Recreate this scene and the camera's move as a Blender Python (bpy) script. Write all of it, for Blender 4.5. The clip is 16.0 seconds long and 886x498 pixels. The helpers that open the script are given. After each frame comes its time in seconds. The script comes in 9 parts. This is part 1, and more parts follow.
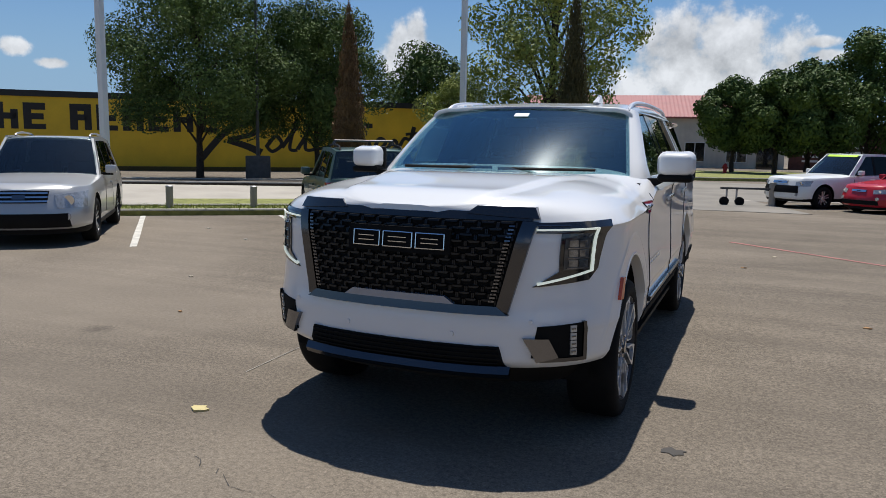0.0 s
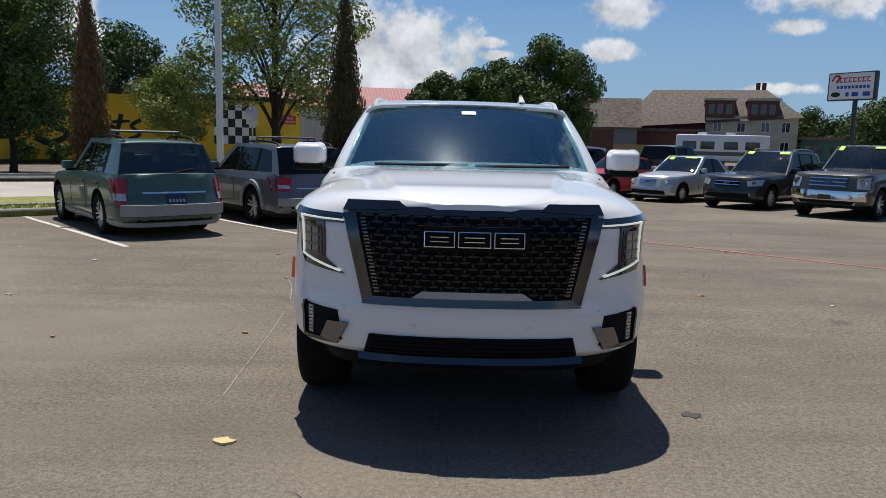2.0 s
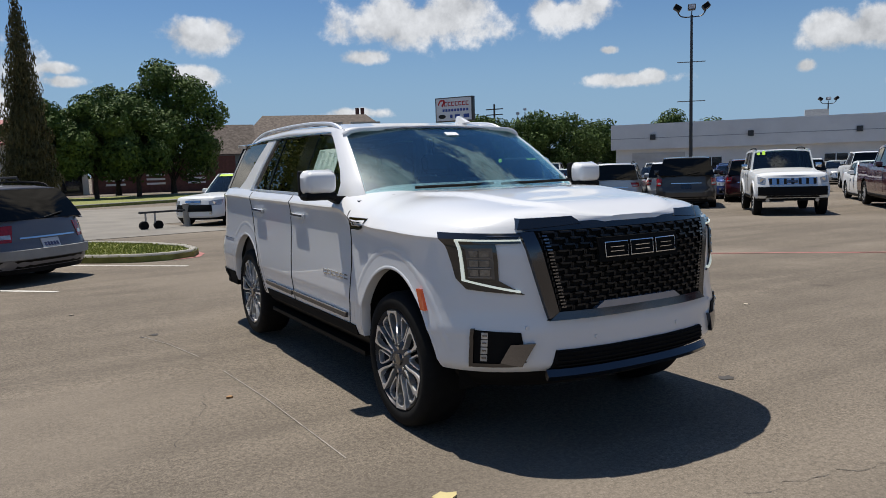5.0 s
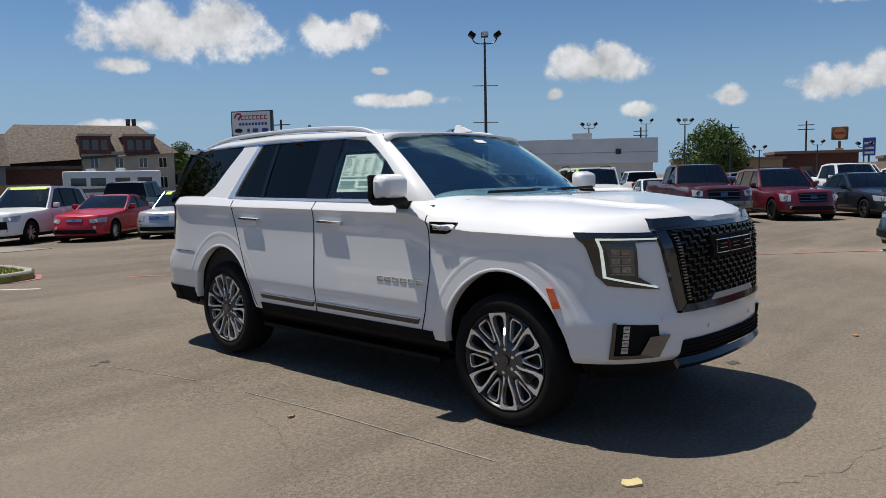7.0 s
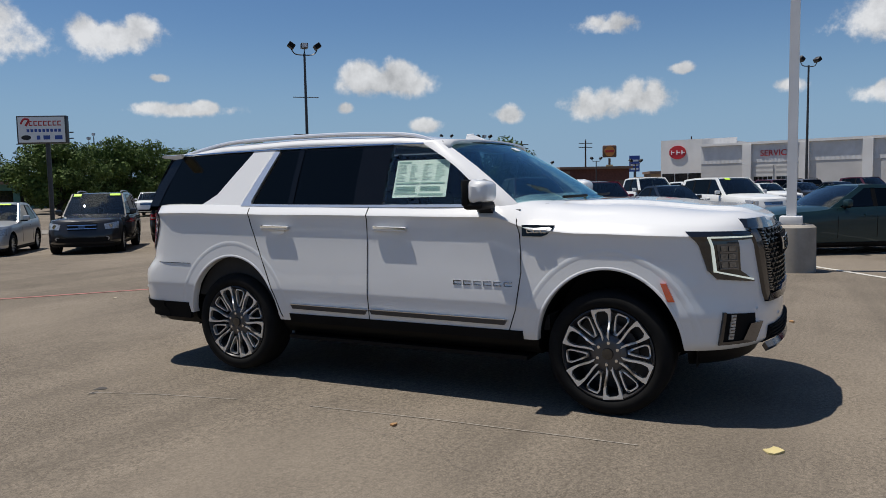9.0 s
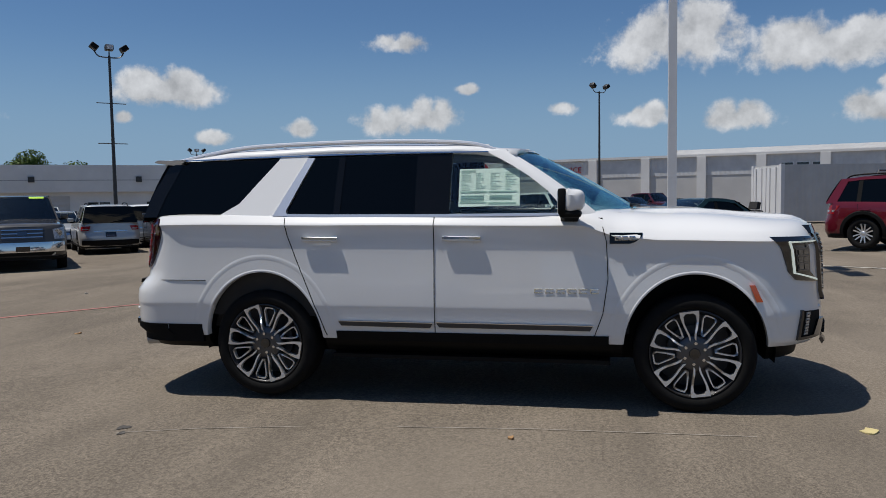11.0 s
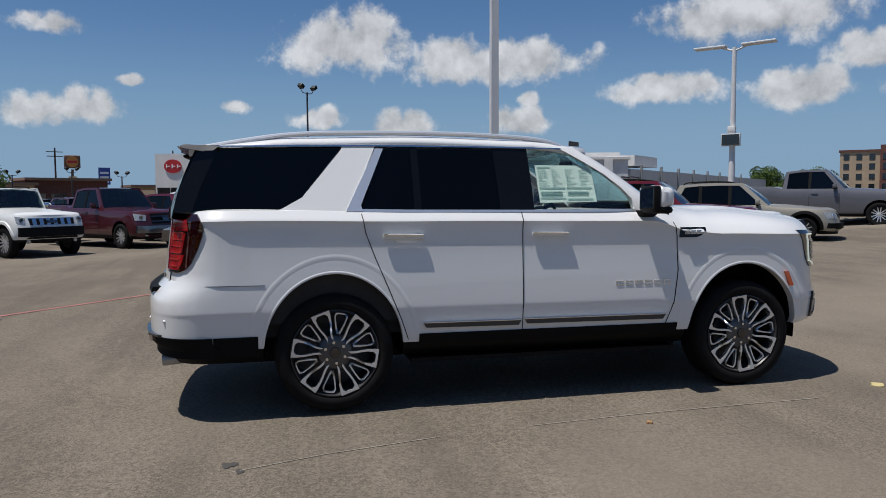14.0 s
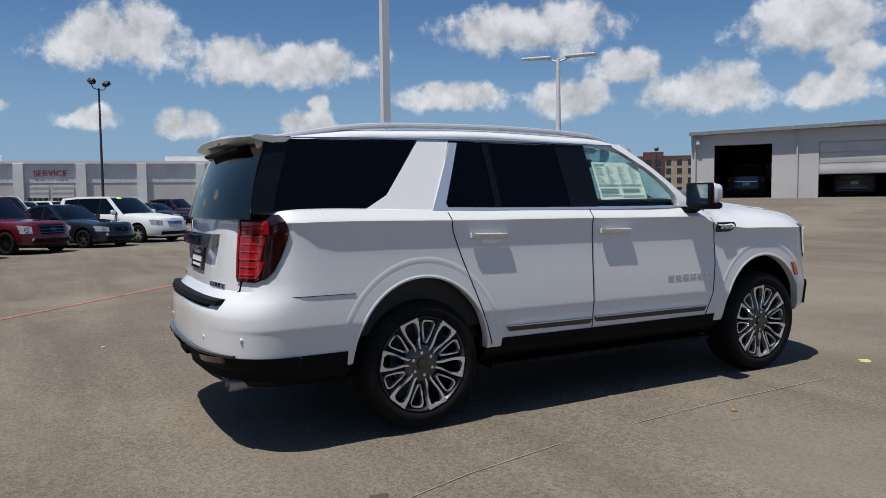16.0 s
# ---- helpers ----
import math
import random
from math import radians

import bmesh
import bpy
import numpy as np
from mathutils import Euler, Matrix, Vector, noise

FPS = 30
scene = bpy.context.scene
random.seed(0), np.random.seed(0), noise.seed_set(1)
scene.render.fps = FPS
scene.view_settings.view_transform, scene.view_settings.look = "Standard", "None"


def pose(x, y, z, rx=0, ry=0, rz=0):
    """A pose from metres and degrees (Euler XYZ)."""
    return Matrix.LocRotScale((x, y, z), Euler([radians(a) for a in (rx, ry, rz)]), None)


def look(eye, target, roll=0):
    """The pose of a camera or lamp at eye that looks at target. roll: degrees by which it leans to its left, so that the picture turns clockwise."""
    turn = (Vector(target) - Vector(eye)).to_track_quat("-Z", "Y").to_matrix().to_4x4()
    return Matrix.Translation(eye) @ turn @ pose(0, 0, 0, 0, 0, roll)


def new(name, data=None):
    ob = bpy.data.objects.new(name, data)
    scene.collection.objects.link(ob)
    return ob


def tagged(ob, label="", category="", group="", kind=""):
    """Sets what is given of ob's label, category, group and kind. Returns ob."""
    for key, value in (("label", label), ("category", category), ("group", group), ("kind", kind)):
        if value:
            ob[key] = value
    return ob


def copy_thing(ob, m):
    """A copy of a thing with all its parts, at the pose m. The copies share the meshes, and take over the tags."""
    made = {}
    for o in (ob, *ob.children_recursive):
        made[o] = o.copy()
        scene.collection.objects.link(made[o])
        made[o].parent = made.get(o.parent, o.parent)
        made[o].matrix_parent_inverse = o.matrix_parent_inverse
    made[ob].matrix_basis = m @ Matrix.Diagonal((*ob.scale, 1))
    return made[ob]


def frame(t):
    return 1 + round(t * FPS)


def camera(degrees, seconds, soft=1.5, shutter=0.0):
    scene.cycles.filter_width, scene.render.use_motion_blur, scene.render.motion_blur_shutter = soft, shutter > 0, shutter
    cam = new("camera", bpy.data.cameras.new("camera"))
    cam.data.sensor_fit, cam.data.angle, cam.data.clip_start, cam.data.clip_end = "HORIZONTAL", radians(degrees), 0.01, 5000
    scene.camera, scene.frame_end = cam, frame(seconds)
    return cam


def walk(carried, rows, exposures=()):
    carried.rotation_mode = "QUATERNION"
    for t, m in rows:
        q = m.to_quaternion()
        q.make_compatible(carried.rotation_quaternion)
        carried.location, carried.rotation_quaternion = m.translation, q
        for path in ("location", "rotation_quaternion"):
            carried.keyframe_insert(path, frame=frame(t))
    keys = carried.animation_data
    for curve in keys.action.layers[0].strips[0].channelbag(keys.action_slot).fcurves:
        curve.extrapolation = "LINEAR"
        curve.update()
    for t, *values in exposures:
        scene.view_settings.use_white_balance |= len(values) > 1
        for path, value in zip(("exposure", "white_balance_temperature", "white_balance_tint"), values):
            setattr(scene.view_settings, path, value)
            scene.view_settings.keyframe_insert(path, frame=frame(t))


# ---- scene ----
cam = camera(61.3, 16.0, soft=0.5)
PATH = [
    (0, (1.633, -4.251, 1.53), (0.863, -2.426, 1.254), 1.0),
    (0.5, (1.204, -4.407, 1.527), (0.611, -2.517, 1.257), 1.2),
    (1, (0.772, -4.527, 1.537), (0.373, -2.588, 1.253), 1.4),
    (1.5, (0.325, -4.563, 1.554), (0.124, -2.594, 1.27), 1.4),
    (2, (-0.152, -4.614, 1.547), (-0.152, -2.634, 1.26), 1.4),
    (2.5, (-0.611, -4.564, 1.538), (-0.428, -2.592, 1.255), 1.4),
    (3, (-1.095, -4.51, 1.524), (-0.73, -2.564, 1.243), 0.8),
    (3.5, (-1.54, -4.416, 1.525), (-1.003, -2.51, 1.245), 0.1),
    (4, (-1.978, -4.249, 1.541), (-1.276, -2.394, 1.28), -0.4),
    (4.5, (-2.425, -4.076, 1.542), (-1.58, -2.278, 1.307), -1.1),
    (4.7, (-2.6, -3.994, 1.531), (-1.699, -2.223, 1.302), -1.4),
    (6.8, (-4.24, -2.856, 1.494), (-2.829, -1.452, 1.303), -1.3),
    (7, (-4.383, -2.715, 1.487), (-2.931, -1.353, 1.296), -1.2),
    (7.5, (-4.683, -2.331, 1.496), (-3.142, -1.069, 1.314), -1.3),
    (8, (-5.023, -1.957, 1.486), (-3.401, -0.8, 1.311), -1.5),
    (8.2, (-5.115, -1.802, 1.465), (-3.461, -0.691, 1.293), -1.4),
    (10.3, (-6.106, -0.082, 1.479), (-4.201, 0.505, 1.328), -0.9),
    (10.5, (-6.096, 0.152, 1.46), (-4.175, 0.688, 1.315), -0.9),
    (11, (-6.13, 0.631, 1.46), (-4.176, 1.037, 1.324), -0.9),
    (11.5, (-6.199, 1.116, 1.446), (-4.223, 1.39, 1.308), -0.9),
    (12, (-6.189, 1.581, 1.445), (-4.198, 1.717, 1.313), -0.7),
    (12.5, (-6.182, 2.048, 1.441), (-4.186, 2.043, 1.309), -0.4),
    (13, (-6.149, 2.507, 1.441), (-4.16, 2.35, 1.306), -0.1),
    (13.5, (-6.048, 2.961, 1.447), (-4.075, 2.665, 1.31), -0.2),
    (14, (-5.968, 3.451, 1.447), (-4.022, 3.013, 1.305), -0.2),
    (14.5, (-5.768, 3.892, 1.448), (-3.857, 3.318, 1.317), -0.2),
    (15, (-5.585, 4.342, 1.432), (-3.718, 3.636, 1.307), -0.5),
    (15.5, (-5.333, 4.739, 1.419), (-3.517, 3.909, 1.292), -0.6),
    (16, (-5.051, 5.122, 1.413), (-3.295, 4.173, 1.279), -0.6),
]
walk(cam, [(t, look(eye, target, roll)) for t, eye, target, roll in PATH], exposures=[(0.0, 0.26, 6500, 10), (4.0, 0.24, 6600, 10), (7.5, 0.22, 6750, 10), (11.0, 0.0, 6600, 10), (13.5, -0.02, 6500, 10), (16.0, 0.12, 6500, 10)])


# ---- sky, sun ----
SUN_EL, SUN_WAY = radians(71.0), (-0.085, 0.33, 1.0)
# each cloud: bearing, height of its flat base, half its width, its height (radians)
CLOUDS_NORTH_EAST = [
    (2.019, 0.078, 0.038, 0.078), (1.656, 0.054, 0.109, 0.108), (1.509, 0.104, 0.020, 0.016), (2.483, 0.095, 0.014, 0.020),
    (2.445, 0.081, 0.015, 0.013), (1.514, 0.120, 0.018, 0.015), (1.336, 0.147, 0.047, 0.040), (1.362, 0.108, 0.028, 0.026),
    (1.062, 0.155, 0.111, 0.070), (1.147, 0.132, 0.029, 0.024), (0.883, 0.170, 0.054, 0.043), (0.810, 0.093, 0.056, 0.020),
    (0.545, 0.119, 0.061, 0.042), (1.163, 0.064, 0.038, 0.016), (1.267, 0.047, 0.021, 0.014), (0.603, 0.097, 0.011, 0.018),
    (0.834, 0.134, 0.013, 0.013),
]
CLOUDS_SOUTH_EAST = [
    (-0.094, 0.160, 0.088, 0.080), (-0.290, 0.148, 0.119, 0.055), (-0.325, 0.080, 0.042, 0.038), (0.277, 0.082, 0.035, 0.042),
    (0.213, 0.088, 0.040, 0.043), (0.390, 0.083, 0.021, 0.025), (0.170, 0.135, 0.015, 0.016), (0.258, 0.188, 0.037, 0.027),
    (0.497, 0.073, 0.019, 0.019), (0.045, 0.106, 0.017, 0.020), (-0.057, 0.088, 0.036, 0.029), (-0.169, 0.079, 0.039, 0.033),
    (-0.335, 0.117, 0.012, 0.022), (-0.505, 0.118, 0.067, 0.035), (-0.667, 0.106, 0.051, 0.044), (-0.615, 0.187, 0.096, 0.066),
    (-0.734, 0.144, 0.035, 0.045), (-0.839, 0.103, 0.080, 0.061), (-0.961, 0.104, 0.048, 0.042), (-0.954, 0.169, 0.077, 0.072),
    (-0.996, 0.143, 0.034, 0.035),
]



def build_sky():
    w = bpy.data.worlds.new("sky")
    scene.world = w
    w.use_nodes = True
    nt = w.node_tree
    N, L = nt.nodes, nt.links
    bg = N["Background"]
    st = N.new("ShaderNodeTexSky")
    st.sky_type, st.sun_disc = "NISHITA", False
    st.sun_elevation, st.sun_rotation = SUN_EL, radians(-17)
    st.air_density, st.dust_density, st.ozone_density = 1.0, 0.3, 3.0
    tc = N.new("ShaderNodeTexCoord")
    n1 = N.new("ShaderNodeTexNoise")
    n1.inputs["Scale"].default_value, n1.inputs["Detail"].default_value, n1.inputs["Roughness"].default_value = 17.0, 9.0, 0.62
    L.new(tc.outputs["Generated"], n1.inputs["Vector"])
    # the same noise a little higher up: where the cloud thins upwards it is lit
    up = N.new("ShaderNodeVectorMath")
    L.new(tc.outputs["Generated"], up.inputs[0])
    up.inputs[1].default_value = (0, 0, 0.022)
    n2 = N.new("ShaderNodeTexNoise")
    n2.inputs["Scale"].default_value, n2.inputs["Detail"].default_value, n2.inputs["Roughness"].default_value = 17.0, 5.0, 0.55
    L.new(up.outputs[0], n2.inputs["Vector"])
    relief = N.new("ShaderNodeMath")
    relief.operation = "SUBTRACT"
    L.new(n2.outputs["Fac"], relief.inputs[0])
    L.new(n1.outputs["Fac"], relief.inputs[1])
    rnd = random.Random(8)
    puffs = [(rnd.uniform(0, 6.283), radians(rnd.uniform(38, 74)), rnd.uniform(0.1, 0.2), rnd.uniform(0.06, 0.12)) for _ in range(3)]
    for az, base, half, tall in CLOUDS_NORTH_EAST + CLOUDS_SOUTH_EAST:
        puffs.append((az, base + 0.4 * tall, half, 0.42 * tall))
        if half > 0.033:
            for k in (-1, 1):
                puffs.append((az + half * k * rnd.uniform(0.15, 0.6), base + tall * rnd.uniform(0.5, 0.68), half * rnd.uniform(0.35, 0.5), 0.42 * tall))
    last = None
    for (az, el, wide, tall) in puffs:
        c = Vector((math.cos(az) * math.cos(el), math.sin(az) * math.cos(el), math.sin(el)))
        sub = N.new("ShaderNodeVectorMath")
        sub.operation = "SUBTRACT"
        L.new(tc.outputs["Generated"], sub.inputs[0])
        sub.inputs[1].default_value = c
        mul = N.new("ShaderNodeVectorMath")
        mul.operation = "MULTIPLY"
        L.new(sub.outputs[0], mul.inputs[0])
        mul.inputs[1].default_value = (1 / wide, 1 / wide, 1 / tall)
        ln = N.new("ShaderNodeVectorMath")
        ln.operation = "LENGTH"
        L.new(mul.outputs[0], ln.inputs[0])
        if last is None:
            last = ln.outputs["Value"]
        else:
            mn = N.new("ShaderNodeMath")
            mn.operation = "SMOOTH_MIN"
            mn.inputs[2].default_value = 0.15
            L.new(last, mn.inputs[0])
            L.new(ln.outputs["Value"], mn.inputs[1])
            last = mn.outputs[0]
    # ragged edges
    a = N.new("ShaderNodeMath")
    a.operation = "MULTIPLY_ADD"
    L.new(n1.outputs["Fac"], a.inputs[0])
    a.inputs[1].default_value, a.inputs[2].default_value = 3.0, -1.5
    b = N.new("ShaderNodeMath")
    L.new(last, b.inputs[0])
    L.new(a.outputs[0], b.inputs[1])
    ramp = N.new("ShaderNodeMapRange")
    ramp.interpolation_type = "SMOOTHSTEP"
    L.new(b.outputs[0], ramp.inputs["Value"])
    ramp.inputs["From Min"].default_value, ramp.inputs["From Max"].default_value = 1.3, 0.62
    # thin haze low down
    sep = N.new("ShaderNodeSeparateXYZ")
    L.new(tc.outputs["Generated"], sep.inputs[0])
    shade = N.new("ShaderNodeMapRange")
    L.new(relief.outputs[0], shade.inputs["Value"])
    shade.inputs["From Min"].default_value, shade.inputs["From Max"].default_value = -0.2, 0.16
    shade.inputs["To Min"].default_value, shade.inputs["To Max"].default_value = 6.6, 12.2
    white = N.new("ShaderNodeVectorMath")
    white.operation = "SCALE"
    white.inputs[0].default_value = (0.98, 1.0, 1.03)
    L.new(shade.outputs[0], white.inputs["Scale"])
    thin = N.new("ShaderNodeMath")
    thin.operation = "MULTIPLY"
    L.new(ramp.outputs["Result"], thin.inputs[0])
    thin.inputs[1].default_value = 0.88
    mix = N.new("ShaderNodeMix")
    mix.data_type = "RGBA"
    L.new(thin.outputs[0], mix.inputs["Factor"])
    low = N.new("ShaderNodeMapRange")
    low.interpolation_type = "SMOOTHERSTEP"
    L.new(sep.outputs["Z"], low.inputs["Value"])
    low.inputs["From Min"].default_value, low.inputs["From Max"].default_value = 0.26, -0.02
    low.inputs["To Max"].default_value = 0.9
    air = N.new("ShaderNodeMix")
    air.data_type = "RGBA"
    L.new(low.outputs["Result"], air.inputs["Factor"])
    blue = N.new("ShaderNodeVectorMath")
    blue.operation = "MULTIPLY"
    L.new(st.outputs[0], blue.inputs[0])
    blue.inputs[1].default_value = SKY_TINT
    L.new(blue.outputs[0], air.inputs["A"])
    air.inputs["B"].default_value = (3.7, 5.8, 8.5, 1)
    L.new(air.outputs["Result"], mix.inputs["A"])
    L.new(white.outputs[0], mix.inputs["B"])
    L.new(mix.outputs["Result"], bg.inputs[0])
    bg.inputs[1].default_value = SKY_STRENGTH
    sun = new("sun", bpy.data.lights.new("sun", "SUN"))
    sun.data.energy, sun.data.angle, sun.data.color = SUN_STRENGTH, radians(0.53), (1.0, 0.96, 0.9)
    sun.matrix_world = look(SUN_WAY, (0, 0, 0))


SKY_STRENGTH, SUN_STRENGTH, SKY_TINT = 0.06, 4.5, (0.76, 1.0, 1.24)
build_sky()


# ---- materials ----
def base_mat(name, rough=0.5, metal=0.0, coat=0.0, spec=0.5):
    m = bpy.data.materials.new(name)
    m.use_nodes = True
    p = m.node_tree.nodes["Principled BSDF"]
    p.inputs["Roughness"].default_value = rough
    p.inputs["Metallic"].default_value = metal
    p.inputs["Coat Weight"].default_value = coat
    p.inputs["Coat Roughness"].default_value = 0.03
    p.inputs["Specular IOR Level"].default_value = spec
    return m, m.node_tree, p


def noise_tex(nt, scale, detail=4.0, rough=0.55, coord="Object"):
    tc = nt.nodes.new("ShaderNodeTexCoord")
    n = nt.nodes.new("ShaderNodeTexNoise")
    n.inputs["Scale"].default_value, n.inputs["Detail"].default_value, n.inputs["Roughness"].default_value = scale, detail, rough
    nt.links.new(tc.outputs[coord], n.inputs["Vector"])
    return n.outputs["Fac"]


def ramp_node(nt, fac, stops):
    r = nt.nodes.new("ShaderNodeValToRGB")
    while len(r.color_ramp.elements) < len(stops):
        r.color_ramp.elements.new(0.5)
    for e, (pos, c) in zip(r.color_ramp.elements, stops):
        e.position, e.color = pos, (*c, 1)
    nt.links.new(fac, r.inputs["Fac"])
    return r.outputs["Color"]


def mix_col(nt, fac, a, b, mode="MIX"):
    m = nt.nodes.new("ShaderNodeMix")
    m.data_type, m.blend_type = "RGBA", mode
    for sock, v in ((m.inputs["Factor"], fac), (m.inputs["A"], a), (m.inputs["B"], b)):
        if isinstance(v, (int, float)):
            sock.default_value = v
        elif isinstance(v, tuple):
            sock.default_value = (*v, 1)
        else:
            nt.links.new(v, sock)
    return m.outputs["Result"]


def bump(nt, p, height, strength=0.3, dist=0.01):
    b = nt.nodes.new("ShaderNodeBump")
    b.inputs["Strength"].default_value, b.inputs["Distance"].default_value = strength, dist
    nt.links.new(height, b.inputs["Height"])
    nt.links.new(b.outputs["Normal"], p.inputs["Normal"])


def plain(name, c, rough=0.5, metal=0.0, vary=0.12, scale=6.0, coat=0.0, bumps=0.0, spec=0.5):
    """A surface of one colour with slight unevenness at two scales."""
    m, nt, p = base_mat(name, rough, metal, coat, spec)
    lo, hi = tuple(v * (1 - vary) for v in c), tuple(min(1, v * (1 + vary)) for v in c)
    big = ramp_node(nt, noise_tex(nt, scale, 3), [(0.3, lo), (0.7, hi)])
    fine = noise_tex(nt, scale * 14, 5)
    col = mix_col(nt, 0.5 * vary, big, ramp_node(nt, fine, [(0.35, tuple(v * 0.6 for v in c)), (0.65, hi)]))
    nt.links.new(col, p.inputs["Base Color"])
    if bumps:
        bump(nt, p, fine, bumps, 0.004)
    return m


def paint(name, c, metal=0.0, rough=0.4, flake=0.04, coat=0.6):
    """Car paint under clear lacquer, with faint road dust."""
    m, nt, p = base_mat(name, rough, metal, coat, 0.2)
    dust = noise_tex(nt, 2.3, 5)
    col = mix_col(nt, flake, c, ramp_node(nt, dust, [(0.35, tuple(v * 0.8 for v in c)), (0.7, tuple(min(1, v + 0.06) for v in c))]))
    nt.links.new(col, p.inputs["Base Color"])
    return m


def glass(name, tint, gloss_rough=0.0, ior=1.5, sheen=(1.0, 1.0, 1.0), film=0.0):
    """Thin tinted pane: clear straight through, glossy by Fresnel."""
    m = bpy.data.materials.new(name)
    m.use_nodes = True
    nt = m.node_tree
    nt.nodes.remove(nt.nodes["Principled BSDF"])
    out = nt.nodes["Material Output"]
    tr, gl, mx, lw, pw, fr = (nt.nodes.new("ShaderNode" + k) for k in ("BsdfTransparent", "BsdfGlossy", "MixShader", "LayerWeight", "Math", "Math"))
    tr.inputs["Color"].default_value = (*tint, 1)
    gl.inputs["Roughness"].default_value = gloss_rough
    gl.inputs["Color"].default_value = (*sheen, 1)
    f0 = ((ior - 1) / (ior + 1)) ** 2
    lw.inputs["Blend"].default_value = 0.5
    pw.operation, fr.operation = "POWER", "MULTIPLY_ADD"
    pw.inputs[1].default_value = 5.0
    fr.inputs[1].default_value, fr.inputs[2].default_value = 1 - f0, f0
    nt.links.new(lw.outputs["Facing"], pw.inputs[0])
    nt.links.new(pw.outputs[0], fr.inputs[0])
    nt.links.new(fr.outputs[0], mx.inputs[0])
    nt.links.new(tr.outputs[0], mx.inputs[1])
    nt.links.new(gl.outputs[0], mx.inputs[2])
    last = mx
    if film:
        # a thin film of dust spreads the sun's glint
        haze, fx = nt.nodes.new("ShaderNodeBsdfGlossy"), nt.nodes.new("ShaderNodeMixShader")
        haze.inputs["Roughness"].default_value = 0.24
        fx.inputs[0].default_value = film
        nt.links.new(mx.outputs[0], fx.inputs[1])
        nt.links.new(haze.outputs[0], fx.inputs[2])
        last = fx
    nt.links.new(last.outputs[0], out.inputs["Surface"])
    return m


def glow(name, c, strength):
    m, nt, p = base_mat(name, 0.3)
    p.inputs["Base Color"].default_value = (0.8, 0.8, 0.8, 1)
    p.inputs["Emission Color"].default_value = (*c, 1)
    p.inputs["Emission Strength"].default_value = strength
    return m


def ground_mat():
    m, nt, p = base_mat("worn_asphalt", 0.92, spec=0.12)
    L = nt.links
    grain = noise_tex(nt, 95.0, 6, 0.75)
    aggregate = noise_tex(nt, 34.0, 4, 0.7)
    patch = noise_tex(nt, 0.33, 5, 0.6)
    blotch = noise_tex(nt, 1.7, 6, 0.65)
    c1 = ramp_node(nt, patch, [(0.34, (0.085, 0.077, 0.066)), (0.5, (0.15, 0.135, 0.115)), (0.66, (0.225, 0.204, 0.175))])
    c2 = ramp_node(nt, blotch, [(0.3, (0.075, 0.067, 0.057)), (0.55, (0.18, 0.163, 0.14)), (0.72, (0.285, 0.258, 0.222))])
    col = mix_col(nt, 0.42, c1, c2)
    col = mix_col(nt, 0.42, col, ramp_node(nt, grain, [(0.38, (0.02, 0.018, 0.016)), (0.5, (0.145, 0.131, 0.112)), (0.62, (0.4, 0.364, 0.314))]))
    col = mix_col(nt, 0.3, col, ramp_node(nt, aggregate, [(0.4, (0.05, 0.045, 0.039)), (0.6, (0.29, 0.262, 0.224))]))
    # single stones showing in the worn surface
    st = nt.nodes.new("ShaderNodeTexCoord")
    for scale, lim, c in ((52.0, 0.17, (0.36, 0.32, 0.26)), (40.0, 0.16, (0.035, 0.031, 0.026)), (15.0, 0.07, (0.42, 0.37, 0.3))):
        sv, sr, sm = (nt.nodes.new("ShaderNode" + k) for k in ("TexVoronoi", "SeparateColor", "Math"))
        sv.inputs["Scale"].default_value = scale
        L.new(st.outputs["Object"], sv.inputs["Vector"])
        L.new(sv.outputs["Color"], sr.inputs[0])
        size = nt.nodes.new("ShaderNodeMath")
        size.operation = "MULTIPLY"
        L.new(sr.outputs[0], size.inputs[0])
        size.inputs[1].default_value = lim * 1.9
        sm.operation = "LESS_THAN"
        L.new(sv.outputs["Distance"], sm.inputs[0])
        L.new(size.outputs[0], sm.inputs[1])
        keep = nt.nodes.new("ShaderNodeMath")
        keep.operation = "MULTIPLY"
        L.new(sm.outputs[0], keep.inputs[0])
        keep.inputs[1].default_value = 0.3
        col = mix_col(nt, keep.outputs[0], col, c)
    # tyre-darkened sweeps
    tc, mp, wv = (nt.nodes.new("ShaderNode" + k) for k in ("TexCoord", "Mapping", "TexNoise"))
    mp.inputs["Rotation"].default_value = (0, 0, radians(38))
    mp.inputs["Scale"].default_value = (0.12, 1.1, 1)
    wv.inputs["Scale"].default_value, wv.inputs["Detail"].default_value, wv.inputs["Distortion"].default_value = 1.0, 6, 1.4
    L.new(tc.outputs["Object"], mp.inputs[0])
    L.new(mp.outputs[0], wv.inputs["Vector"])
    sweep = ramp_node(nt, wv.outputs["Fac"], [(0.42, (0, 0, 0)), (0.62, (1, 1, 1))])
    sw = nt.nodes.new("ShaderNodeMath")
    sw.operation = "MULTIPLY"
    L.new(sweep, sw.inputs[0])
    sw.inputs[1].default_value = 0.42
    col = mix_col(nt, sw.outputs[0], col, (0.1, 0.091, 0.08))
    # pale dusty films, metres across, with soft ragged rims
    film = nt.nodes.new("ShaderNodeTexNoise")
    film.inputs["Scale"].default_value, film.inputs["Detail"].default_value, film.inputs["Distortion"].default_value = 0.16, 7, 0.8
    L.new(tc.outputs["Object"], film.inputs["Vector"])
    fm = nt.nodes.new("ShaderNodeMath")
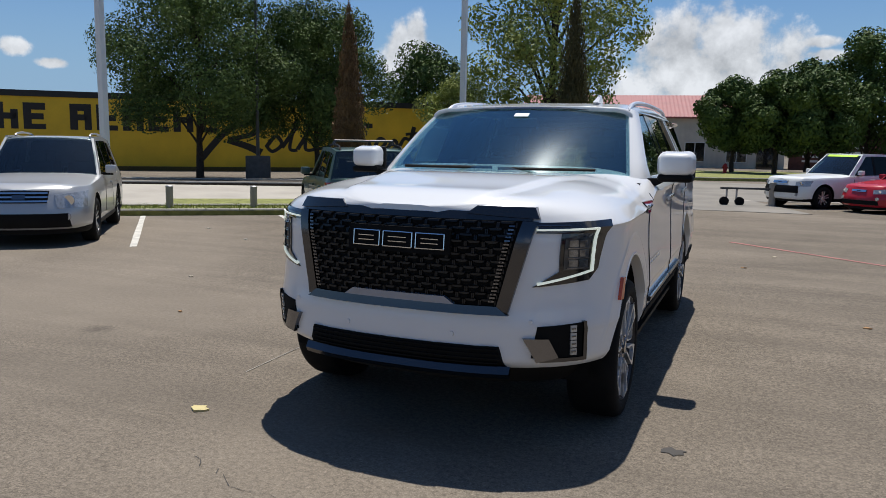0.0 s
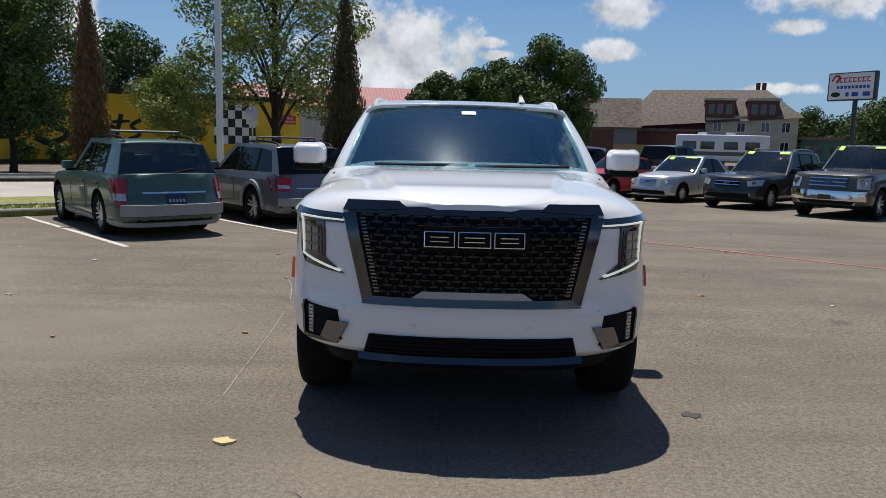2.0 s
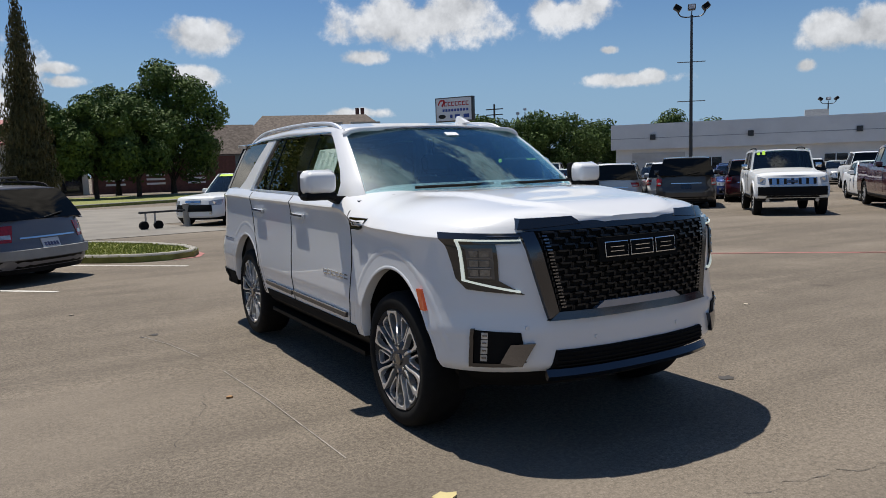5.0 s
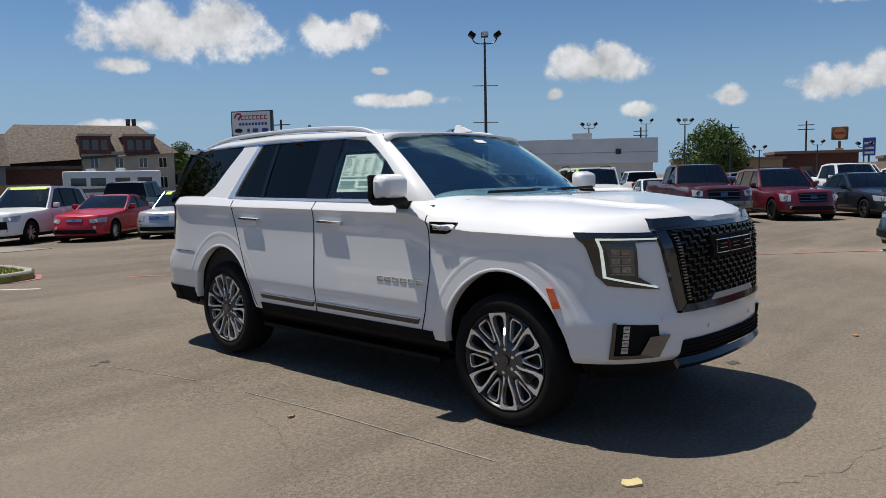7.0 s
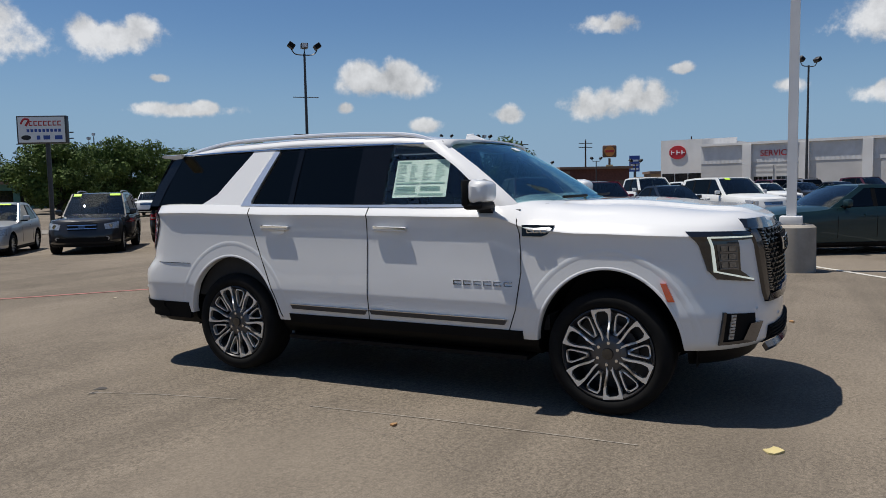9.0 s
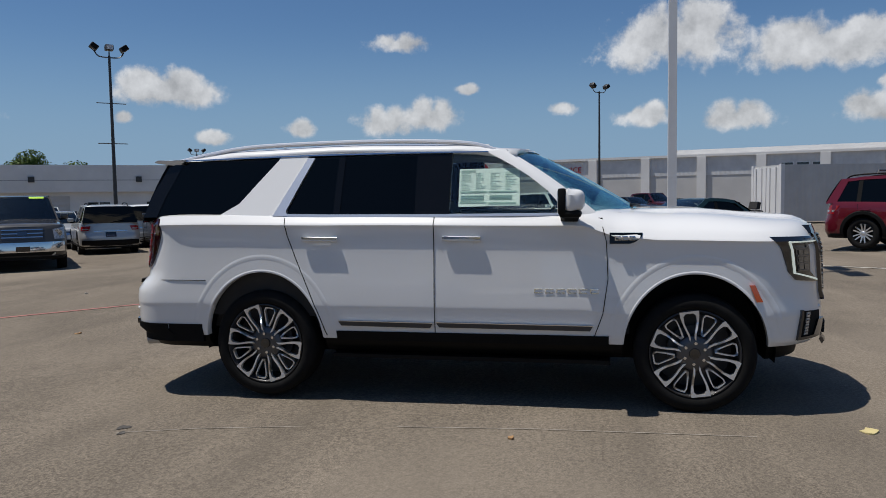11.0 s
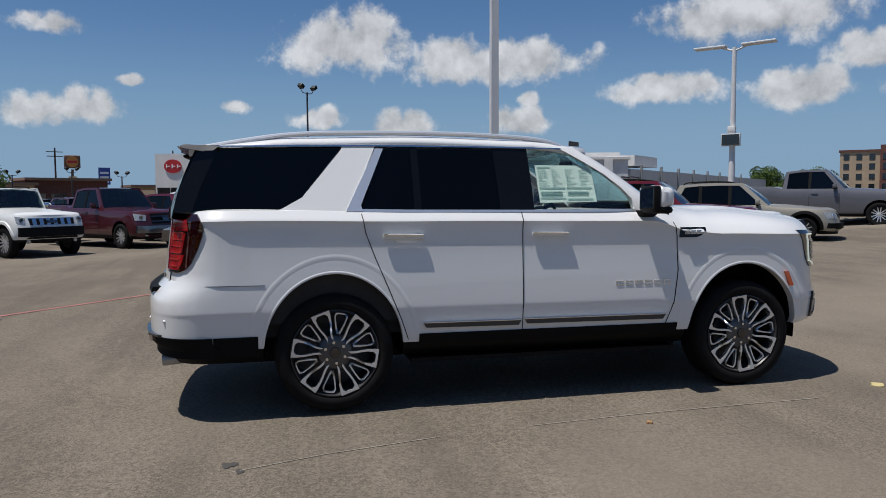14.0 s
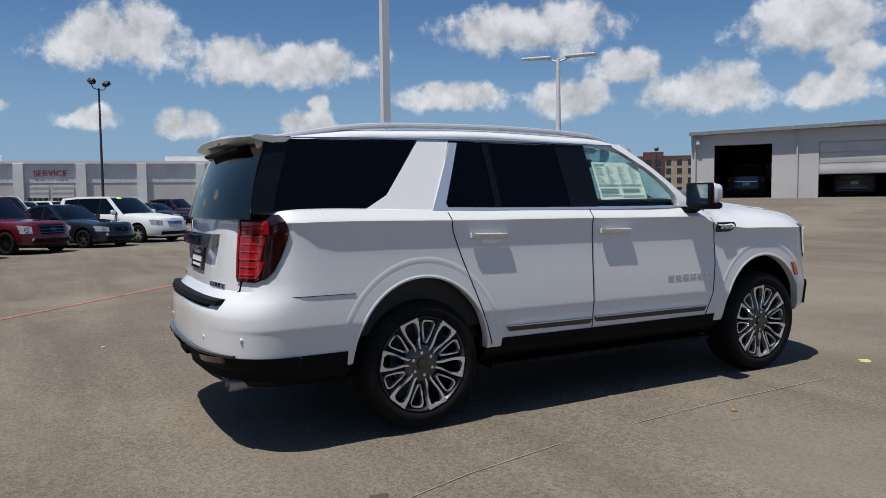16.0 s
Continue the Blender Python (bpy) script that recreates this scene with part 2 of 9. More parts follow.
    fm.operation = "MULTIPLY"
    L.new(ramp_node(nt, film.outputs["Fac"], [(0.47, (0, 0, 0)), (0.63, (1, 1, 1))]), fm.inputs[0])
    fm.inputs[1].default_value = 0.4
    col = mix_col(nt, fm.outputs[0], col, (0.27, 0.245, 0.21))
    # small dark oil spots
    vo = nt.nodes.new("ShaderNodeTexVoronoi")
    vo.inputs["Scale"].default_value = 0.55
    L.new(tc.outputs["Object"], vo.inputs["Vector"])
    wob = nt.nodes.new("ShaderNodeMath")
    wob.operation = "MULTIPLY_ADD"
    L.new(aggregate, wob.inputs[0])
    wob.inputs[1].default_value = 0.14
    L.new(vo.outputs["Distance"], wob.inputs[2])
    spots = ramp_node(nt, wob.outputs[0], [(0.1, (0.55, 0.55, 0.55)), (0.155, (0, 0, 0))])
    col = mix_col(nt, spots, col, (0.07, 0.064, 0.058))
    col = mix_col(nt, 1.0, col, (0.99, 0.93, 0.86), "MULTIPLY")
    L.new(col, p.inputs["Base Color"])
    add = nt.nodes.new("ShaderNodeMath")
    L.new(grain, add.inputs[0])
    L.new(aggregate, add.inputs[1])
    bump(nt, p, add.outputs[0], 0.55, 0.006)
    return m


def leaf_mat(name, lo, hi):
    m, nt, p = base_mat(name, 0.6, spec=0.12)
    g = nt.nodes.new("ShaderNodeNewGeometry")
    col = ramp_node(nt, g.outputs["Random Per Island"], [(0.0, lo), (1.0, hi)])
    n = noise_tex(nt, 0.9, 3)
    col = mix_col(nt, 0.5, col, ramp_node(nt, n, [(0.35, lo), (0.65, hi)]))
    nt.links.new(col, p.inputs["Base Color"])
    p.inputs["Transmission Weight"].default_value = 0.0
    return m


def bark_mat(name, c):
    m, nt, p = base_mat(name, 0.9, spec=0.2)
    tc, mp, n = (nt.nodes.new("ShaderNode" + k) for k in ("TexCoord", "Mapping", "TexNoise"))
    mp.inputs["Scale"].default_value = (14, 14, 2.2)
    n.inputs["Detail"].default_value = 6
    nt.links.new(tc.outputs["Object"], mp.inputs[0])
    nt.links.new(mp.outputs[0], n.inputs["Vector"])
    nt.links.new(ramp_node(nt, n.outputs["Fac"], [(0.35, tuple(v * 0.45 for v in c)), (0.65, tuple(v * 1.3 for v in c))]), p.inputs["Base Color"])
    bump(nt, p, n.outputs["Fac"], 0.7, 0.02)
    return m


def shingle_mat(name, c):
    m, nt, p = base_mat(name, 0.9, spec=0.2)
    tc, br = nt.nodes.new("ShaderNodeTexCoord"), nt.nodes.new("ShaderNodeTexNoise")
    br.inputs["Scale"].default_value, br.inputs["Detail"].default_value = 3.0, 8
    nt.links.new(tc.outputs["Object"], br.inputs["Vector"])
    nt.links.new(ramp_node(nt, br.outputs["Fac"], [(0.35, tuple(v * 0.7 for v in c)), (0.65, tuple(v * 1.3 for v in c))]), p.inputs["Base Color"])
    return m


def ribbed_mat(name, c, per_metre=3.0, rough=0.5, axis=0, depth=0.5):
    m, nt, p = base_mat(name, rough)
    tc, wv = nt.nodes.new("ShaderNodeTexCoord"), nt.nodes.new("ShaderNodeTexWave")
    wv.bands_direction = "XYZ"[axis]
    wv.inputs["Scale"].default_value = per_metre * 0.314
    nt.links.new(tc.outputs["Object"], wv.inputs["Vector"])
    dirt = noise_tex(nt, 0.8, 5)
    nt.links.new(ramp_node(nt, dirt, [(0.3, tuple(v * 0.85 for v in c)), (0.7, tuple(min(1, v * 1.08) for v in c))]), p.inputs["Base Color"])
    bump(nt, p, wv.outputs["Fac"], depth, 0.03)
    return m


ASPHALT = ground_mat()
CONCRETE = plain("concrete", (0.33, 0.3, 0.255), 0.85, vary=0.2, scale=2.0, bumps=0.3)
CONCRETE_PALE = plain("pale_concrete", (0.36, 0.33, 0.28), 0.85, vary=0.14, scale=0.7, bumps=0.2)
CONCRETE_WORN = plain("worn_driveway", (0.2, 0.183, 0.156), 0.9, vary=0.2, scale=0.6, bumps=0.3)
KERB = plain("kerb_concrete", (0.32, 0.3, 0.26), 0.9, vary=0.25, scale=3.0, bumps=0.4)
RED_PAINT = plain("faded_red_paint", (0.33, 0.13, 0.11), 0.8, vary=0.35, scale=5.0)
LINE_WHITE = plain("worn_line_paint", (0.5, 0.48, 0.43), 0.8, vary=0.3, scale=9.0)
YELLOW_WALL = plain("yellow_wall_paint", (0.72, 0.46, 0.025), 0.7, vary=0.12, scale=0.6)
BLACK_PAINT = plain("black_wall_paint", (0.012, 0.011, 0.01), 0.6, vary=0.3)
WHITE_WALL = plain("white_wall_paint", (0.68, 0.67, 0.65), 0.7, vary=0.07, scale=0.5)
GREY_WALL = plain("pale_grey_wall_paint", (0.5, 0.49, 0.475), 0.75, vary=0.07, scale=0.5)
WHITE_METAL = plain("white_painted_metal", (0.66, 0.66, 0.66), 0.4, vary=0.06, scale=1.5)
DARK_METAL = plain("dark_painted_metal", (0.035, 0.035, 0.036), 0.45, vary=0.2)
GALV = plain("galvanised_metal", (0.35, 0.35, 0.35), 0.45, 0.6, vary=0.15)
GRASS_SOIL = plain("mown_grass", (0.19, 0.2, 0.055), 0.95, vary=0.45, scale=5.0, bumps=0.8)
SOIL = plain("mulch", (0.035, 0.026, 0.018), 0.95, vary=0.4, scale=6.0, bumps=0.8)
BLADE = leaf_mat("grass_blade", (0.15, 0.19, 0.035), (0.3, 0.32, 0.085))
LEAF_DARK = leaf_mat("dark_leaf", (0.03, 0.056, 0.015), (0.12, 0.175, 0.045))
LEAF_MID = leaf_mat("green_leaf", (0.03, 0.06, 0.015), (0.11, 0.16, 0.045))
LEAF_LIGHT = leaf_mat("pale_green_leaf", (0.1, 0.145, 0.03), (0.34, 0.37, 0.1))
LEAF_RUST = leaf_mat("rusty_needle", (0.075, 0.045, 0.02), (0.22, 0.13, 0.06))
LEAF_OLIVE = leaf_mat("olive_needle", (0.04, 0.04, 0.015), (0.14, 0.115, 0.045))
BARK = bark_mat("bark", (0.06, 0.047, 0.037))
ROOF_RED = ribbed_mat("red_metal_roof", (0.3, 0.085, 0.075), 2.5)
ROOF_BROWN = shingle_mat("brown_shingle", (0.115, 0.095, 0.08))
BRICK_DARK = plain("dark_brick", (0.12, 0.05, 0.04), 0.9, vary=0.25, scale=3)
STUCCO = plain("cream_stucco", (0.42, 0.38, 0.31), 0.85, vary=0.1, scale=0.6)
TAN_WALL = plain("tan_wall", (0.38, 0.29, 0.2), 0.85, vary=0.1, scale=0.5)
SIDING = ribbed_mat("ribbed_cream_siding", (0.55, 0.52, 0.46), 2.2)
RIBBED_GREY = ribbed_mat("ribbed_grey_metal", (0.6, 0.6, 0.6), 2.2)
DOOR_GREY = ribbed_mat("sectional_door", (0.5, 0.49, 0.47), 2.0, axis=2)
SHADED_INSIDE = plain("shaded_interior", (0.03, 0.03, 0.03), 0.8, vary=0.3)
WINDOW_DARK = glass("window_glass", (0.25, 0.27, 0.28))
SIGN_RED = plain("sign_red", (0.45, 0.02, 0.025), 0.4, vary=0.05)
SIGN_WHITE = plain("sign_white", (0.75, 0.75, 0.75), 0.4, vary=0.04)
SIGN_BLUE = plain("sign_blue", (0.03, 0.07, 0.3), 0.4, vary=0.05)
SIGN_ORANGE = plain("sign_orange", (0.55, 0.22, 0.04), 0.4, vary=0.05)
SIGN_BROWN = plain("sign_brown", (0.12, 0.06, 0.035), 0.5, vary=0.05)

# vehicle surfaces
RUBBER = plain("tyre_rubber", (0.008, 0.008, 0.008), 0.8, vary=0.3, scale=12, bumps=0.2, spec=0.15)
TRIM = plain("black_plastic", (0.005, 0.005, 0.005), 0.6, vary=0.2, spec=0.14)
GLOSS_BLACK = plain("gloss_black", (0.008, 0.008, 0.009), 0.12, coat=1.0, vary=0.1)
CHROME = plain("chrome", (0.72, 0.73, 0.75), 0.09, 1.0, vary=0.03)
DARK_CHROME = plain("dark_chrome", (0.2, 0.2, 0.215), 0.16, 1.0, vary=0.05)
SILVER_RIM = plain("machined_alloy", (0.74, 0.745, 0.75), 0.38, 0.8, vary=0.05)
GREY_RIM = plain("grey_alloy", (0.1, 0.1, 0.105), 0.35, 0.7, vary=0.08)
BLACK_RIM = plain("black_alloy", (0.015, 0.015, 0.015), 0.3, 0.3, vary=0.1)
RED_LENS = plain("red_lens", (0.3, 0.007, 0.01), 0.1, coat=0.3, vary=0.35, scale=22)
RED_GLASS = plain("bright_red_lens", (0.5, 0.02, 0.02), 0.1, coat=1.0, vary=0.2, scale=30)
RED_LENS_DARK = plain("dark_red_lens", (0.016, 0.0015, 0.002), 0.08, coat=1.0, vary=0.3, scale=16)
CLEAR_LENS = plain("lamp_lens", (0.42, 0.43, 0.43), 0.1, 0.35, vary=0.4, scale=22, coat=1.0)
AMBER = plain("amber_lens", (0.6, 0.085, 0.01), 0.15, coat=1.0, vary=0.1)
TINT = glass("tinted_glass", (0.09, 0.1, 0.105))
LIGHT_TINT = glass("light_tinted_glass", (0.45, 0.5, 0.49), ior=1.7)
PRIVACY = glass("privacy_glass", (0.04, 0.04, 0.04), ior=1.42, sheen=(1.0, 0.93, 0.82))
CAR_SCREEN = glass("car_windscreen_glass", (0.5, 0.58, 0.58), ior=1.7)
CLEAR = glass("side_glass", (0.84, 0.89, 0.87))
SCREEN = glass("windscreen_glass", (0.5, 0.68, 0.72), ior=2.3, sheen=(0.65, 0.92, 1.0), film=0.004)
SEAT_DARK = plain("dark_upholstery", (0.025, 0.023, 0.022), 0.8, vary=0.2)
SEAT_GREY = plain("grey_upholstery", (0.12, 0.115, 0.11), 0.8, vary=0.2)
PLATE = plain("number_plate", (0.55, 0.56, 0.58), 0.5, vary=0.06, scale=20)
PLATE_INK = plain("plate_ink", (0.04, 0.05, 0.12), 0.5)
NEON = plain("neon_sticker", (0.5, 0.8, 0.05), 0.6, vary=0.05)
PAPER = plain("paper_sheet", (0.74, 0.84, 0.79), 0.7, vary=0.05)
INK = plain("print_ink", (0.3, 0.44, 0.4), 0.7)


# ---- small builders ----
def finish(name, bm, material, smooth=35.0):
    me = bpy.data.meshes.new(name)
    bmesh.ops.recalc_face_normals(bm, faces=bm.faces)
    bm.to_mesh(me)
    bm.free()
    for k in material if isinstance(material, (list, tuple)) else [material]:
        me.materials.append(k)
    if smooth:
        me.polygons.foreach_set("use_smooth", [True] * len(me.polygons))
        me.set_sharp_from_angle(angle=radians(smooth))
    return me


def part(name, bm, material, parent=None, label="", smooth=35.0, m=None):
    """One bmesh as one mesh object under a thing or a part."""
    ob = new(name, finish(name, bm, material, smooth) if isinstance(bm, bmesh.types.BMesh) else bm)
    ob.parent = parent
    if m is not None:
        ob.matrix_local = m
    return tagged(ob, label)


def thing(name, label, category, m=None, group="", kind=""):
    ob = new(name)
    ob.empty_display_size = 0.2
    if m is not None:
        ob.matrix_world = m
    return tagged(ob, label, category, group, kind)


def add_box(bm, x0, x1, y0, y1, z0, z1, m=None):
    r = bmesh.ops.create_cube(bm, size=1)["verts"]
    for v in r:
        v.co = Vector((x0 + (v.co.x + 0.5) * (x1 - x0), y0 + (v.co.y + 0.5) * (y1 - y0), z0 + (v.co.z + 0.5) * (z1 - z0)))
        if m is not None:
            v.co = m @ v.co
    return r


def boxm(x0, x1, y0, y1, z0, z1, bevel=0.0, m=None, seg=2):
    bm = bmesh.new()
    add_box(bm, x0, x1, y0, y1, z0, z1, m)
    if bevel:
        bmesh.ops.bevel(bm, geom=bm.edges[:], offset=bevel, segments=seg, affect="EDGES", profile=0.5)
    return bm


def tube(bm, a, b, r0, r1=None, seg=10, cap=True):
    a, b = Vector(a), Vector(b)
    d = b - a
    m = Matrix.Translation((a + b) / 2) @ d.to_track_quat("Z", "Y").to_matrix().to_4x4()
    bmesh.ops.create_cone(bm, cap_ends=cap, segments=seg, radius1=r0, radius2=r0 if r1 is None else r1, depth=d.length, matrix=m)


def tubem(a, b, r0, r1=None, seg=10):
    bm = bmesh.new()
    tube(bm, a, b, r0, r1, seg)
    return bm


def pipe(bm, pts, r, seg=8):
    """One round bar swept along a run of points."""
    pts = [Vector(p) for p in pts]
    nr, rings = None, []
    for i, p in enumerate(pts):
        d = (pts[min(i + 1, len(pts) - 1)] - pts[max(i - 1, 0)]).normalized()
        nr = d.orthogonal() if nr is None else nr - d * nr.dot(d)
        nr.normalize()
        side = d.cross(nr)
        rings.append([bm.verts.new(p + (nr * math.cos(6.2832 * k / seg) + side * math.sin(6.2832 * k / seg)) * r) for k in range(seg)])
    for a, b in zip(rings, rings[1:]):
        for k in range(seg):
            bm.faces.new((a[k], a[(k + 1) % seg], b[(k + 1) % seg], b[k]))
    bm.faces.new(rings[0])
    bm.faces.new(rings[-1][::-1])


def lathe(bm, profile, seg=40, axis="X", mi=0):
    """Turn (radius, along) pairs about an axis."""
    rings = []
    for r, a in profile:
        ring = []
        for k in range(seg):
            t = 2 * math.pi * k / seg
            c, s = r * math.cos(t), r * math.sin(t)
            ring.append(bm.verts.new((a, c, s) if axis == "X" else (c, s, a)))
        rings.append(ring)
    for p, q in zip(rings, rings[1:]):
        for k in range(seg):
            f = bm.faces.new((p[k], p[(k + 1) % seg], q[(k + 1) % seg], q[k]))
            f.material_index = mi
    return rings


def prism(bm, poly, z0, z1):
    """Upright prism over a plan polygon."""
    lo = [bm.verts.new((x, y, z0)) for x, y in poly]
    hi = [bm.verts.new((x, y, z1)) for x, y in poly]
    n = len(poly)
    for k in range(n):
        bm.faces.new((lo[k], lo[(k + 1) % n], hi[(k + 1) % n], hi[k]))
    bm.faces.new(hi)
    bm.faces.new(lo[::-1])
    return bm


def slab(bm, outer, inner):
    """Two matching rings of points joined into a plate."""
    a, b = [bm.verts.new(p) for p in outer], [bm.verts.new(p) for p in inner]
    n = len(a)
    bm.faces.new(a)
    bm.faces.new(b[::-1])
    for k in range(n):
        bm.faces.new((a[k], b[k], b[(k + 1) % n], a[(k + 1) % n]))


def grid_plate(bm, f, n, m, thick):
    """A curved plate: f(s, t) gives its outer point and outward normal."""
    out, inn = [], []
    for i in range(n + 1):
        ro, ri = [], []
        for j in range(m + 1):
            p, nr = f(i / n, j / m)
            ro.append(bm.verts.new(p))
            ri.append(bm.verts.new(p - nr * thick))
        out.append(ro)
        inn.append(ri)
    for i in range(n):
        for j in range(m):
            bm.faces.new((out[i][j], out[i + 1][j], out[i + 1][j + 1], out[i][j + 1]))
            bm.faces.new((inn[i][j], inn[i][j + 1], inn[i + 1][j + 1], inn[i + 1][j]))
    for i in range(n):
        for j in (0, m):
            bm.faces.new((out[i][j], out[i + 1][j], inn[i + 1][j], inn[i][j]))
    for j in range(m):
        for i in (0, n):
            bm.faces.new((out[i][j], out[i][j + 1], inn[i][j + 1], inn[i][j]))


def lerp_table(tab, x):
    if x <= tab[0][0]:
        return tab[0][1]
    for (a, p), (b, q) in zip(tab, tab[1:]):
        if x <= b:
            k = (x - a) / (b - a)
            return p + (q - p) * k
    return tab[-1][1]


def smooth_table(tab, x):
    if x <= tab[0][0]:
        return tab[0][1]
    for (a, p), (b, q) in zip(tab, tab[1:]):
        if x <= b:
            k = (x - a) / (b - a)
            k = k * k * (3 - 2 * k)
            return p + (q - p) * k
    return tab[-1][1]


def bezier(pts, n):
    """A smooth run through control points, n steps per span."""
    out = []
    for i in range(len(pts) - 1):
        p0, p1, p2, p3 = (Vector(pts[max(0, min(len(pts) - 1, i + k))]) for k in (-1, 0, 1, 2))
        for s in range(n):
            t = s / n
            out.append(0.5 * (2 * p1 + (p2 - p0) * t + (2 * p0 - 5 * p1 + 4 * p2 - p3) * t * t + (3 * p1 - p0 - 3 * p2 + p3) * t ** 3))
    out.append(Vector(pts[-1]))
    return out


# ---- vehicles: the common shell ----
class Shell:
    """The lower body of a vehicle. Front at -y. Half outline by height, rounded in plan at nose and tail."""

    def __init__(s, w, yf, yr, zb, top, nose=(0.75, 2.6), tail=(0.4, 3.2), sec=None, nose_dy=((0, 0), (1, 0)), tail_dy=((0, 0), (1, 0)), crown=None):
        s.w, s.yf, s.yr, s.zb, s.top = w, yf, yr, zb, top
        s.nose, s.tail = nose, tail
        s.sec = sec or ((0, 0.955), (0.12, 0.985), (0.45, 1.0), (0.75, 0.995), (0.92, 0.97), (1.0, 0.94))
        s.nose_dy, s.tail_dy = nose_dy, tail_dy
        s.crown = crown or (lambda y: 0.05)
        s.ridge = lambda x, y: 0.0
        s.fr = [0.0, 0.2, 0.4, 0.58, 0.72, 0.83, 0.91, 0.96, 0.99]

    def zt(s, y):
        return smooth_table(s.top, y)

    def v_of(s, y, z):
        return (z - s.zb) / (s.zt(y) - s.zb)

    def half(s, y, v):
        """Half width at a place along the body."""
        w = s.w * lerp_table(s.sec, v)
        a, p = s.nose
        f = s.yf + lerp_table(s.nose_dy, v)
        if y < f + a:
            k = min(1, max(0, 1 - (y - f) / a))
            return w * (1 - k ** p) ** (1 / p)
        a, p = s.tail
        r = s.yr - lerp_table(s.tail_dy, v)
        if y > r - a:
            k = min(1, max(0, 1 - (r - y) / a))
            return w * (1 - k ** p) ** (1 / p)
        return w

    def side(s, y, z, off=0.0):
        v = min(1, max(0, s.v_of(y, z)))
        return s.half(y, v) + off

    def front(s, x, z, off=0.0):
        y = s.yf
        for _ in range(4):
            v = min(1, max(0, s.v_of(y, z)))
            w, (a, p) = s.w * lerp_table(s.sec, v), s.nose
            k = min(0.999, abs(x) / w)
            y = s.yf + lerp_table(s.nose_dy, v) + a * (1 - (1 - k ** p) ** (1 / p))
        return y - off

    def rear(s, x, z, off=0.0):
        y = s.yr
        for _ in range(4):
            v = min(1, max(0, s.v_of(y, z)))
            w, (a, p) = s.w * lerp_table(s.sec, v), s.tail
            k = min(0.999, abs(x) / w)
            y = s.yr - lerp_table(s.tail_dy, v) - a * (1 - (1 - k ** p) ** (1 / p))
        return y + off

    def mesh(s, levels=12, step=0.16, cross=12, top_frac=4, z_cap=None):
        bm = bmesh.new()
        vs = levels if isinstance(levels, tuple) else [k / levels for k in range(levels + 1)]
        levels = len(vs) - 1
        fr = s.fr
        rows = []
        for v in vs:
            w = s.w * lerp_table(s.sec, v)
            (af, pf), (ar, pr) = s.nose, s.tail
            f, r = s.yf + lerp_table(s.nose_dy, v), s.yr - lerp_table(s.tail_dy, v)
            pts = [(w * k, f + af * (1 - (1 - k ** pf) ** (1 / pf))) for k in fr]
            y0, y1 = f + af, r - ar
            n = max(2, int((s.yr - s.yf - af - ar) / step))
            pts += [(w, y0 + (y1 - y0) * k / n) for k in range(n + 1)]
            pts += [(w * k, r - ar * (1 - (1 - k ** pr) ** (1 / pr))) for k in reversed(fr)]
            rows.append([(x, y, s.zb + v * (s.zt(y) - s.zb)) for x, y in pts])
        R = [[bm.verts.new(p) for p in row] for row in rows]
        Lf = [[bm.verts.new((-p[0], p[1], p[2])) if p[0] > 0 else R[i][j] for j, p in enumerate(row)] for i, row in enumerate(rows)]
        n = len(rows[0])
        for i in range(levels):
            for j in range(n - 1):
                for S, flip in ((R, False), (Lf, True)):
                    q = [S[i][j], S[i][j + 1], S[i + 1][j + 1], S[i + 1][j]]
                    q = [a for k, a in enumerate(q) if a not in q[:k]]
                    if len(q) > 2:
                        bm.faces.new(q[::-1] if flip else q)
        for row, RR, LL, up in ((rows[-1], R[-1], Lf[-1], True), (rows[0], R[0], Lf[0], False)):
            lines = []
            for j, (x, y, z) in enumerate(row):
                if x == 0:
                    lines.append([RR[j]] * (cross + 1))
                    continue
                ln = [LL[j]]
                for k in range(1, cross):
                    u = -1 + 2 * k / cross
                    ln.append(bm.verts.new((x * u, y, z + (s.crown(y) * (1 - abs(u) ** top_frac) + s.ridge(x * u, y) if up else 0))))
                ln.append(RR[j])
                lines.append(ln)
            for j in range(n - 1):
                for k in range(cross):
                    q = [lines[j][k], lines[j][k + 1], lines[j + 1][k + 1], lines[j + 1][k]]
                    q = [a for i, a in enumerate(q) if a not in q[:i]]
                    if len(q) > 2:
                        try:
                            bm.faces.new(q if up else q[::-1])
                        except ValueError:
                            pass
        return bm


def cut(name, bm, materials, cutters, smooth=32.0):
    """The mesh of bm less the cutters; cut faces take the second material."""
    body = new("shell_tmp", finish("shell_tmp", bm, materials, 0))
    knives = []
    for group in (cutters[:4], cutters[4:]):
        if not group:
            continue
        tmp = bmesh.new()
        for c in group:
            me = bpy.data.meshes.new("cutter_tmp")
            c.to_mesh(me)
            c.free()
            tmp.from_mesh(me)
            bpy.data.meshes.remove(me)
        knife = new("knife_tmp", finish("knife_tmp", tmp, materials, 0))
        for f in knife.data.polygons:
            f.material_index = 1
        md = body.modifiers.new("cut", "BOOLEAN")
        md.operation, md.solver, md.object = "DIFFERENCE", "EXACT", knife
        knives.append(knife)
    me = bpy.data.meshes.new_from_object(body.evaluated_get(bpy.context.evaluated_depsgraph_get()))
    me.name = name
    for o in [body] + knives:
        d = o.data
        bpy.data.objects.remove(o)
        bpy.data.meshes.remove(d)
    me.polygons.foreach_set("use_smooth", [True] * len(me.polygons))
    me.set_sharp_from_angle(angle=radians(smooth))
    return me


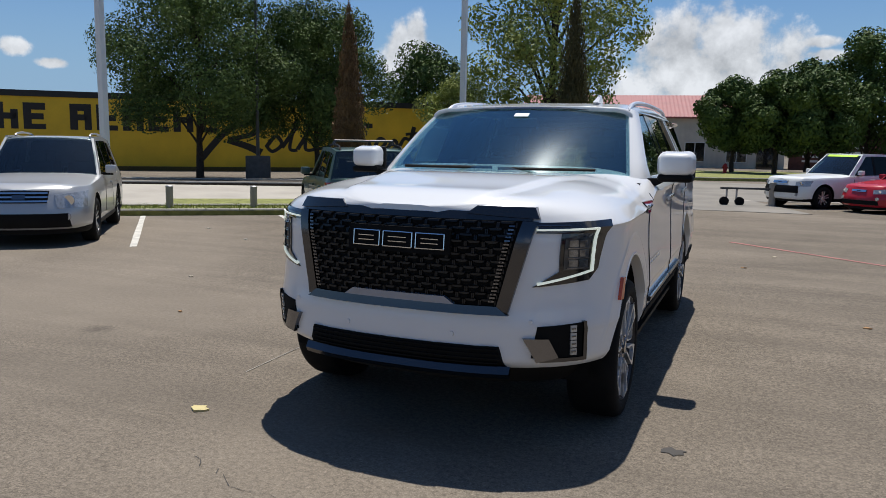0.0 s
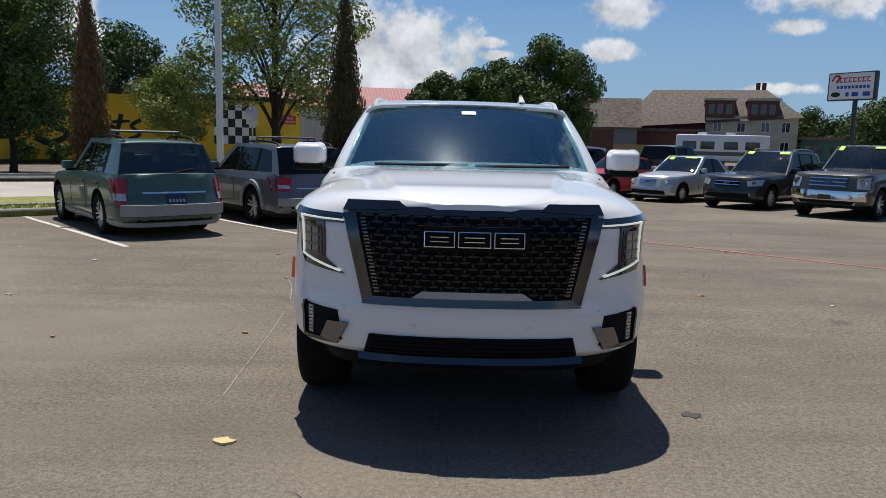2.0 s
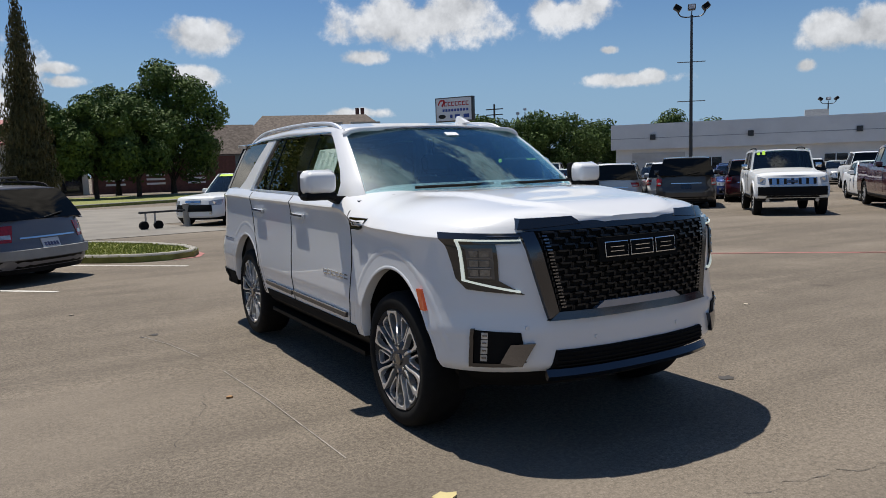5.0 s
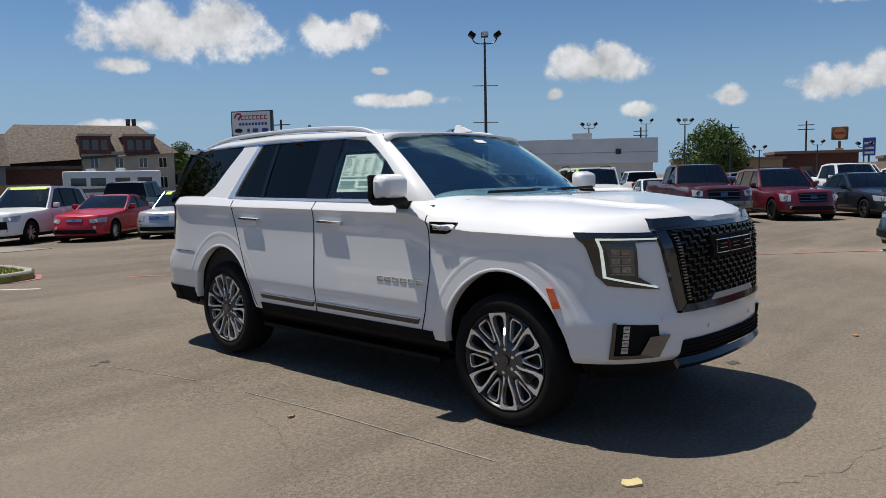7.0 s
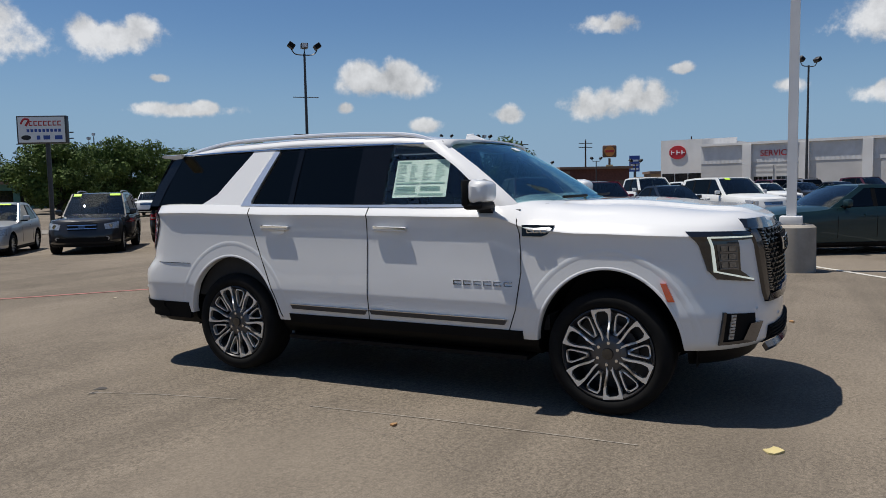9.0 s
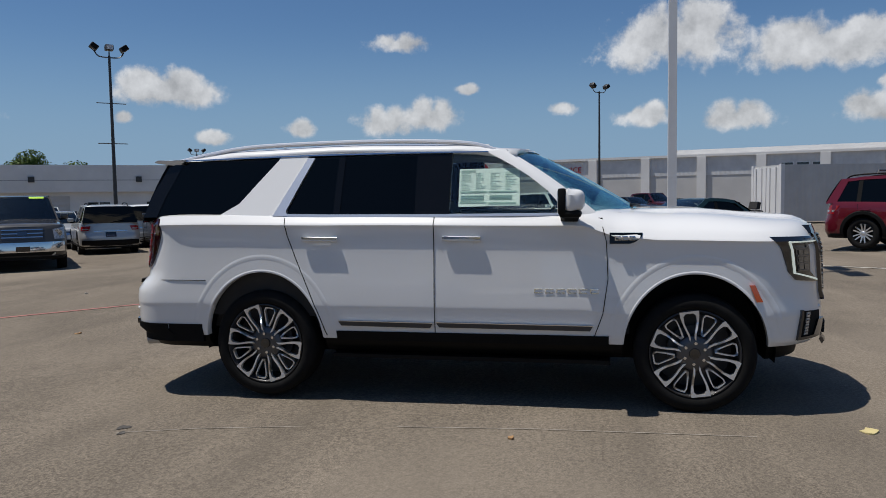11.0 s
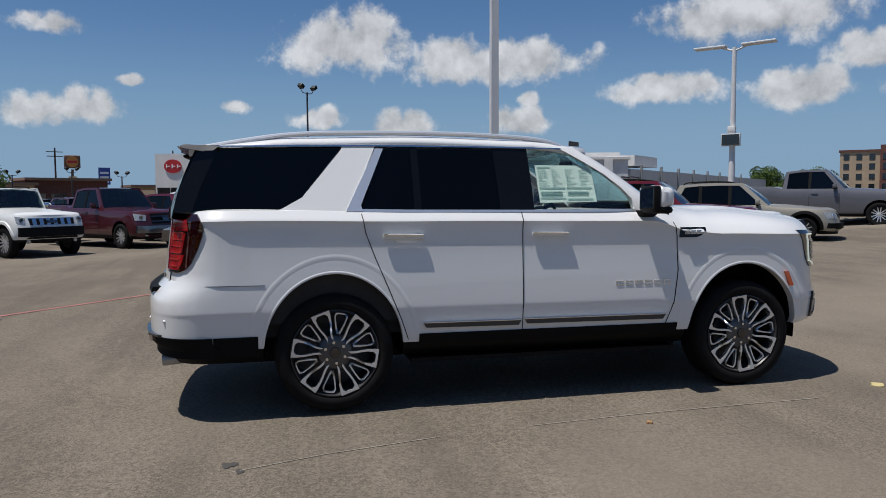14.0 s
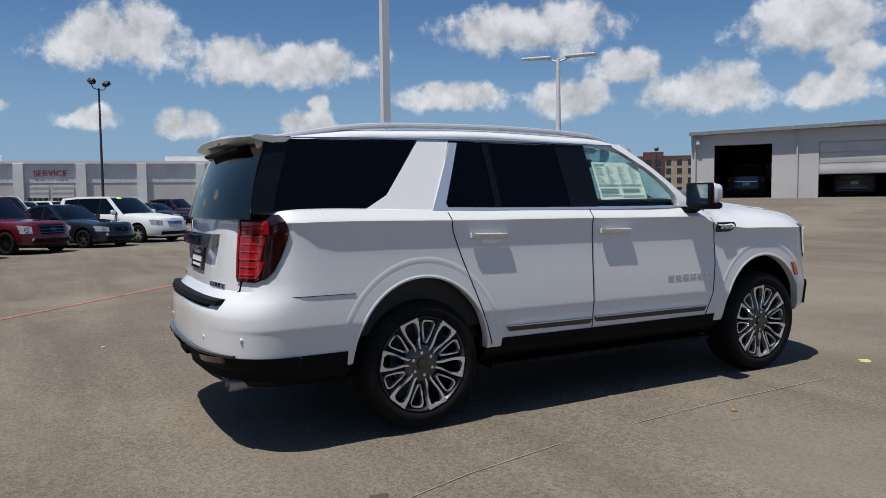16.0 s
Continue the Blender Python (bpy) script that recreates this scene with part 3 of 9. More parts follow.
def open_top(me, hx, y0, y1, z0):
    """Take away the deck under the cabin, so that one sees in through the glass."""
    bm = bmesh.new()
    bm.from_mesh(me)
    gone = []
    for f in bm.faces:
        c = f.calc_center_median()
        if abs(c.x) < hx and y0 < c.y < y1 and c.z > z0 and f.normal.z > 0.5:
            gone.append(f)
    bmesh.ops.delete(bm, geom=gone, context="FACES")
    bm.to_mesh(me)
    bm.free()
    return me


def arch_cutter(y, z, r, x0, x1, seg=40):
    bm = bmesh.new()
    tube(bm, (x0, y, z), (x1, y, z), r, r, seg)
    return bm


def quad_patch(bm, surf, corners, n, m, off, thick, mirror=False):
    """A plate lying on a surface; corners run round, surf(a, b, off) gives the point."""
    def f(s, t):
        (a0, b0), (a1, b1), (a2, b2), (a3, b3) = corners
        a = (a0 * (1 - s) + a1 * s) * (1 - t) + (a3 * (1 - s) + a2 * s) * t
        b = (b0 * (1 - s) + b1 * s) * (1 - t) + (b3 * (1 - s) + b2 * s) * t
        p, q = surf(a, b, off), surf(a, b, off - thick)
        if mirror:
            p, q = Vector((-p.x, p.y, p.z)), Vector((-q.x, q.y, q.z))
        return p, (p - q) / thick
    grid_plate(bm, f, n, m, thick)


def on_side(sh, sign=-1):
    return lambda y, z, off: Vector((sign * sh.side(y, z, off), y, z))


def on_front(sh):
    return lambda x, z, off: Vector((x, sh.front(x, z, off), z))


def on_rear(sh):
    return lambda x, z, off: Vector((x, sh.rear(x, z, off), z))


def poly_plate(bm, surf, poly, off, thick, step=0.12):
    """A plate with a many-cornered outline on a nearly flat surface."""
    pts = []
    for (a0, b0), (a1, b1) in zip(poly, poly[1:] + poly[:1]):
        k = max(1, int(math.hypot(a1 - a0, b1 - b0) / step))
        pts += [(a0 + (a1 - a0) * i / k, b0 + (b1 - b0) * i / k) for i in range(k)]
    slab(bm, [surf(a, b, off) for a, b in pts], [surf(a, b, off - thick) for a, b in pts])


def strip_along(bm, surf, pts, width, off, thick, step=0.15):
    """A narrow moulding along a run of points on a surface."""
    for (a0, b0), (a1, b1) in zip(pts, pts[1:]):
        d = math.hypot(a1 - a0, b1 - b0) or 1
        na, nb = -(b1 - b0) / d * width / 2, (a1 - a0) / d * width / 2
        quad_patch(bm, surf, [(a0 + na, b0 + nb), (a1 + na, b1 + nb), (a1 - na, b1 - nb), (a0 - na, b0 - nb)], max(1, int(d / step)), 1, off, thick)


TYRES = {}


def wheel(parent, x, y, r, rim_r, width, style, rim_mat, side):
    """A tyre with its rim; side -1 or 1 says which way it faces."""
    key = (round(r, 3), round(rim_r, 3), style, rim_mat.name)
    if key not in TYRES:
        w = width / 2
        bm = bmesh.new()
        lathe(bm, [(rim_r, -w * 0.85), (rim_r + 0.02, -w), (r * 0.93, -w * 0.98), (r * 0.985, -w * 0.8), (r, -w * 0.5), (r, w * 0.5), (r * 0.985, w * 0.8), (r * 0.93, w * 0.98), (rim_r + 0.02, w), (rim_r, w * 0.85)], 48)
        tyre = finish("tyre", bm, RUBBER, 50)
        bm = bmesh.new()
        R = rim_r
        lathe(bm, [(R, -w * 0.8), (R, w * 0.86), (R * 0.955, w * 0.9), (R * 0.94, w * 0.8), (R * 0.9, w * 0.3), (R * 0.86, -w * 0.6), (0.03, -w * 0.6)], 40, mi=1)
        spokes = {"five": 5, "ten": 10, "six": 6, "seven": 7, "steel": 12}[style]
        for k in range(spokes):
            m = Matrix.Rotation(2 * math.pi * k / spokes, 4, "X")
            arms = ((-0.07, -0.2, 0.07), (0.07, 0.2, 0.07)) if spokes < 8 else ((0.0, 0.0, 0.06),)
            for a0, a1, hw in arms:
                pts = [(w * 0.62, (a0 - hw) * R, R * 0.16), (w * 0.62, (a0 + hw) * R, R * 0.16), (w * 0.86, (a1 + hw * 0.8) * R, R * 0.95), (w * 0.86, (a1 - hw * 0.8) * R, R * 0.95)]
                slab(bm, [m @ Vector(p) for p in pts], [m @ (Vector(p) - Vector((0.03, 0, 0))) for p in pts])
        lathe(bm, [(0.0001, w * 0.72), (R * 0.17, w * 0.72), (R * 0.24, w * 0.6), (R * 0.24, w * 0.2)], 20)
        rim = finish("rim", bm, [rim_mat, BLACK_RIM], 40)
        TYRES[key] = (tyre, rim)
    tyre, rim = TYRES[key]
    wh = part("wheel", tyre, None, parent, m=pose(x, y, r, 0, 0, 0 if side > 0 else 180))
    part("rim", rim, None, wh)
    return wh


# ---- the white SUV ----
MATTE = plain("matte_black_plastic", (0.007, 0.007, 0.007), 0.8, vary=0.2, spec=0.12)
FRAME_CHROME = plain("black_chrome", (0.1, 0.1, 0.107), 0.15, 1.0, vary=0.05)
PILLAR_BLACK = plain("black_pillar_gloss", (0.004, 0.004, 0.004), 0.06, vary=0.1, spec=0.35)
STRIP_DARK = plain("dark_strip", (0.05, 0.052, 0.058), 0.3, 0.3, vary=0.1)
SATIN_TRIM = plain("satin_trim", (0.82, 0.83, 0.84), 0.28, 0.75, vary=0.03)
SUV_WHITE = paint("pearl_white_paint", (0.72, 0.725, 0.725), 0.0, 0.3, 0.05, 1.0)
SUV_LEVELS = (0, 0.03, 0.06, 0.1, 0.15, 0.2, 0.235, 0.25, 0.262, 0.275, 0.29, 0.33, 0.38, 0.44, 0.5, 0.56, 0.62, 0.68, 0.74, 0.8, 0.85, 0.89, 0.905, 0.918, 0.928, 0.936, 0.95, 0.97, 1.0)


def suv_shell():
    top = ((-0.95, 1.19), (-0.6, 1.2), (0.2, 1.215), (0.45, 1.235), (0.78, 1.325), (2.5, 1.34), (3.6, 1.355), (4.3, 1.345))
    sec = ((0, 0.958), (0.06, 0.976), (0.15, 0.985), (0.25, 0.994), (0.265, 0.9985), (0.3, 0.998), (0.45, 0.992), (0.62, 0.983), (0.75, 0.978), (0.85, 0.979), (0.905, 0.984), (0.918, 0.989), (0.93, 0.994), (0.94, 0.987), (1.0, 0.945))
    nose = ((0, 0.045), (0.04, 0.0), (0.3, 0.0), (0.42, 0.02), (0.85, 0.03), (1.0, 0.062))
    tail = ((0, 0.05), (0.05, 0.0), (0.36, 0.0), (0.42, 0.02), (0.47, 0.1), (0.75, 0.13), (1.0, 0.16))
    crown = lambda y: smooth_table(((-0.95, 0.03), (-0.7, 0.09), (0.0, 0.13), (0.5, 0.128), (0.75, 0.09), (1.0, 0.04)), y)
    sh = Shell(1.025, -0.955, 4.325, 0.45, top, (0.78, 2.6), (0.5, 3.0), sec, nose, tail, crown)
    # raised centre of the bonnet, its edges spreading towards the windscreen
    def ridge(x, y):
        e = 0.36 + 0.2 * (y + 0.9)
        k = min(1, max(0, (e + 0.045 - abs(x)) / 0.045))
        fade = min(1, max(0, (y + 0.93) / 0.25)) * min(1, max(0, (0.45 - y) / 0.25))
        return 0.02 * k * k * (3 - 2 * k) * fade
    sh.ridge = ridge
    sh.fr = [0.0, 0.2, 0.4, 0.55, 0.66, 0.75, 0.82, 0.87, 0.91, 0.94, 0.963, 0.98, 0.991, 0.997]
    return sh


def suv_cabin_x(y, z, off=0.0):
    """Half width of the upper cabin, leaning in."""
    k = (z - 1.33) / 0.5
    taper = 0.03 * max(0, (1.1 - y) / 0.6) + 0.055 * max(0, (y - 3.2) / 0.9) ** 1.5
    return 0.965 - 0.185 * k - 0.03 * k * k - taper + off


def spoke_loop(outer, inner, x, depth, closed=False):
    """One open loop-shaped spoke; each list gives the half outline as (across, radius) from the hub outwards."""
    full = lambda h: [(-a, r) for a, r in h] + [(a, r) for a, r in reversed(h)]
    o, i = full(outer), full(inner)
    bm = bmesh.new()
    n = len(o)
    for k in range(n if closed else n - 1):
        q = [o[k], o[(k + 1) % n], i[(k + 1) % n], i[k]]
        slab(bm, [Vector((x - 0.06 * (0.3 - r), a, r)) for a, r in q], [Vector((x - 0.06 * (0.3 - r) - depth, a, r)) for a, r in q])
    bmesh.ops.remove_doubles(bm, verts=bm.verts, dist=0.0005)
    return bm


def suv_wheels(suv):
    R, RR, W = 0.398, 0.296, 0.275
    w = W / 2
    bm = bmesh.new()
    lathe(bm, [(RR - 0.004, -w * 0.8), (RR + 0.012, -w * 0.97), (R * 0.86, -w), (R * 0.955, -w * 0.93), (R * 0.993, -w * 0.72), (R, -w * 0.5), (R, w * 0.5), (R * 0.993, w * 0.72), (R * 0.955, w * 0.93), (R * 0.86, w), (RR + 0.012, w * 0.97), (RR - 0.004, w * 0.8)], 72)
    tyre = finish("tyre", bm, RUBBER, 50)
    bm = bmesh.new()
    lathe(bm, [(RR, -w * 0.8), (RR, w * 0.93), (RR * 0.975, w * 0.95), (RR * 0.955, w * 0.86), (RR * 0.90, w * 0.7), (RR * 0.88, -w * 0.5), (0.16, -w * 0.5), (0.16, -w * 0.2), (0.02, -w * 0.2)], 56)
    rim = finish("rim", bm, plain("dark_rim_barrel", (0.035, 0.035, 0.038), 0.4, 0.4, vary=0.1), 40)
    loop_big = finish("spoke", spoke_loop([(0.020, 0.085), (0.027, 0.13), (0.042, 0.175), (0.053, 0.215), (0.062, 0.262), (0.063, 0.288)], [(0.011, 0.105), (0.017, 0.14), (0.031, 0.18), (0.040, 0.215), (0.041, 0.256), (0.024, 0.274)], w * 0.96, 0.035), SILVER_RIM, 30)
    loop_small = finish("spoke", spoke_loop([(0.012, 0.128), (0.025, 0.165), (0.036, 0.205), (0.045, 0.243), (0.039, 0.268), (0.02, 0.272)], [(0.005, 0.142), (0.017, 0.174), (0.028, 0.208), (0.037, 0.243), (0.031, 0.259), (0.016, 0.263)], w * 0.87, 0.03, True), SILVER_RIM, 30)
    bm = bmesh.new()
    lathe(bm, [(0.0001, w * 0.8), (0.075, w * 0.8), (0.105, w * 0.76), (0.118, w * 0.66), (0.118, w * 0.2)], 32)
    hub = finish("hub", bm, GREY_RIM, 40)
    bm = bmesh.new()
    lathe(bm, [(0.0001, w * 0.9), (0.034, w * 0.89), (0.038, w * 0.8)], 24)
    cap = finish("hub_cap", bm, GLOSS_BLACK, 40)
    bm = bmesh.new()
    tube(bm, (w * 0.78, 0.07, 0), (w * 0.87, 0.07, 0), 0.0125, 0.011, 6)
    nut = finish("wheel_nut", bm, CHROME, 30)
    bm = bmesh.new()
    lathe(bm, [(0.02, -w * 0.15), (0.17, -w * 0.15), (0.17, -w * 0.02), (0.02, -w * 0.02)], 40)
    disc = finish("brake_disc", bm, plain("brake_iron", (0.06, 0.06, 0.065), 0.5, 0.6, vary=0.15), 40)
    for sx in (-1, 1):
        for y, a in ((0.0, 8), (3.071, 20)):
            wh = part("wheel", tyre, None, suv, m=pose(sx * 0.862, y, R, a, 0, 0 if sx > 0 else 180))
            for n, me in (("rim", rim), ("hub", hub), ("hub_cap", cap), ("brake_disc", disc)):
                part(n, me, None, wh)
            for k in range(6):
                part("spoke", loop_big, None, wh, "machined alloy open-loop spoke", m=pose(0, 0, 0, 60 * k))
                part("spoke", loop_small, None, wh, "machined alloy open-loop spoke", m=pose(0, 0, 0, 60 * k + 30))
                part("wheel_nut", nut, None, wh, m=pose(0, 0, 0, 60 * k + 17))


def on_nose(sh, sx):
    """The rounded nose corner, by angle and height, with true normals."""
    a, p = sh.nose

    def P(th, z):
        y = sh.yf
        for _ in range(3):
            v = min(1, max(0, sh.v_of(y, z)))
            s, c = max(0.0, math.sin(th)), max(0.0, math.cos(th))
            y = sh.yf + lerp_table(sh.nose_dy, v) + a * (1 - c ** (2 / p))
        return Vector((sx * sh.w * lerp_table(sh.sec, v) * s ** (2 / p), y, z))

    def surf(th, z, off):
        d = P(th + 0.01, z) - P(th - 0.01, z)
        n = Vector((d.y, -d.x, 0)) * sx
        return P(th, z) + n.normalized() * off

    def at(x, z):
        v = min(1, max(0, sh.v_of(sh.yf + 0.3, z)))
        return (math.asin(min(1, x / (sh.w * lerp_table(sh.sec, v))) ** (p / 2)), z)
    return surf, at


def on_tail(sh, sx):
    """The rounded tail corner, by angle from the centre line and height."""
    a, p = sh.tail

    def P(th, z):
        y = sh.yr
        for _ in range(3):
            v = min(1, max(0, sh.v_of(y, z)))
            s, c = max(0.0, math.sin(th)), max(0.0, math.cos(th))
            y = sh.yr - lerp_table(sh.tail_dy, v) - a * (1 - c ** (2 / p))
        return Vector((sx * sh.w * lerp_table(sh.sec, v) * s ** (2 / p), y, z))

    def surf(th, z, off):
        d = P(th + 0.01, z) - P(th - 0.01, z)
        n = Vector((-d.y, d.x, 0)) * sx
        return P(th, z) + n.normalized() * off
    return surf


def suv_front(suv, sh):
    F0 = on_front(sh)
    F = lambda x, z, off: F0(x * 1.05, 1.18 - (1.18 - z) * 0.935, off)
    FB = lambda x, z, off: Vector((x * 1.05, sh.front(x * 1.05, 1.08) - off + 0.45 * max(0, z - 1.1), z))
    # grille
    bm = bmesh.new()
    quad_patch(bm, F, [(-0.57, 1.175), (0.57, 1.175), (0.475, 0.72), (-0.475, 0.72)], 16, 6, 0.008, 0.02)
    grille = part("grille", bm, MATTE, suv, "black mesh grille in a dark chrome frame")
    bm = bmesh.new()
    rows, zt, zb = 13, 1.172, 0.738
    for r in range(rows):
        z = zt + (zb - zt) * (r + 0.5) / rows
        hw, h = 0.555 - 0.085 * (1.17 - z) / 0.45, (zt - zb) / rows
        n = 13
        for c in range(n + 1):
            x0 = -hw + 2 * hw * (c - (0.5 if r % 2 else 0)) / n
            x1 = x0 + 2 * hw / n
            x0, x1 = max(-hw, x0), min(hw, x1)
            if x1 - x0 < 0.03:
                continue
            g = 0.012
            # a bowed lip over each opening, standing out at its middle
            quad_patch(bm, F, [(x0 + g, z + h * 0.5), (x1 - g, z + h * 0.5), (x1 - g * 1.4, z + h * 0.22), (x0 + g * 1.4, z + h * 0.22)], 2, 1, 0.03, 0.03)
            quad_patch(bm, F, [(x0 + g * 1.6, z + h * 0.22), (x1 - g * 1.6, z + h * 0.22), (x1 - g * 2.2, z + h * 0.12), (x0 + g * 2.2, z + h * 0.12)], 1, 1, 0.024, 0.024)
            for xa in (x0 + 0.001, x1 - 0.007):
                quad_patch(bm, F, [(xa, z + h * 0.3), (xa + 0.006, z + h * 0.3), (xa + 0.006, z - h * 0.45), (xa, z - h * 0.45)], 1, 1, 0.018, 0.018)
    part("grille_mesh", bm, plain("grille_bars", (0.016, 0.016, 0.017), 0.28, 0.4, vary=0.15), grille, smooth=20)
    # bright vertical ends
    for sx in (-1, 1):
        bm = bmesh.new()
        for k in range(22):
            z = 1.15 - k * 0.0185
            xe = 0.548 - 0.085 * (1.17 - z) / 0.45
            quad_patch(bm, F, [(sx * xe, z + 0.004), (sx * (xe - 0.024), z + 0.004), (sx * (xe - 0.024), z - 0.004), (sx * xe, z - 0.004)], 1, 1, 0.03, 0.02)
        part("grille_end_trim", bm, DARK_CHROME, grille, smooth=20)
    # frame
    for sx in (-1, 1):
        bm = bmesh.new()
        quad_patch(bm, F, sorted_x([(sx * 0.572, 1.175), (sx * 0.635, 1.172), (sx * 0.53, 0.70), (sx * 0.478, 0.725)]), 3, 8, 0.022, 0.05)
        part("grille_side_frame", bm, FRAME_CHROME, grille, "dark chrome side frame")
    bm = bmesh.new()
    quad_patch(bm, F, [(-0.48, 0.735), (0.48, 0.735), (0.535, 0.69), (-0.535, 0.69)], 16, 2, 0.026, 0.05)
    part("grille_lower_frame", bm, FRAME_CHROME, grille)
    bm = bmesh.new()
    quad_patch(bm, F, [(-0.24, 0.775), (0.24, 0.775), (0.29, 0.737), (-0.29, 0.737)], 8, 1, 0.036, 0.03)
    part("camera_panel", bm, plain("satin_panel", (0.3, 0.33, 0.4), 0.25, 0.6, vary=0.05), grille, "satin panel under the mesh")
    bm = bmesh.new()
    quad_patch(bm, FB, [(-0.625, 1.215), (0.625, 1.215), (0.61, 1.176), (-0.61, 1.176)], 20, 2, 0.014, 0.1)
    for sx in (-1, 1):
        quad_patch(bm, FB, [(sx * 0.36, 1.243), (sx * 0.615, 1.24), (sx * 0.64, 1.185), (sx * 0.315, 1.205)], 8, 2, 0.019, 0.11)
    part("grille_top_bar", bm, GLOSS_BLACK, suv, "gloss black bar under the bonnet edge")
    # badge: plate with three outlined blocks
    bm = bmesh.new()
    quad_patch(bm, F, [(-0.265, 1.125), (0.265, 1.125), (0.265, 0.99), (-0.265, 0.99)], 8, 2, 0.042, 0.03)
    badge = part("front_badge", bm, MATTE, grille, "black badge plate with chrome outlined shapes")
    for x0, x1 in ((-0.235, -0.09), (-0.075, 0.08), (0.095, 0.24)):
        z0, z1, t = 1.016, 1.1, 0.0045
        bm = bmesh.new()
        for q in ([(x0, z1), (x1, z1), (x1, z1 - t), (x0, z1 - t)], [(x0, z0 + t), (x1, z0 + t), (x1, z0), (x0, z0)],
                  [(x0, z1 - t), (x0 + t, z1 - t), (x0 + t, z0 + t), (x0, z0 + t)], [(x1 - t, z1 - t), (x1, z1 - t), (x1, z0 + t), (x1 - t, z0 + t)],
                  [(x0 + 0.03, z1 - 0.028), (x1 - 0.03, z1 - 0.028), (x1 - 0.03, z1 - 0.032), (x0 + 0.03, z1 - 0.032)],
                  [(x0 + 0.03, z0 + 0.032), (x1 - 0.03, z0 + 0.032), (x1 - 0.03, z0 + 0.028), (x0 + 0.03, z0 + 0.028)]):
            quad_patch(bm, F, q, 2, 1, 0.05, 0.012)
        part("badge_outline", bm, CHROME, badge, smooth=0)
    F = F0
    # lower intake, skid strip, valance
    bm = bmesh.new()
    quad_patch(bm, F, [(-0.52, 0.565), (0.52, 0.565), (0.55, 0.46), (-0.55, 0.46)], 14, 3, 0.012, 0.03)
    intake = part("lower_intake", bm, MATTE, suv)
    bm = bmesh.new()
    for k in range(4):
        z = 0.555 - 0.022 * k
        quad_patch(bm, F, [(-0.52, z), (0.52, z), (0.52, z - 0.006), (-0.52, z - 0.006)], 14, 1, 0.022, 0.02)
    part("intake_slat", bm, MATTE, intake)
    bm = bmesh.new()
    grid_plate(bm, lambda u, t: (Vector((-0.575 + 1.15 * u, sh.front(-0.575 + 1.15 * u, 0.52) - 0.004 - 0.022 * t, 0.468 - 0.034 * t)), Vector((0, -0.5, 0.8))), 18, 2, 0.03)
    part("skid_strip", bm, FRAME_CHROME, suv, "polished strip along the lower bumper")
    for sx in (-1, 1):
        # fog lamp pocket
        C, at = on_nose(sh, sx)
        plate = lambda bm, q, n, m, off, th: quad_patch(bm, C, [at(*c) for c in q], n, m, off, th)
        bm = bmesh.new()
        plate(bm, [(0.69, 0.668), (0.878, 0.682), (0.878, 0.505), (0.665, 0.512)], 8, 6, 0.005, 0.03)
        pocket = part("fog_lamp_pocket", bm, MATTE, suv)
        bm = bmesh.new()
        plate(bm, [(0.873, 0.689), (0.885, 0.689), (0.885, 0.49), (0.873, 0.5)], 2, 5, 0.016, 0.03)
        plate(bm, [(0.72, 0.512), (0.881, 0.508), (0.885, 0.488), (0.70, 0.492)], 6, 1, 0.016, 0.03)
        part("pocket_trim", bm, FRAME_CHROME, pocket)
        bm = bmesh.new()
        plate(bm, [(0.625, 0.612), (0.735, 0.61), (0.775, 0.515), (0.685, 0.492)], 4, 3, 0.02, 0.04)
        part("pocket_blade", bm, DARK_CHROME, pocket, "satin chrome blade")
        for k in range(4):
            z = 0.672 - 0.039 * k
            bm = bmesh.new()
            plate(bm, [(0.826, z), (0.85, z), (0.85, z - 0.034), (0.826, z - 0.034)], 2, 1, 0.012, 0.03)
            cell = part("fog_lamp", bm, CLEAR_LENS, pocket, "clear stacked fog lamp cell")
            bm = bmesh.new()
            plate(bm, [(0.83, z - 0.012), (0.846, z - 0.012), (0.846, z - 0.02), (0.83, z - 0.02)], 1, 1, 0.016, 0.01)
            part("lamp_blade", bm, DARK_CHROME, cell)
        # headlamp
        bm = bmesh.new()
        plate(bm, [(0.66, 1.168), (0.945, 1.176), (0.942, 1.113), (0.66, 1.118)], 10, 2, 0.008, 0.03)
        plate(bm, [(0.772, 1.12), (0.942, 1.115), (0.915, 0.94), (0.765, 0.93)], 8, 6, 0.008, 0.03)
        plate(bm, [(0.765, 0.933), (0.915, 0.942), (0.885, 0.888), (0.655, 0.858)], 8, 3, 0.008, 0.03)
        lamp = part("headlamp", bm, GLOSS_BLACK, suv, "headlamp with lit hook-shaped running light")
        bm = bmesh.new()
        plate(bm, [(0.785, 1.098), (0.882, 1.096), (0.872, 0.945), (0.78, 0.94)], 4, 4, 0.012, 0.02)
        part("lens", bm, CLEAR_LENS_DARK, lamp, "smoked clear lamp lens")
        for z in (1.066, 1.018, 0.97):
            bm = bmesh.new()
            plate(bm, [(0.797, z + 0.019), (0.832, z + 0.019), (0.832, z - 0.013), (0.797, z - 0.013)], 2, 1, 0.018, 0.012)
            plate(bm, [(0.838, z + 0.019), (0.868, z + 0.019), (0.866, z - 0.013), (0.838, z - 0.013)], 2, 1, 0.018, 0.012)
            pr = part("projector", bm, PROJECTOR, lamp)
            bm = bmesh.new()
            plate(bm, [(0.79, z - 0.017), (0.874, z - 0.017), (0.874, z - 0.023), (0.79, z - 0.023)], 3, 1, 0.021, 0.012)
            part("projector_blade", bm, DARK_CHROME, pr)
        bm = bmesh.new()
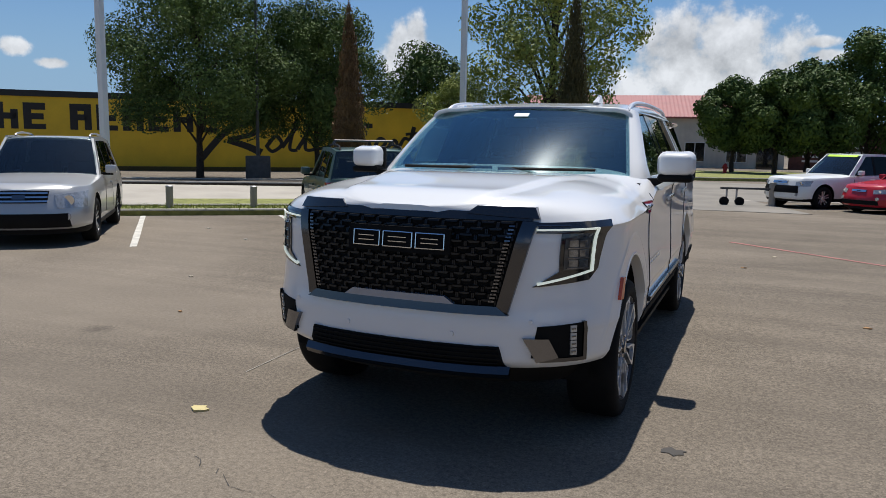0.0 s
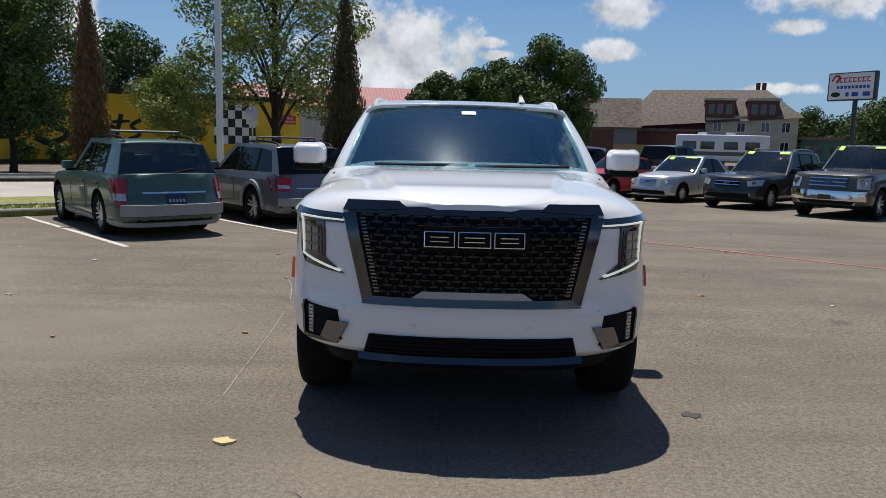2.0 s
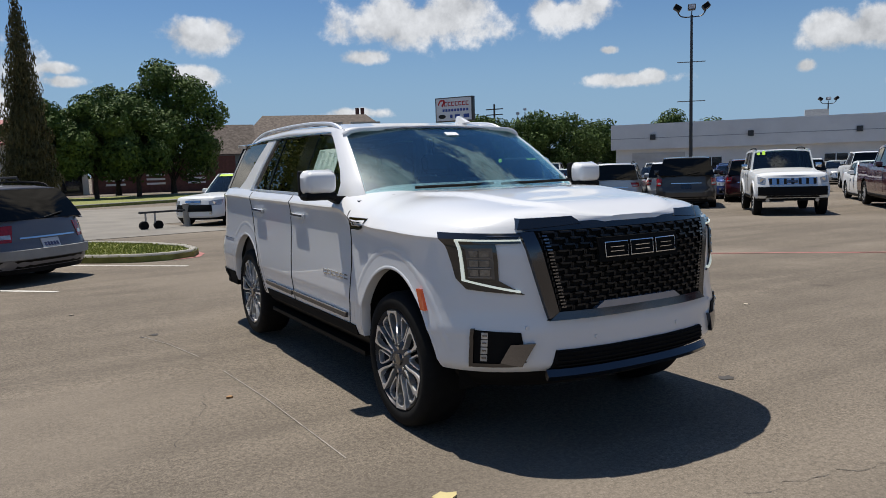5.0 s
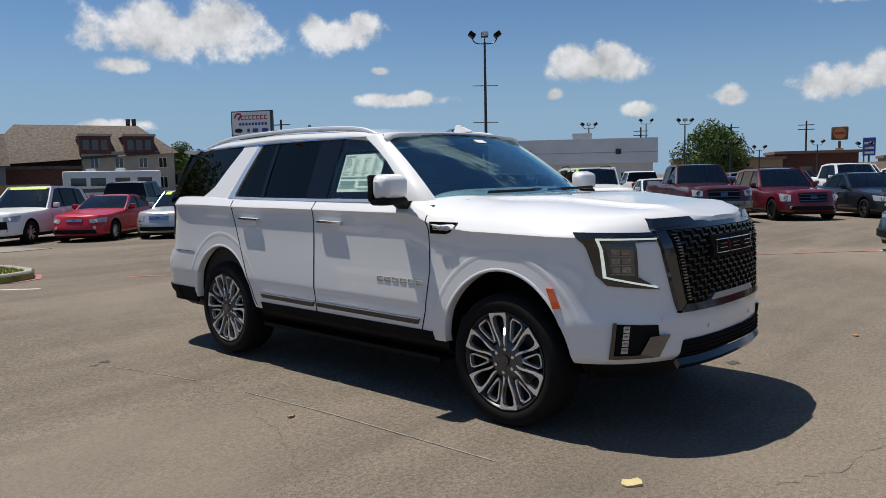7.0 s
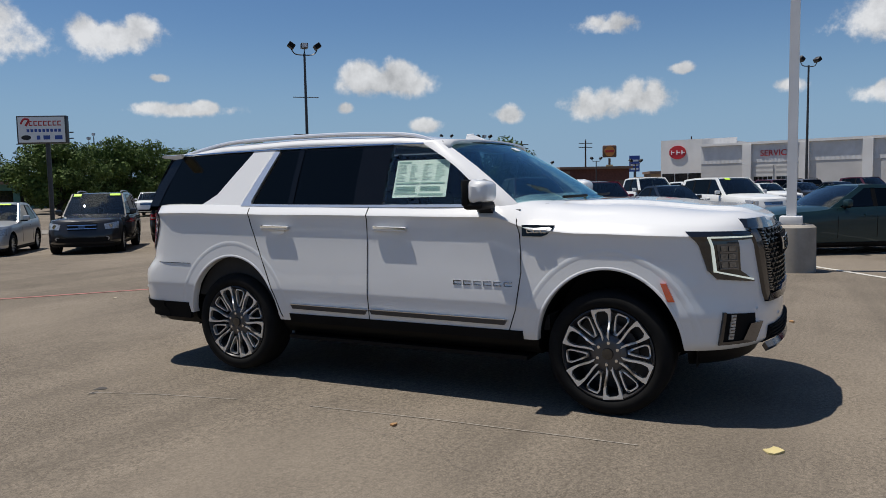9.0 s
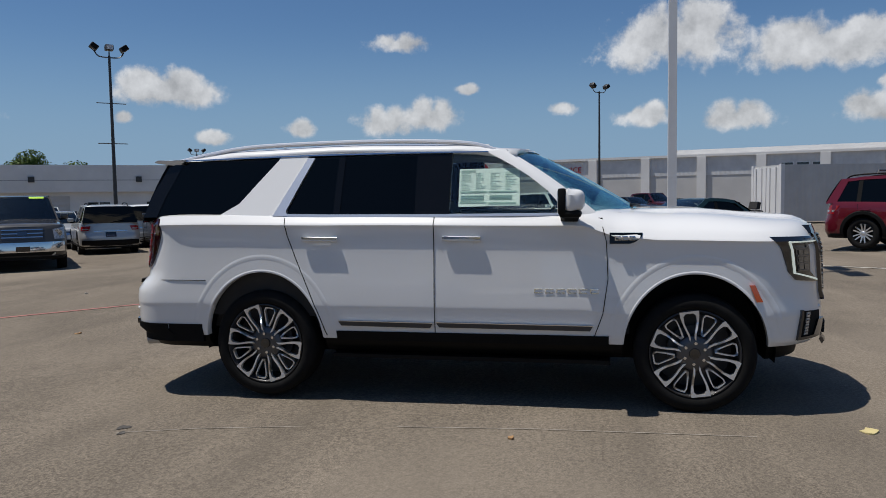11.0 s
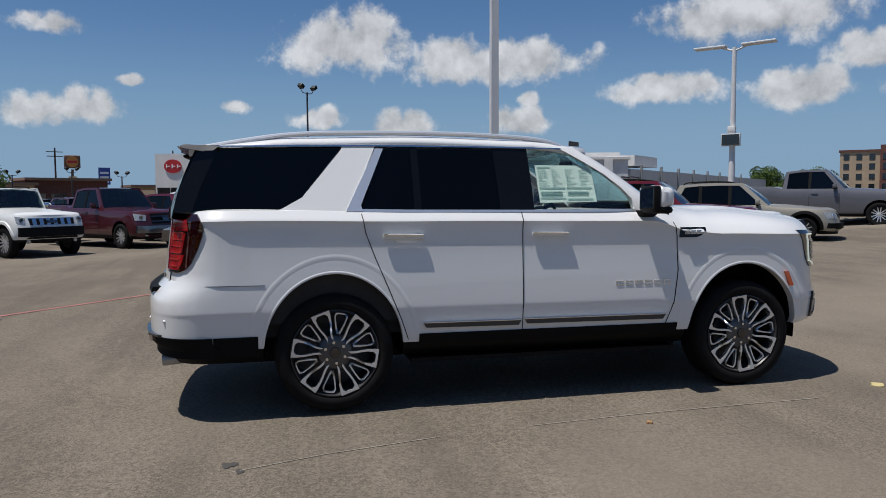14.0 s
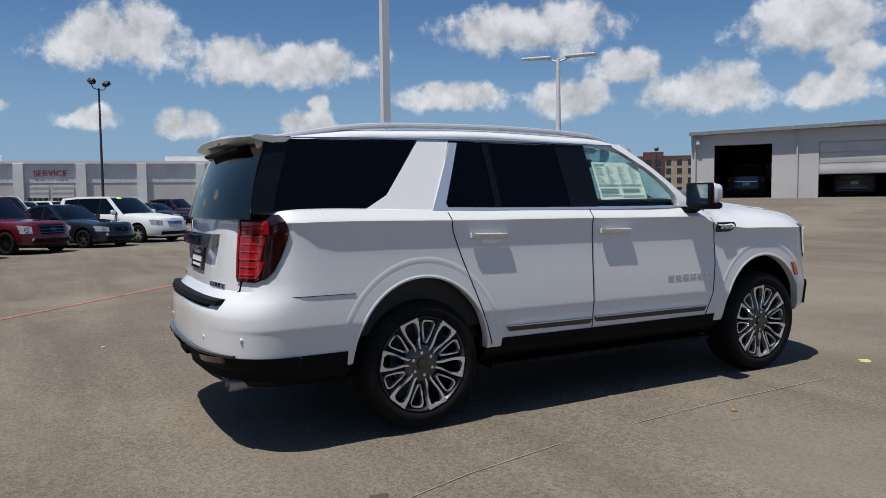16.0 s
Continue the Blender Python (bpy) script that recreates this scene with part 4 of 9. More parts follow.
        plate(bm, [(0.66, 1.158), (0.8, 1.16), (0.8, 1.154), (0.66, 1.153)], 6, 1, 0.015, 0.02)
        part("upper_blade", bm, DARK_CHROME, lamp)
        bm = bmesh.new()
        plate(bm, [(0.66, 1.138), (0.914, 1.143), (0.913, 1.133), (0.66, 1.130)], 12, 1, 0.015, 0.02)
        plate(bm, [(0.903, 1.134), (0.914, 1.138), (0.896, 0.932), (0.885, 0.932)], 2, 8, 0.015, 0.02)
        plate(bm, [(0.675, 0.879), (0.884, 0.937), (0.895, 0.931), (0.675, 0.868)], 12, 1, 0.015, 0.02)
        part("running_light", bm, DRL, lamp, "lit white running light")
        # turn marker
        bm = bmesh.new()
        S = on_side(sh, sx)
        quad_patch(bm, S, [(-0.33, 0.865), (-0.365, 0.865), (-0.415, 0.755), (-0.375, 0.755)], 2, 4, 0.017, 0.03)
        part("side_marker", bm, AMBER, suv, "amber side marker")
        for x, z in ((0.29, 0.615), (0.66, 0.69)):
            bm = bmesh.new()
            y = sh.front(sx * x, z)
            tube(bm, (sx * x, y + 0.01, z), (sx * x, y - 0.004, z), 0.012, 0.011, 12)
            part("parking_sensor", bm, SUV_WHITE, suv)


def sorted_x(q):
    """Keep the corner order; mirrored plates are re-faced later."""
    return q


CLEAR_LENS_DARK = plain("smoked_lens", (0.07, 0.075, 0.08), 0.08, 0.4, vary=0.4, scale=25, coat=1.0)
PROJECTOR = plain("lamp_projector", (0.16, 0.165, 0.17), 0.06, 0.7, vary=0.6, scale=40, coat=1.0)
DRL = glow("running_light_glow", (0.9, 1.0, 0.82), 0.32)


def suv_cabin(suv, sh):
    top = lambda y: smooth_table(((0.9, 1.79), (1.22, 1.815), (1.6, 1.862), (2.5, 1.88), (3.3, 1.862), (3.9, 1.812), (4.05, 1.795)), y)
    # roof skin
    bm = bmesh.new()
    rows = []
    for k in range(21):
        y = 1.2 + (4.0 - 1.2) * k / 20
        zt, xe = top(y), suv_cabin_x(y, 1.79)
        sec = [(-xe, -0.075), (-xe * 0.985, -0.045), (-xe * 0.94, -0.02), (-xe * 0.85, -0.005), (-xe * 0.5, 0.006), (0, 0.01)]
        sec += [(-a, b) for a, b in sec[-2::-1]]
        bow = lambda x: -0.07 * (1 - (x / xe) ** 2) if k == 0 else 0
        rows.append([bm.verts.new((a, y + bow(a), zt + b)) for a, b in sec])
    for r, q in zip(rows, rows[1:]):
        for i in range(len(r) - 1):
            bm.faces.new((r[i], r[i + 1], q[i + 1], q[i]))
    roof = part("roof", bm, SUV_WHITE, suv)
    md = roof.modifiers.new("thick", "SOLIDIFY")
    md.thickness, md.offset = 0.03, -1
    def ws(s, t):
        x = (-1 + 2 * s)
        xb, xt = 0.865 * x, 0.735 * x
        yb, yt = 0.33 + 0.33 * x * x, 1.14 + 0.14 * x * x
        zb, zt = 1.365 - 0.012 * x * x, 1.815 - 0.02 * x * x
        p = Vector((xb + (xt - xb) * t, yb + (yt - yb) * t, zb + (zt - zb) * t + 0.02 * math.sin(math.pi * t)))
        return p, Vector((0, -0.5, 0.87))
    for sx in (-1, 1):
        G = lambda y, z, off, s=sx: Vector((s * suv_cabin_x(y, z, off), y, z))
        bm = bmesh.new()
        rows = []
        back = ((0.89, 1.335), (0.90, 1.42), (0.975, 1.505), (1.10, 1.605), (1.225, 1.685), (1.34, 1.75), (1.42, 1.792))
        for k, (yb, zb) in enumerate(back):
            t = k / 6
            e = ws(0.5 + 0.5 * sx, t)[0]
            yc, zc = e.y + 0.05 + 0.03 * (1 - t), e.z + 0.004
            c = G(yc, zc, -0.012)
            rows.append([bm.verts.new(q) for q in (e - Vector((sx * 0.03, 0.0, 0.03)), e + Vector((-sx * 0.006, -0.004, 0.008)), e.lerp(c, 0.6) + Vector((sx * 0.006, -0.006, 0.006)), G(yc + 0.012, zc - 0.004, 0.004), G(yb, zb, 0.007), G(yb, zb, -0.05))])
        foot = [bm.verts.new(v.co + Vector((0, -0.06 if i < 4 else 0.0, -0.07))) for i, v in enumerate(rows[0])]
        rows.insert(0, foot)
        for a, b in zip(rows, rows[1:]):
            for i in range(5):
                bm.faces.new((a[i], a[i + 1], b[i + 1], b[i]))
        part("front_pillar", bm, SUV_WHITE, suv, smooth=50)
        bm = bmesh.new()
        poly_plate(bm, G, [(2.765, 1.79), (2.945, 1.40), (2.93, 1.335), (3.45, 1.34), (3.36, 1.39), (3.27, 1.44), (3.0, 1.765), (2.99, 1.79)], 0.006, 0.05, 0.2)
        part("rear_pillar", bm, SUV_WHITE, suv, "broad white pillar between the rear side windows")
        bm = bmesh.new()
        poly_plate(bm, G, [(2.71, 1.775), (2.765, 1.775), (2.965, 1.385), (2.985, 1.345), (2.87, 1.345), (2.885, 1.385)], 0.014, 0.03, 0.2)
        part("pillar_trim", bm, SATIN_TRIM, suv, "bright chrome slanting trim")
        bm = bmesh.new()
        poly_plate(bm, G, [(1.72, 1.785), (1.92, 1.785), (1.91, 1.335), (1.66, 1.335), (1.66, 1.785)], 0.0, 0.04, 0.2)
        part("door_pillar", bm, PILLAR_BLACK, suv)
        bm = bmesh.new()
        poly_plate(bm, G, [(2.47, 1.785), (2.52, 1.785), (2.52, 1.335), (2.47, 1.335)], 0.002, 0.04, 0.2)
        part("window_divider", bm, PILLAR_BLACK, suv)
        bm = bmesh.new()
        poly_plate(bm, G, [(3.80, 1.79), (3.94, 1.79), (4.02, 1.6), (4.09, 1.345), (3.97, 1.345), (3.92, 1.5)], 0.0, 0.04, 0.2)
        part("tail_pillar", bm, PILLAR_BLACK, suv)
        for nm, poly, mt in (("front_window", [(1.66, 1.775), (1.36, 1.755), (1.10, 1.60), (0.93, 1.46), (0.89, 1.40), (0.89, 1.34), (1.66, 1.34)], CLEAR),
                             ("rear_window", [(2.47, 1.78), (1.92, 1.78), (1.91, 1.34), (2.47, 1.345)], PRIVACY),
                             ("rear_window", [(2.71, 1.775), (2.52, 1.78), (2.52, 1.345), (2.88, 1.36)], PRIVACY),
                             ("quarter_window", [(3.83, 1.775), (3.0, 1.775), (3.28, 1.43), (3.37, 1.375), (3.46, 1.35), (3.98, 1.35)], PRIVACY)):
            bm = bmesh.new()
            poly_plate(bm, G, poly, -0.004, 0.006, 0.2)
            o = part(nm, bm, mt, suv, "dark privacy glass" if mt is PRIVACY else "")
            if mt is CLEAR:
                o.visible_shadow = False
        bm = bmesh.new()
        strip_along(bm, G, [(0.885, 1.338), (1.7, 1.338), (2.55, 1.345), (2.9, 1.352)], 0.018, 0.012, 0.03)
        part("belt_trim", bm, SATIN_TRIM, suv)
        bm = bmesh.new()
        strip_along(bm, G, [(1.40, 1.787), (2.0, 1.795), (2.75, 1.795), (3.4, 1.787), (3.85, 1.78)], 0.010, 0.012, 0.02)
        part("upper_trim", bm, CHROME, suv)
        # roof rail
        bm = bmesh.new()
        xr = lambda y: suv_cabin_x(y, 1.79) * 0.925
        run = [(sx * xr(y), y, top(y) + h) for y, h in ((1.36, -0.03), (1.5, -0.008), (1.75, 0.008), (2.2, 0.012), (2.8, 0.012), (3.3, 0.008), (3.65, -0.008), (3.9, -0.035))]
        pipe(bm, bezier(run, 4), 0.017)
        part("roof_rail", bm, WHITE_RAIL, suv, "bright roof rail")
        # mirror
        bm = boxm(-0.12, 0.12, -0.085, 0.05, -0.075, 0.092, 0.05, seg=4)
        for v in bm.verts:
            if v.co.y < 0:
                v.co.x *= 0.88
                v.co.z *= 0.86
        mir = part("door_mirror", bm, SUV_WHITE, suv, "white mirror cap on a black base", m=pose(sx * 1.125, 0.80, 1.425))
        part("mirror_base", boxm(-0.112, 0.112, -0.066, 0.08, -0.108, -0.055, 0.025), TRIM, mir)
        part("mirror_housing", boxm(-0.114, 0.114, 0.035, 0.085, -0.085, 0.086, 0.012), TRIM, mir)
        bm = bmesh.new()
        slab(bm, [(-sx * 0.24, -0.02, -0.09), (-sx * 0.04, -0.05, -0.085), (-sx * 0.04, 0.06, -0.085), (-sx * 0.24, 0.10, -0.09)], [(-sx * 0.24, -0.02, -0.19), (-sx * 0.1, -0.04, -0.125), (-sx * 0.1, 0.05, -0.125), (-sx * 0.24, 0.10, -0.19)])
        part("mirror_arm", bm, TRIM, mir)
        part("mirror_glass", boxm(-0.098, 0.098, 0.084, 0.089, -0.07, 0.072), CHROME, mir)
    # windscreen, back window
    bm = bmesh.new()
    grid_plate(bm, ws, 20, 8, 0.006)
    o = part("windscreen", bm, SCREEN, suv, "raked windscreen")
    o.visible_shadow = False
    def band(s0, s1, t0, t1):
        bm = bmesh.new()
        grid_plate(bm, lambda s, t: (ws(s0 + (s1 - s0) * s, t0 + (t1 - t0) * t)[0] + Vector((0, -0.004, 0.006)), Vector((0, -0.5, 0.87))), 10, 2, 0.004)
        return bm
    part("windscreen_shade", band(0.0, 1.0, 0.955, 1.0), GLOSS_BLACK, suv)
    part("inspection_sticker", band(0.475, 0.545, 0.80, 0.86), SIGN_WHITE, suv, "small white windscreen sticker", smooth=0)
    part("rear_view_mirror", boxm(-0.12, 0.12, 1.03, 1.06, 1.66, 1.73, 0.012), TRIM, suv)
    bm = bmesh.new()
    for x0, x1, y in ((-0.62, 0.0, 0.33), (0.05, 0.68, 0.37)):
        pipe(bm, [(x0, 0.40, 1.385), (x0 * 0.5 + x1 * 0.5, y, 1.388), (x1, 0.43, 1.39)], 0.010, 6)
    part("wiper", bm, TRIM, suv)
    bm = bmesh.new()
    quads = []
    for k in range(13):
        x = -0.74 + 1.48 * k / 12
        q = (x / 0.88) ** 2
        quads.append((bm.verts.new((x, 0.255 + 0.31 * q, 1.362 - 0.03 * q)), bm.verts.new((x, 0.36 + 0.32 * q, 1.363 - 0.02 * q)), bm.verts.new((x, 0.36 + 0.32 * q, 1.30)), bm.verts.new((x, 0.255 + 0.31 * q, 1.30))))
    for a, b in zip(quads, quads[1:]):
        for i in range(4):
            bm.faces.new((a[i], b[i], b[(i + 1) % 4], a[(i + 1) % 4]))
    part("cowl_panel", bm, TRIM, suv)
    def bw(s, t):
        x = -1 + 2 * s
        p = Vector((x * (0.915 - 0.17 * t), (4.215 - 0.12 * x * x) * (1 - t) + (3.975 - 0.03 * x * x) * t + 0.02 * math.sin(math.pi * t), 1.31 + 0.47 * t))
        return p, Vector((0, 0.85, 0.5))
    bm = bmesh.new()
    grid_plate(bm, bw, 10, 5, 0.008)
    part("back_window", bm, PRIVACY, suv, "dark back window")
    # spoiler
    bm = bmesh.new()
    rows = []
    for k in range(13):
        x = -0.785 + 1.57 * k / 12
        q = (x / 0.785) ** 2
        yb = 4.125 - 0.07 * q
        rows.append([bm.verts.new(p) for p in ((x, 3.8, 1.836 - 0.055 * q), (x, yb - 0.04, 1.82 - 0.03 * q), (x, yb, 1.797 - 0.02 * q), (x, yb - 0.03, 1.765), (x * 0.94, 3.86, 1.74))])
    for a, b in zip(rows, rows[1:]):
        for i in range(5):
            bm.faces.new((a[i], a[(i + 1) % 5], b[(i + 1) % 5], b[i]))
    bm.faces.new(rows[0])
    bm.faces.new(rows[-1][::-1])
    spoiler = part("spoiler", bm, SUV_WHITE, suv, "white roof spoiler")
    part("brake_light", boxm(-0.2, 0.2, 4.09, 4.105, 1.768, 1.782), RED_LENS_DARK, spoiler)
    part("spoiler_underside", boxm(-0.5, 0.5, 3.9, 4.06, 1.715, 1.738, 0.01), TRIM, spoiler)
    # aerial fin
    bm = boxm(-0.022, 0.022, -0.1, 0.1, 0, 0.07, 0.012)
    for v in bm.verts:
        if v.co.z > 0.035:
            v.co.y = v.co.y * 0.35 + 0.05
            v.co.x *= 0.5
    part("aerial_fin", bm, SUV_WHITE, suv, m=pose(0.45, 1.55, 1.858))


WHITE_RAIL = plain("satin_rail", (0.8, 0.81, 0.83), 0.3, 0.5, vary=0.03)


def suv_sides(suv, sh):
    for sx in (-1, 1):
        S = on_side(sh, sx)
        # panel gaps
        for run in ([(2.885, 1.33), (2.86, 1.2), (2.80, 1.04), (2.70, 0.8), (2.62, 0.6), (2.575, 0.47)], [(1.762, 1.335), (1.762, 0.465)], [(0.60, 1.25), (0.575, 1.15), (0.565, 0.9), (0.6, 0.66), (0.67, 0.465)], [(3.52, 0.87), (3.9, 0.872), (4.2, 0.875)]):
            bm = bmesh.new()
            strip_along(bm, S, run, 0.005 if run[0][0] < 3.5 else 0.003, 0.004, 0.008, 0.02)
            bmesh.ops.remove_doubles(bm, verts=bm.verts, dist=0.0005)
            part("panel_gap", bm, TRIM, suv, smooth=0)
        # lower strip
        for a, b in ((2.475, 1.775), (1.75, 0.665)):
            bm = bmesh.new()
            quad_patch(bm, S, [(a, 0.583), (b, 0.578), (b + 0.02, 0.543), (a - 0.02, 0.55)], 6, 2, 0.018, 0.024)
            ps = part("door_strip", bm, STRIP_DARK, suv, "dark moulding with a chrome edge")
            bm = bmesh.new()
            quad_patch(bm, S, [(a, 0.587), (b, 0.582), (b, 0.5775), (a, 0.5825)], 6, 1, 0.022, 0.01)
            part("strip_edge", bm, CHROME, ps)
        for y0 in (2.745, 1.70):
            bm = bmesh.new()
            quad_patch(bm, S, [(y0, 1.195), (y0 - 0.275, 1.19), (y0 - 0.275, 1.157), (y0, 1.162)], 6, 2, 0.026, 0.018)
            bmesh.ops.bevel(bm, geom=bm.edges[:], offset=0.004, segments=1, affect="EDGES")
            h = part("door_handle", bm, SUV_WHITE, suv, "white handle with chrome insert")
            bm = bmesh.new()
            quad_patch(bm, S, [(y0 - 0.005, 1.192), (y0 - 0.27, 1.187), (y0 - 0.27, 1.172), (y0 - 0.005, 1.177)], 5, 1, 0.03, 0.01)
            part("handle_insert", bm, CHROME, h)
            for d in (0.02, 0.235):
                bm = bmesh.new()
                quad_patch(bm, S, [(y0 - d, 1.185), (y0 - d - 0.025, 1.185), (y0 - d - 0.025, 1.165), (y0 - d, 1.165)], 1, 1, 0.02, 0.05)
                part("handle_post", bm, SUV_WHITE, h)
            bm = bmesh.new()
            n = 16
            ring = [(y0 - 0.155 + 0.07 * math.cos(2 * math.pi * k / n), 1.15 + 0.032 * math.sin(2 * math.pi * k / n)) for k in range(n)]
            slab(bm, [S(a, b, 0.004) for a, b in ring], [S(a, b, -0.004) for a, b in ring])
            part("handle_recess", bm, SUV_WHITE, h)
        # black lower cladding under the doors and behind the wheel
        for a, b, z1, z0 in ((2.5, 0.56, 0.508, 0.44), (3.57, 3.85, 0.535, 0.40)):
            bm = bmesh.new()
            quad_patch(bm, S, [(a, z1), (b, z1), (b, z0), (a, z0)], 10, 2, 0.007, 0.03)
            part("lower_cladding", bm, MATTE, suv)
        # badges
        bm = bmesh.new()
        poly_plate(bm, S, [(0.555, 1.212), (0.34, 1.21), (0.345, 1.185), (0.385, 1.15), (0.42, 1.137), (0.555, 1.137)], 0.011, 0.03, 0.2)
        fb = part("fender_badge", bm, PILLAR_BLACK, suv, "gloss black fender vent badge")
        for k in range(3):
            y = 0.52 - 0.047 * k
            bm = bmesh.new()
            for q in ([(y, 1.188), (y - 0.038, 1.188), (y - 0.038, 1.183), (y, 1.183)], [(y, 1.165), (y - 0.038, 1.165), (y - 0.038, 1.16), (y, 1.16)], [(y, 1.183), (y - 0.006, 1.183), (y - 0.006, 1.165), (y, 1.165)]):
                quad_patch(bm, S, q, 1, 1, 0.0135, 0.01)
            part("badge_outline", bm, CHROME, fb, smooth=0)
        for k in range(6):
            y = 1.06 - 0.075 * k
            bm = bmesh.new()
            for q in ([(y, 0.832), (y - 0.058, 0.832), (y - 0.058, 0.825), (y, 0.825)], [(y, 0.808), (y - 0.058, 0.808), (y - 0.058, 0.801), (y, 0.801)], [(y, 0.825), (y - 0.008, 0.825), (y - 0.008, 0.808), (y, 0.808)]):
                quad_patch(bm, S, q, 1, 1, 0.0035, 0.01)
            part("door_badge", bm, CHROME, suv, "chrome badge shape", smooth=0)
        # wheel-arch lips
        R0 = 0.463
        lip = ((R0, -0.06), (R0, 0.0), (R0 + 0.003, 0.003), (R0 + 0.014, 0.003), (R0 + 0.02, -0.002))
        crease = ((R0 + 0.072, -0.001), (R0 + 0.085, 0.0008), (R0 + 0.1, 0.002), (R0 + 0.107, 0.0016), (R0 + 0.122, -0.001))
        for yc in (0.0, 3.071):
            for nm, prof, a0, a1 in (("arch_lip", lip, -2, 182), ("arch_crease", crease, 12, 168)):
                bm = bmesh.new()
                out = []
                for k in range(49):
                    t = radians(a0 + (a1 - a0) * k / 48)
                    row = []
                    for r, off in prof:
                        y, z = yc + r * math.cos(t), max(0.452, 0.415 + r * math.sin(t) * 1.12)
                        row.append(bm.verts.new((sx * (sh.side(y, min(z, sh.zt(y) - 0.02), off)), y, z)))
                    out.append(row)
                for p, q in zip(out, out[1:]):
                    for i in range(4):
                        bm.faces.new((p[i], p[i + 1], q[i + 1], q[i]))
                part(nm, bm, SUV_WHITE, suv, smooth=45)
            bm = bmesh.new()
            bmesh.ops.create_cone(bm, cap_ends=False, segments=40, radius1=0.525, radius2=0.525, depth=0.3, matrix=Matrix.Translation((sx * 0.73, yc, 0.41)) @ Matrix.Rotation(radians(90), 4, "Y"))
            bmesh.ops.delete(bm, geom=[v for v in bm.verts if v.co.z < 0.3], context="VERTS")
            part("arch_liner", bm, MATTE, suv)
    # step and sill
    bm = bmesh.new()
    lo = Shell(0.965, -0.80, 4.23, 0.34, ((-1, 0.47), (5, 0.47)), (0.7, 2.6), (0.45, 3.0), ((0, 0.9), (0.4, 0.97), (1, 1.0)))
    me = cut("sill", lo.mesh(4, 0.3, 6), [TRIM, TRIM], [arch_cutter(y, 0.4, 0.47, a, b) for y in (0, 3.071) for a, b in ((-1.3, -0.5), (0.5, 1.3))])
    part("sill", me, None, suv, "black lower cladding all round")
    bm = bmesh.new()
    add_box(bm, -0.95, 0.95, 0.55, 2.55, 0.30, 0.33)
    part("running_board", bm, TRIM, suv)
    bm = bmesh.new()
    add_box(bm, -0.45, 0.45, -0.3, 3.9, 0.25, 0.45)
    tube(bm, (-0.8, 3.071, 0.38), (0.8, 3.071, 0.38), 0.07)
    tube(bm, (-0.8, 0.0, 0.38), (0.8, 0.0, 0.38), 0.06)
    part("chassis", bm, TRIM, suv)


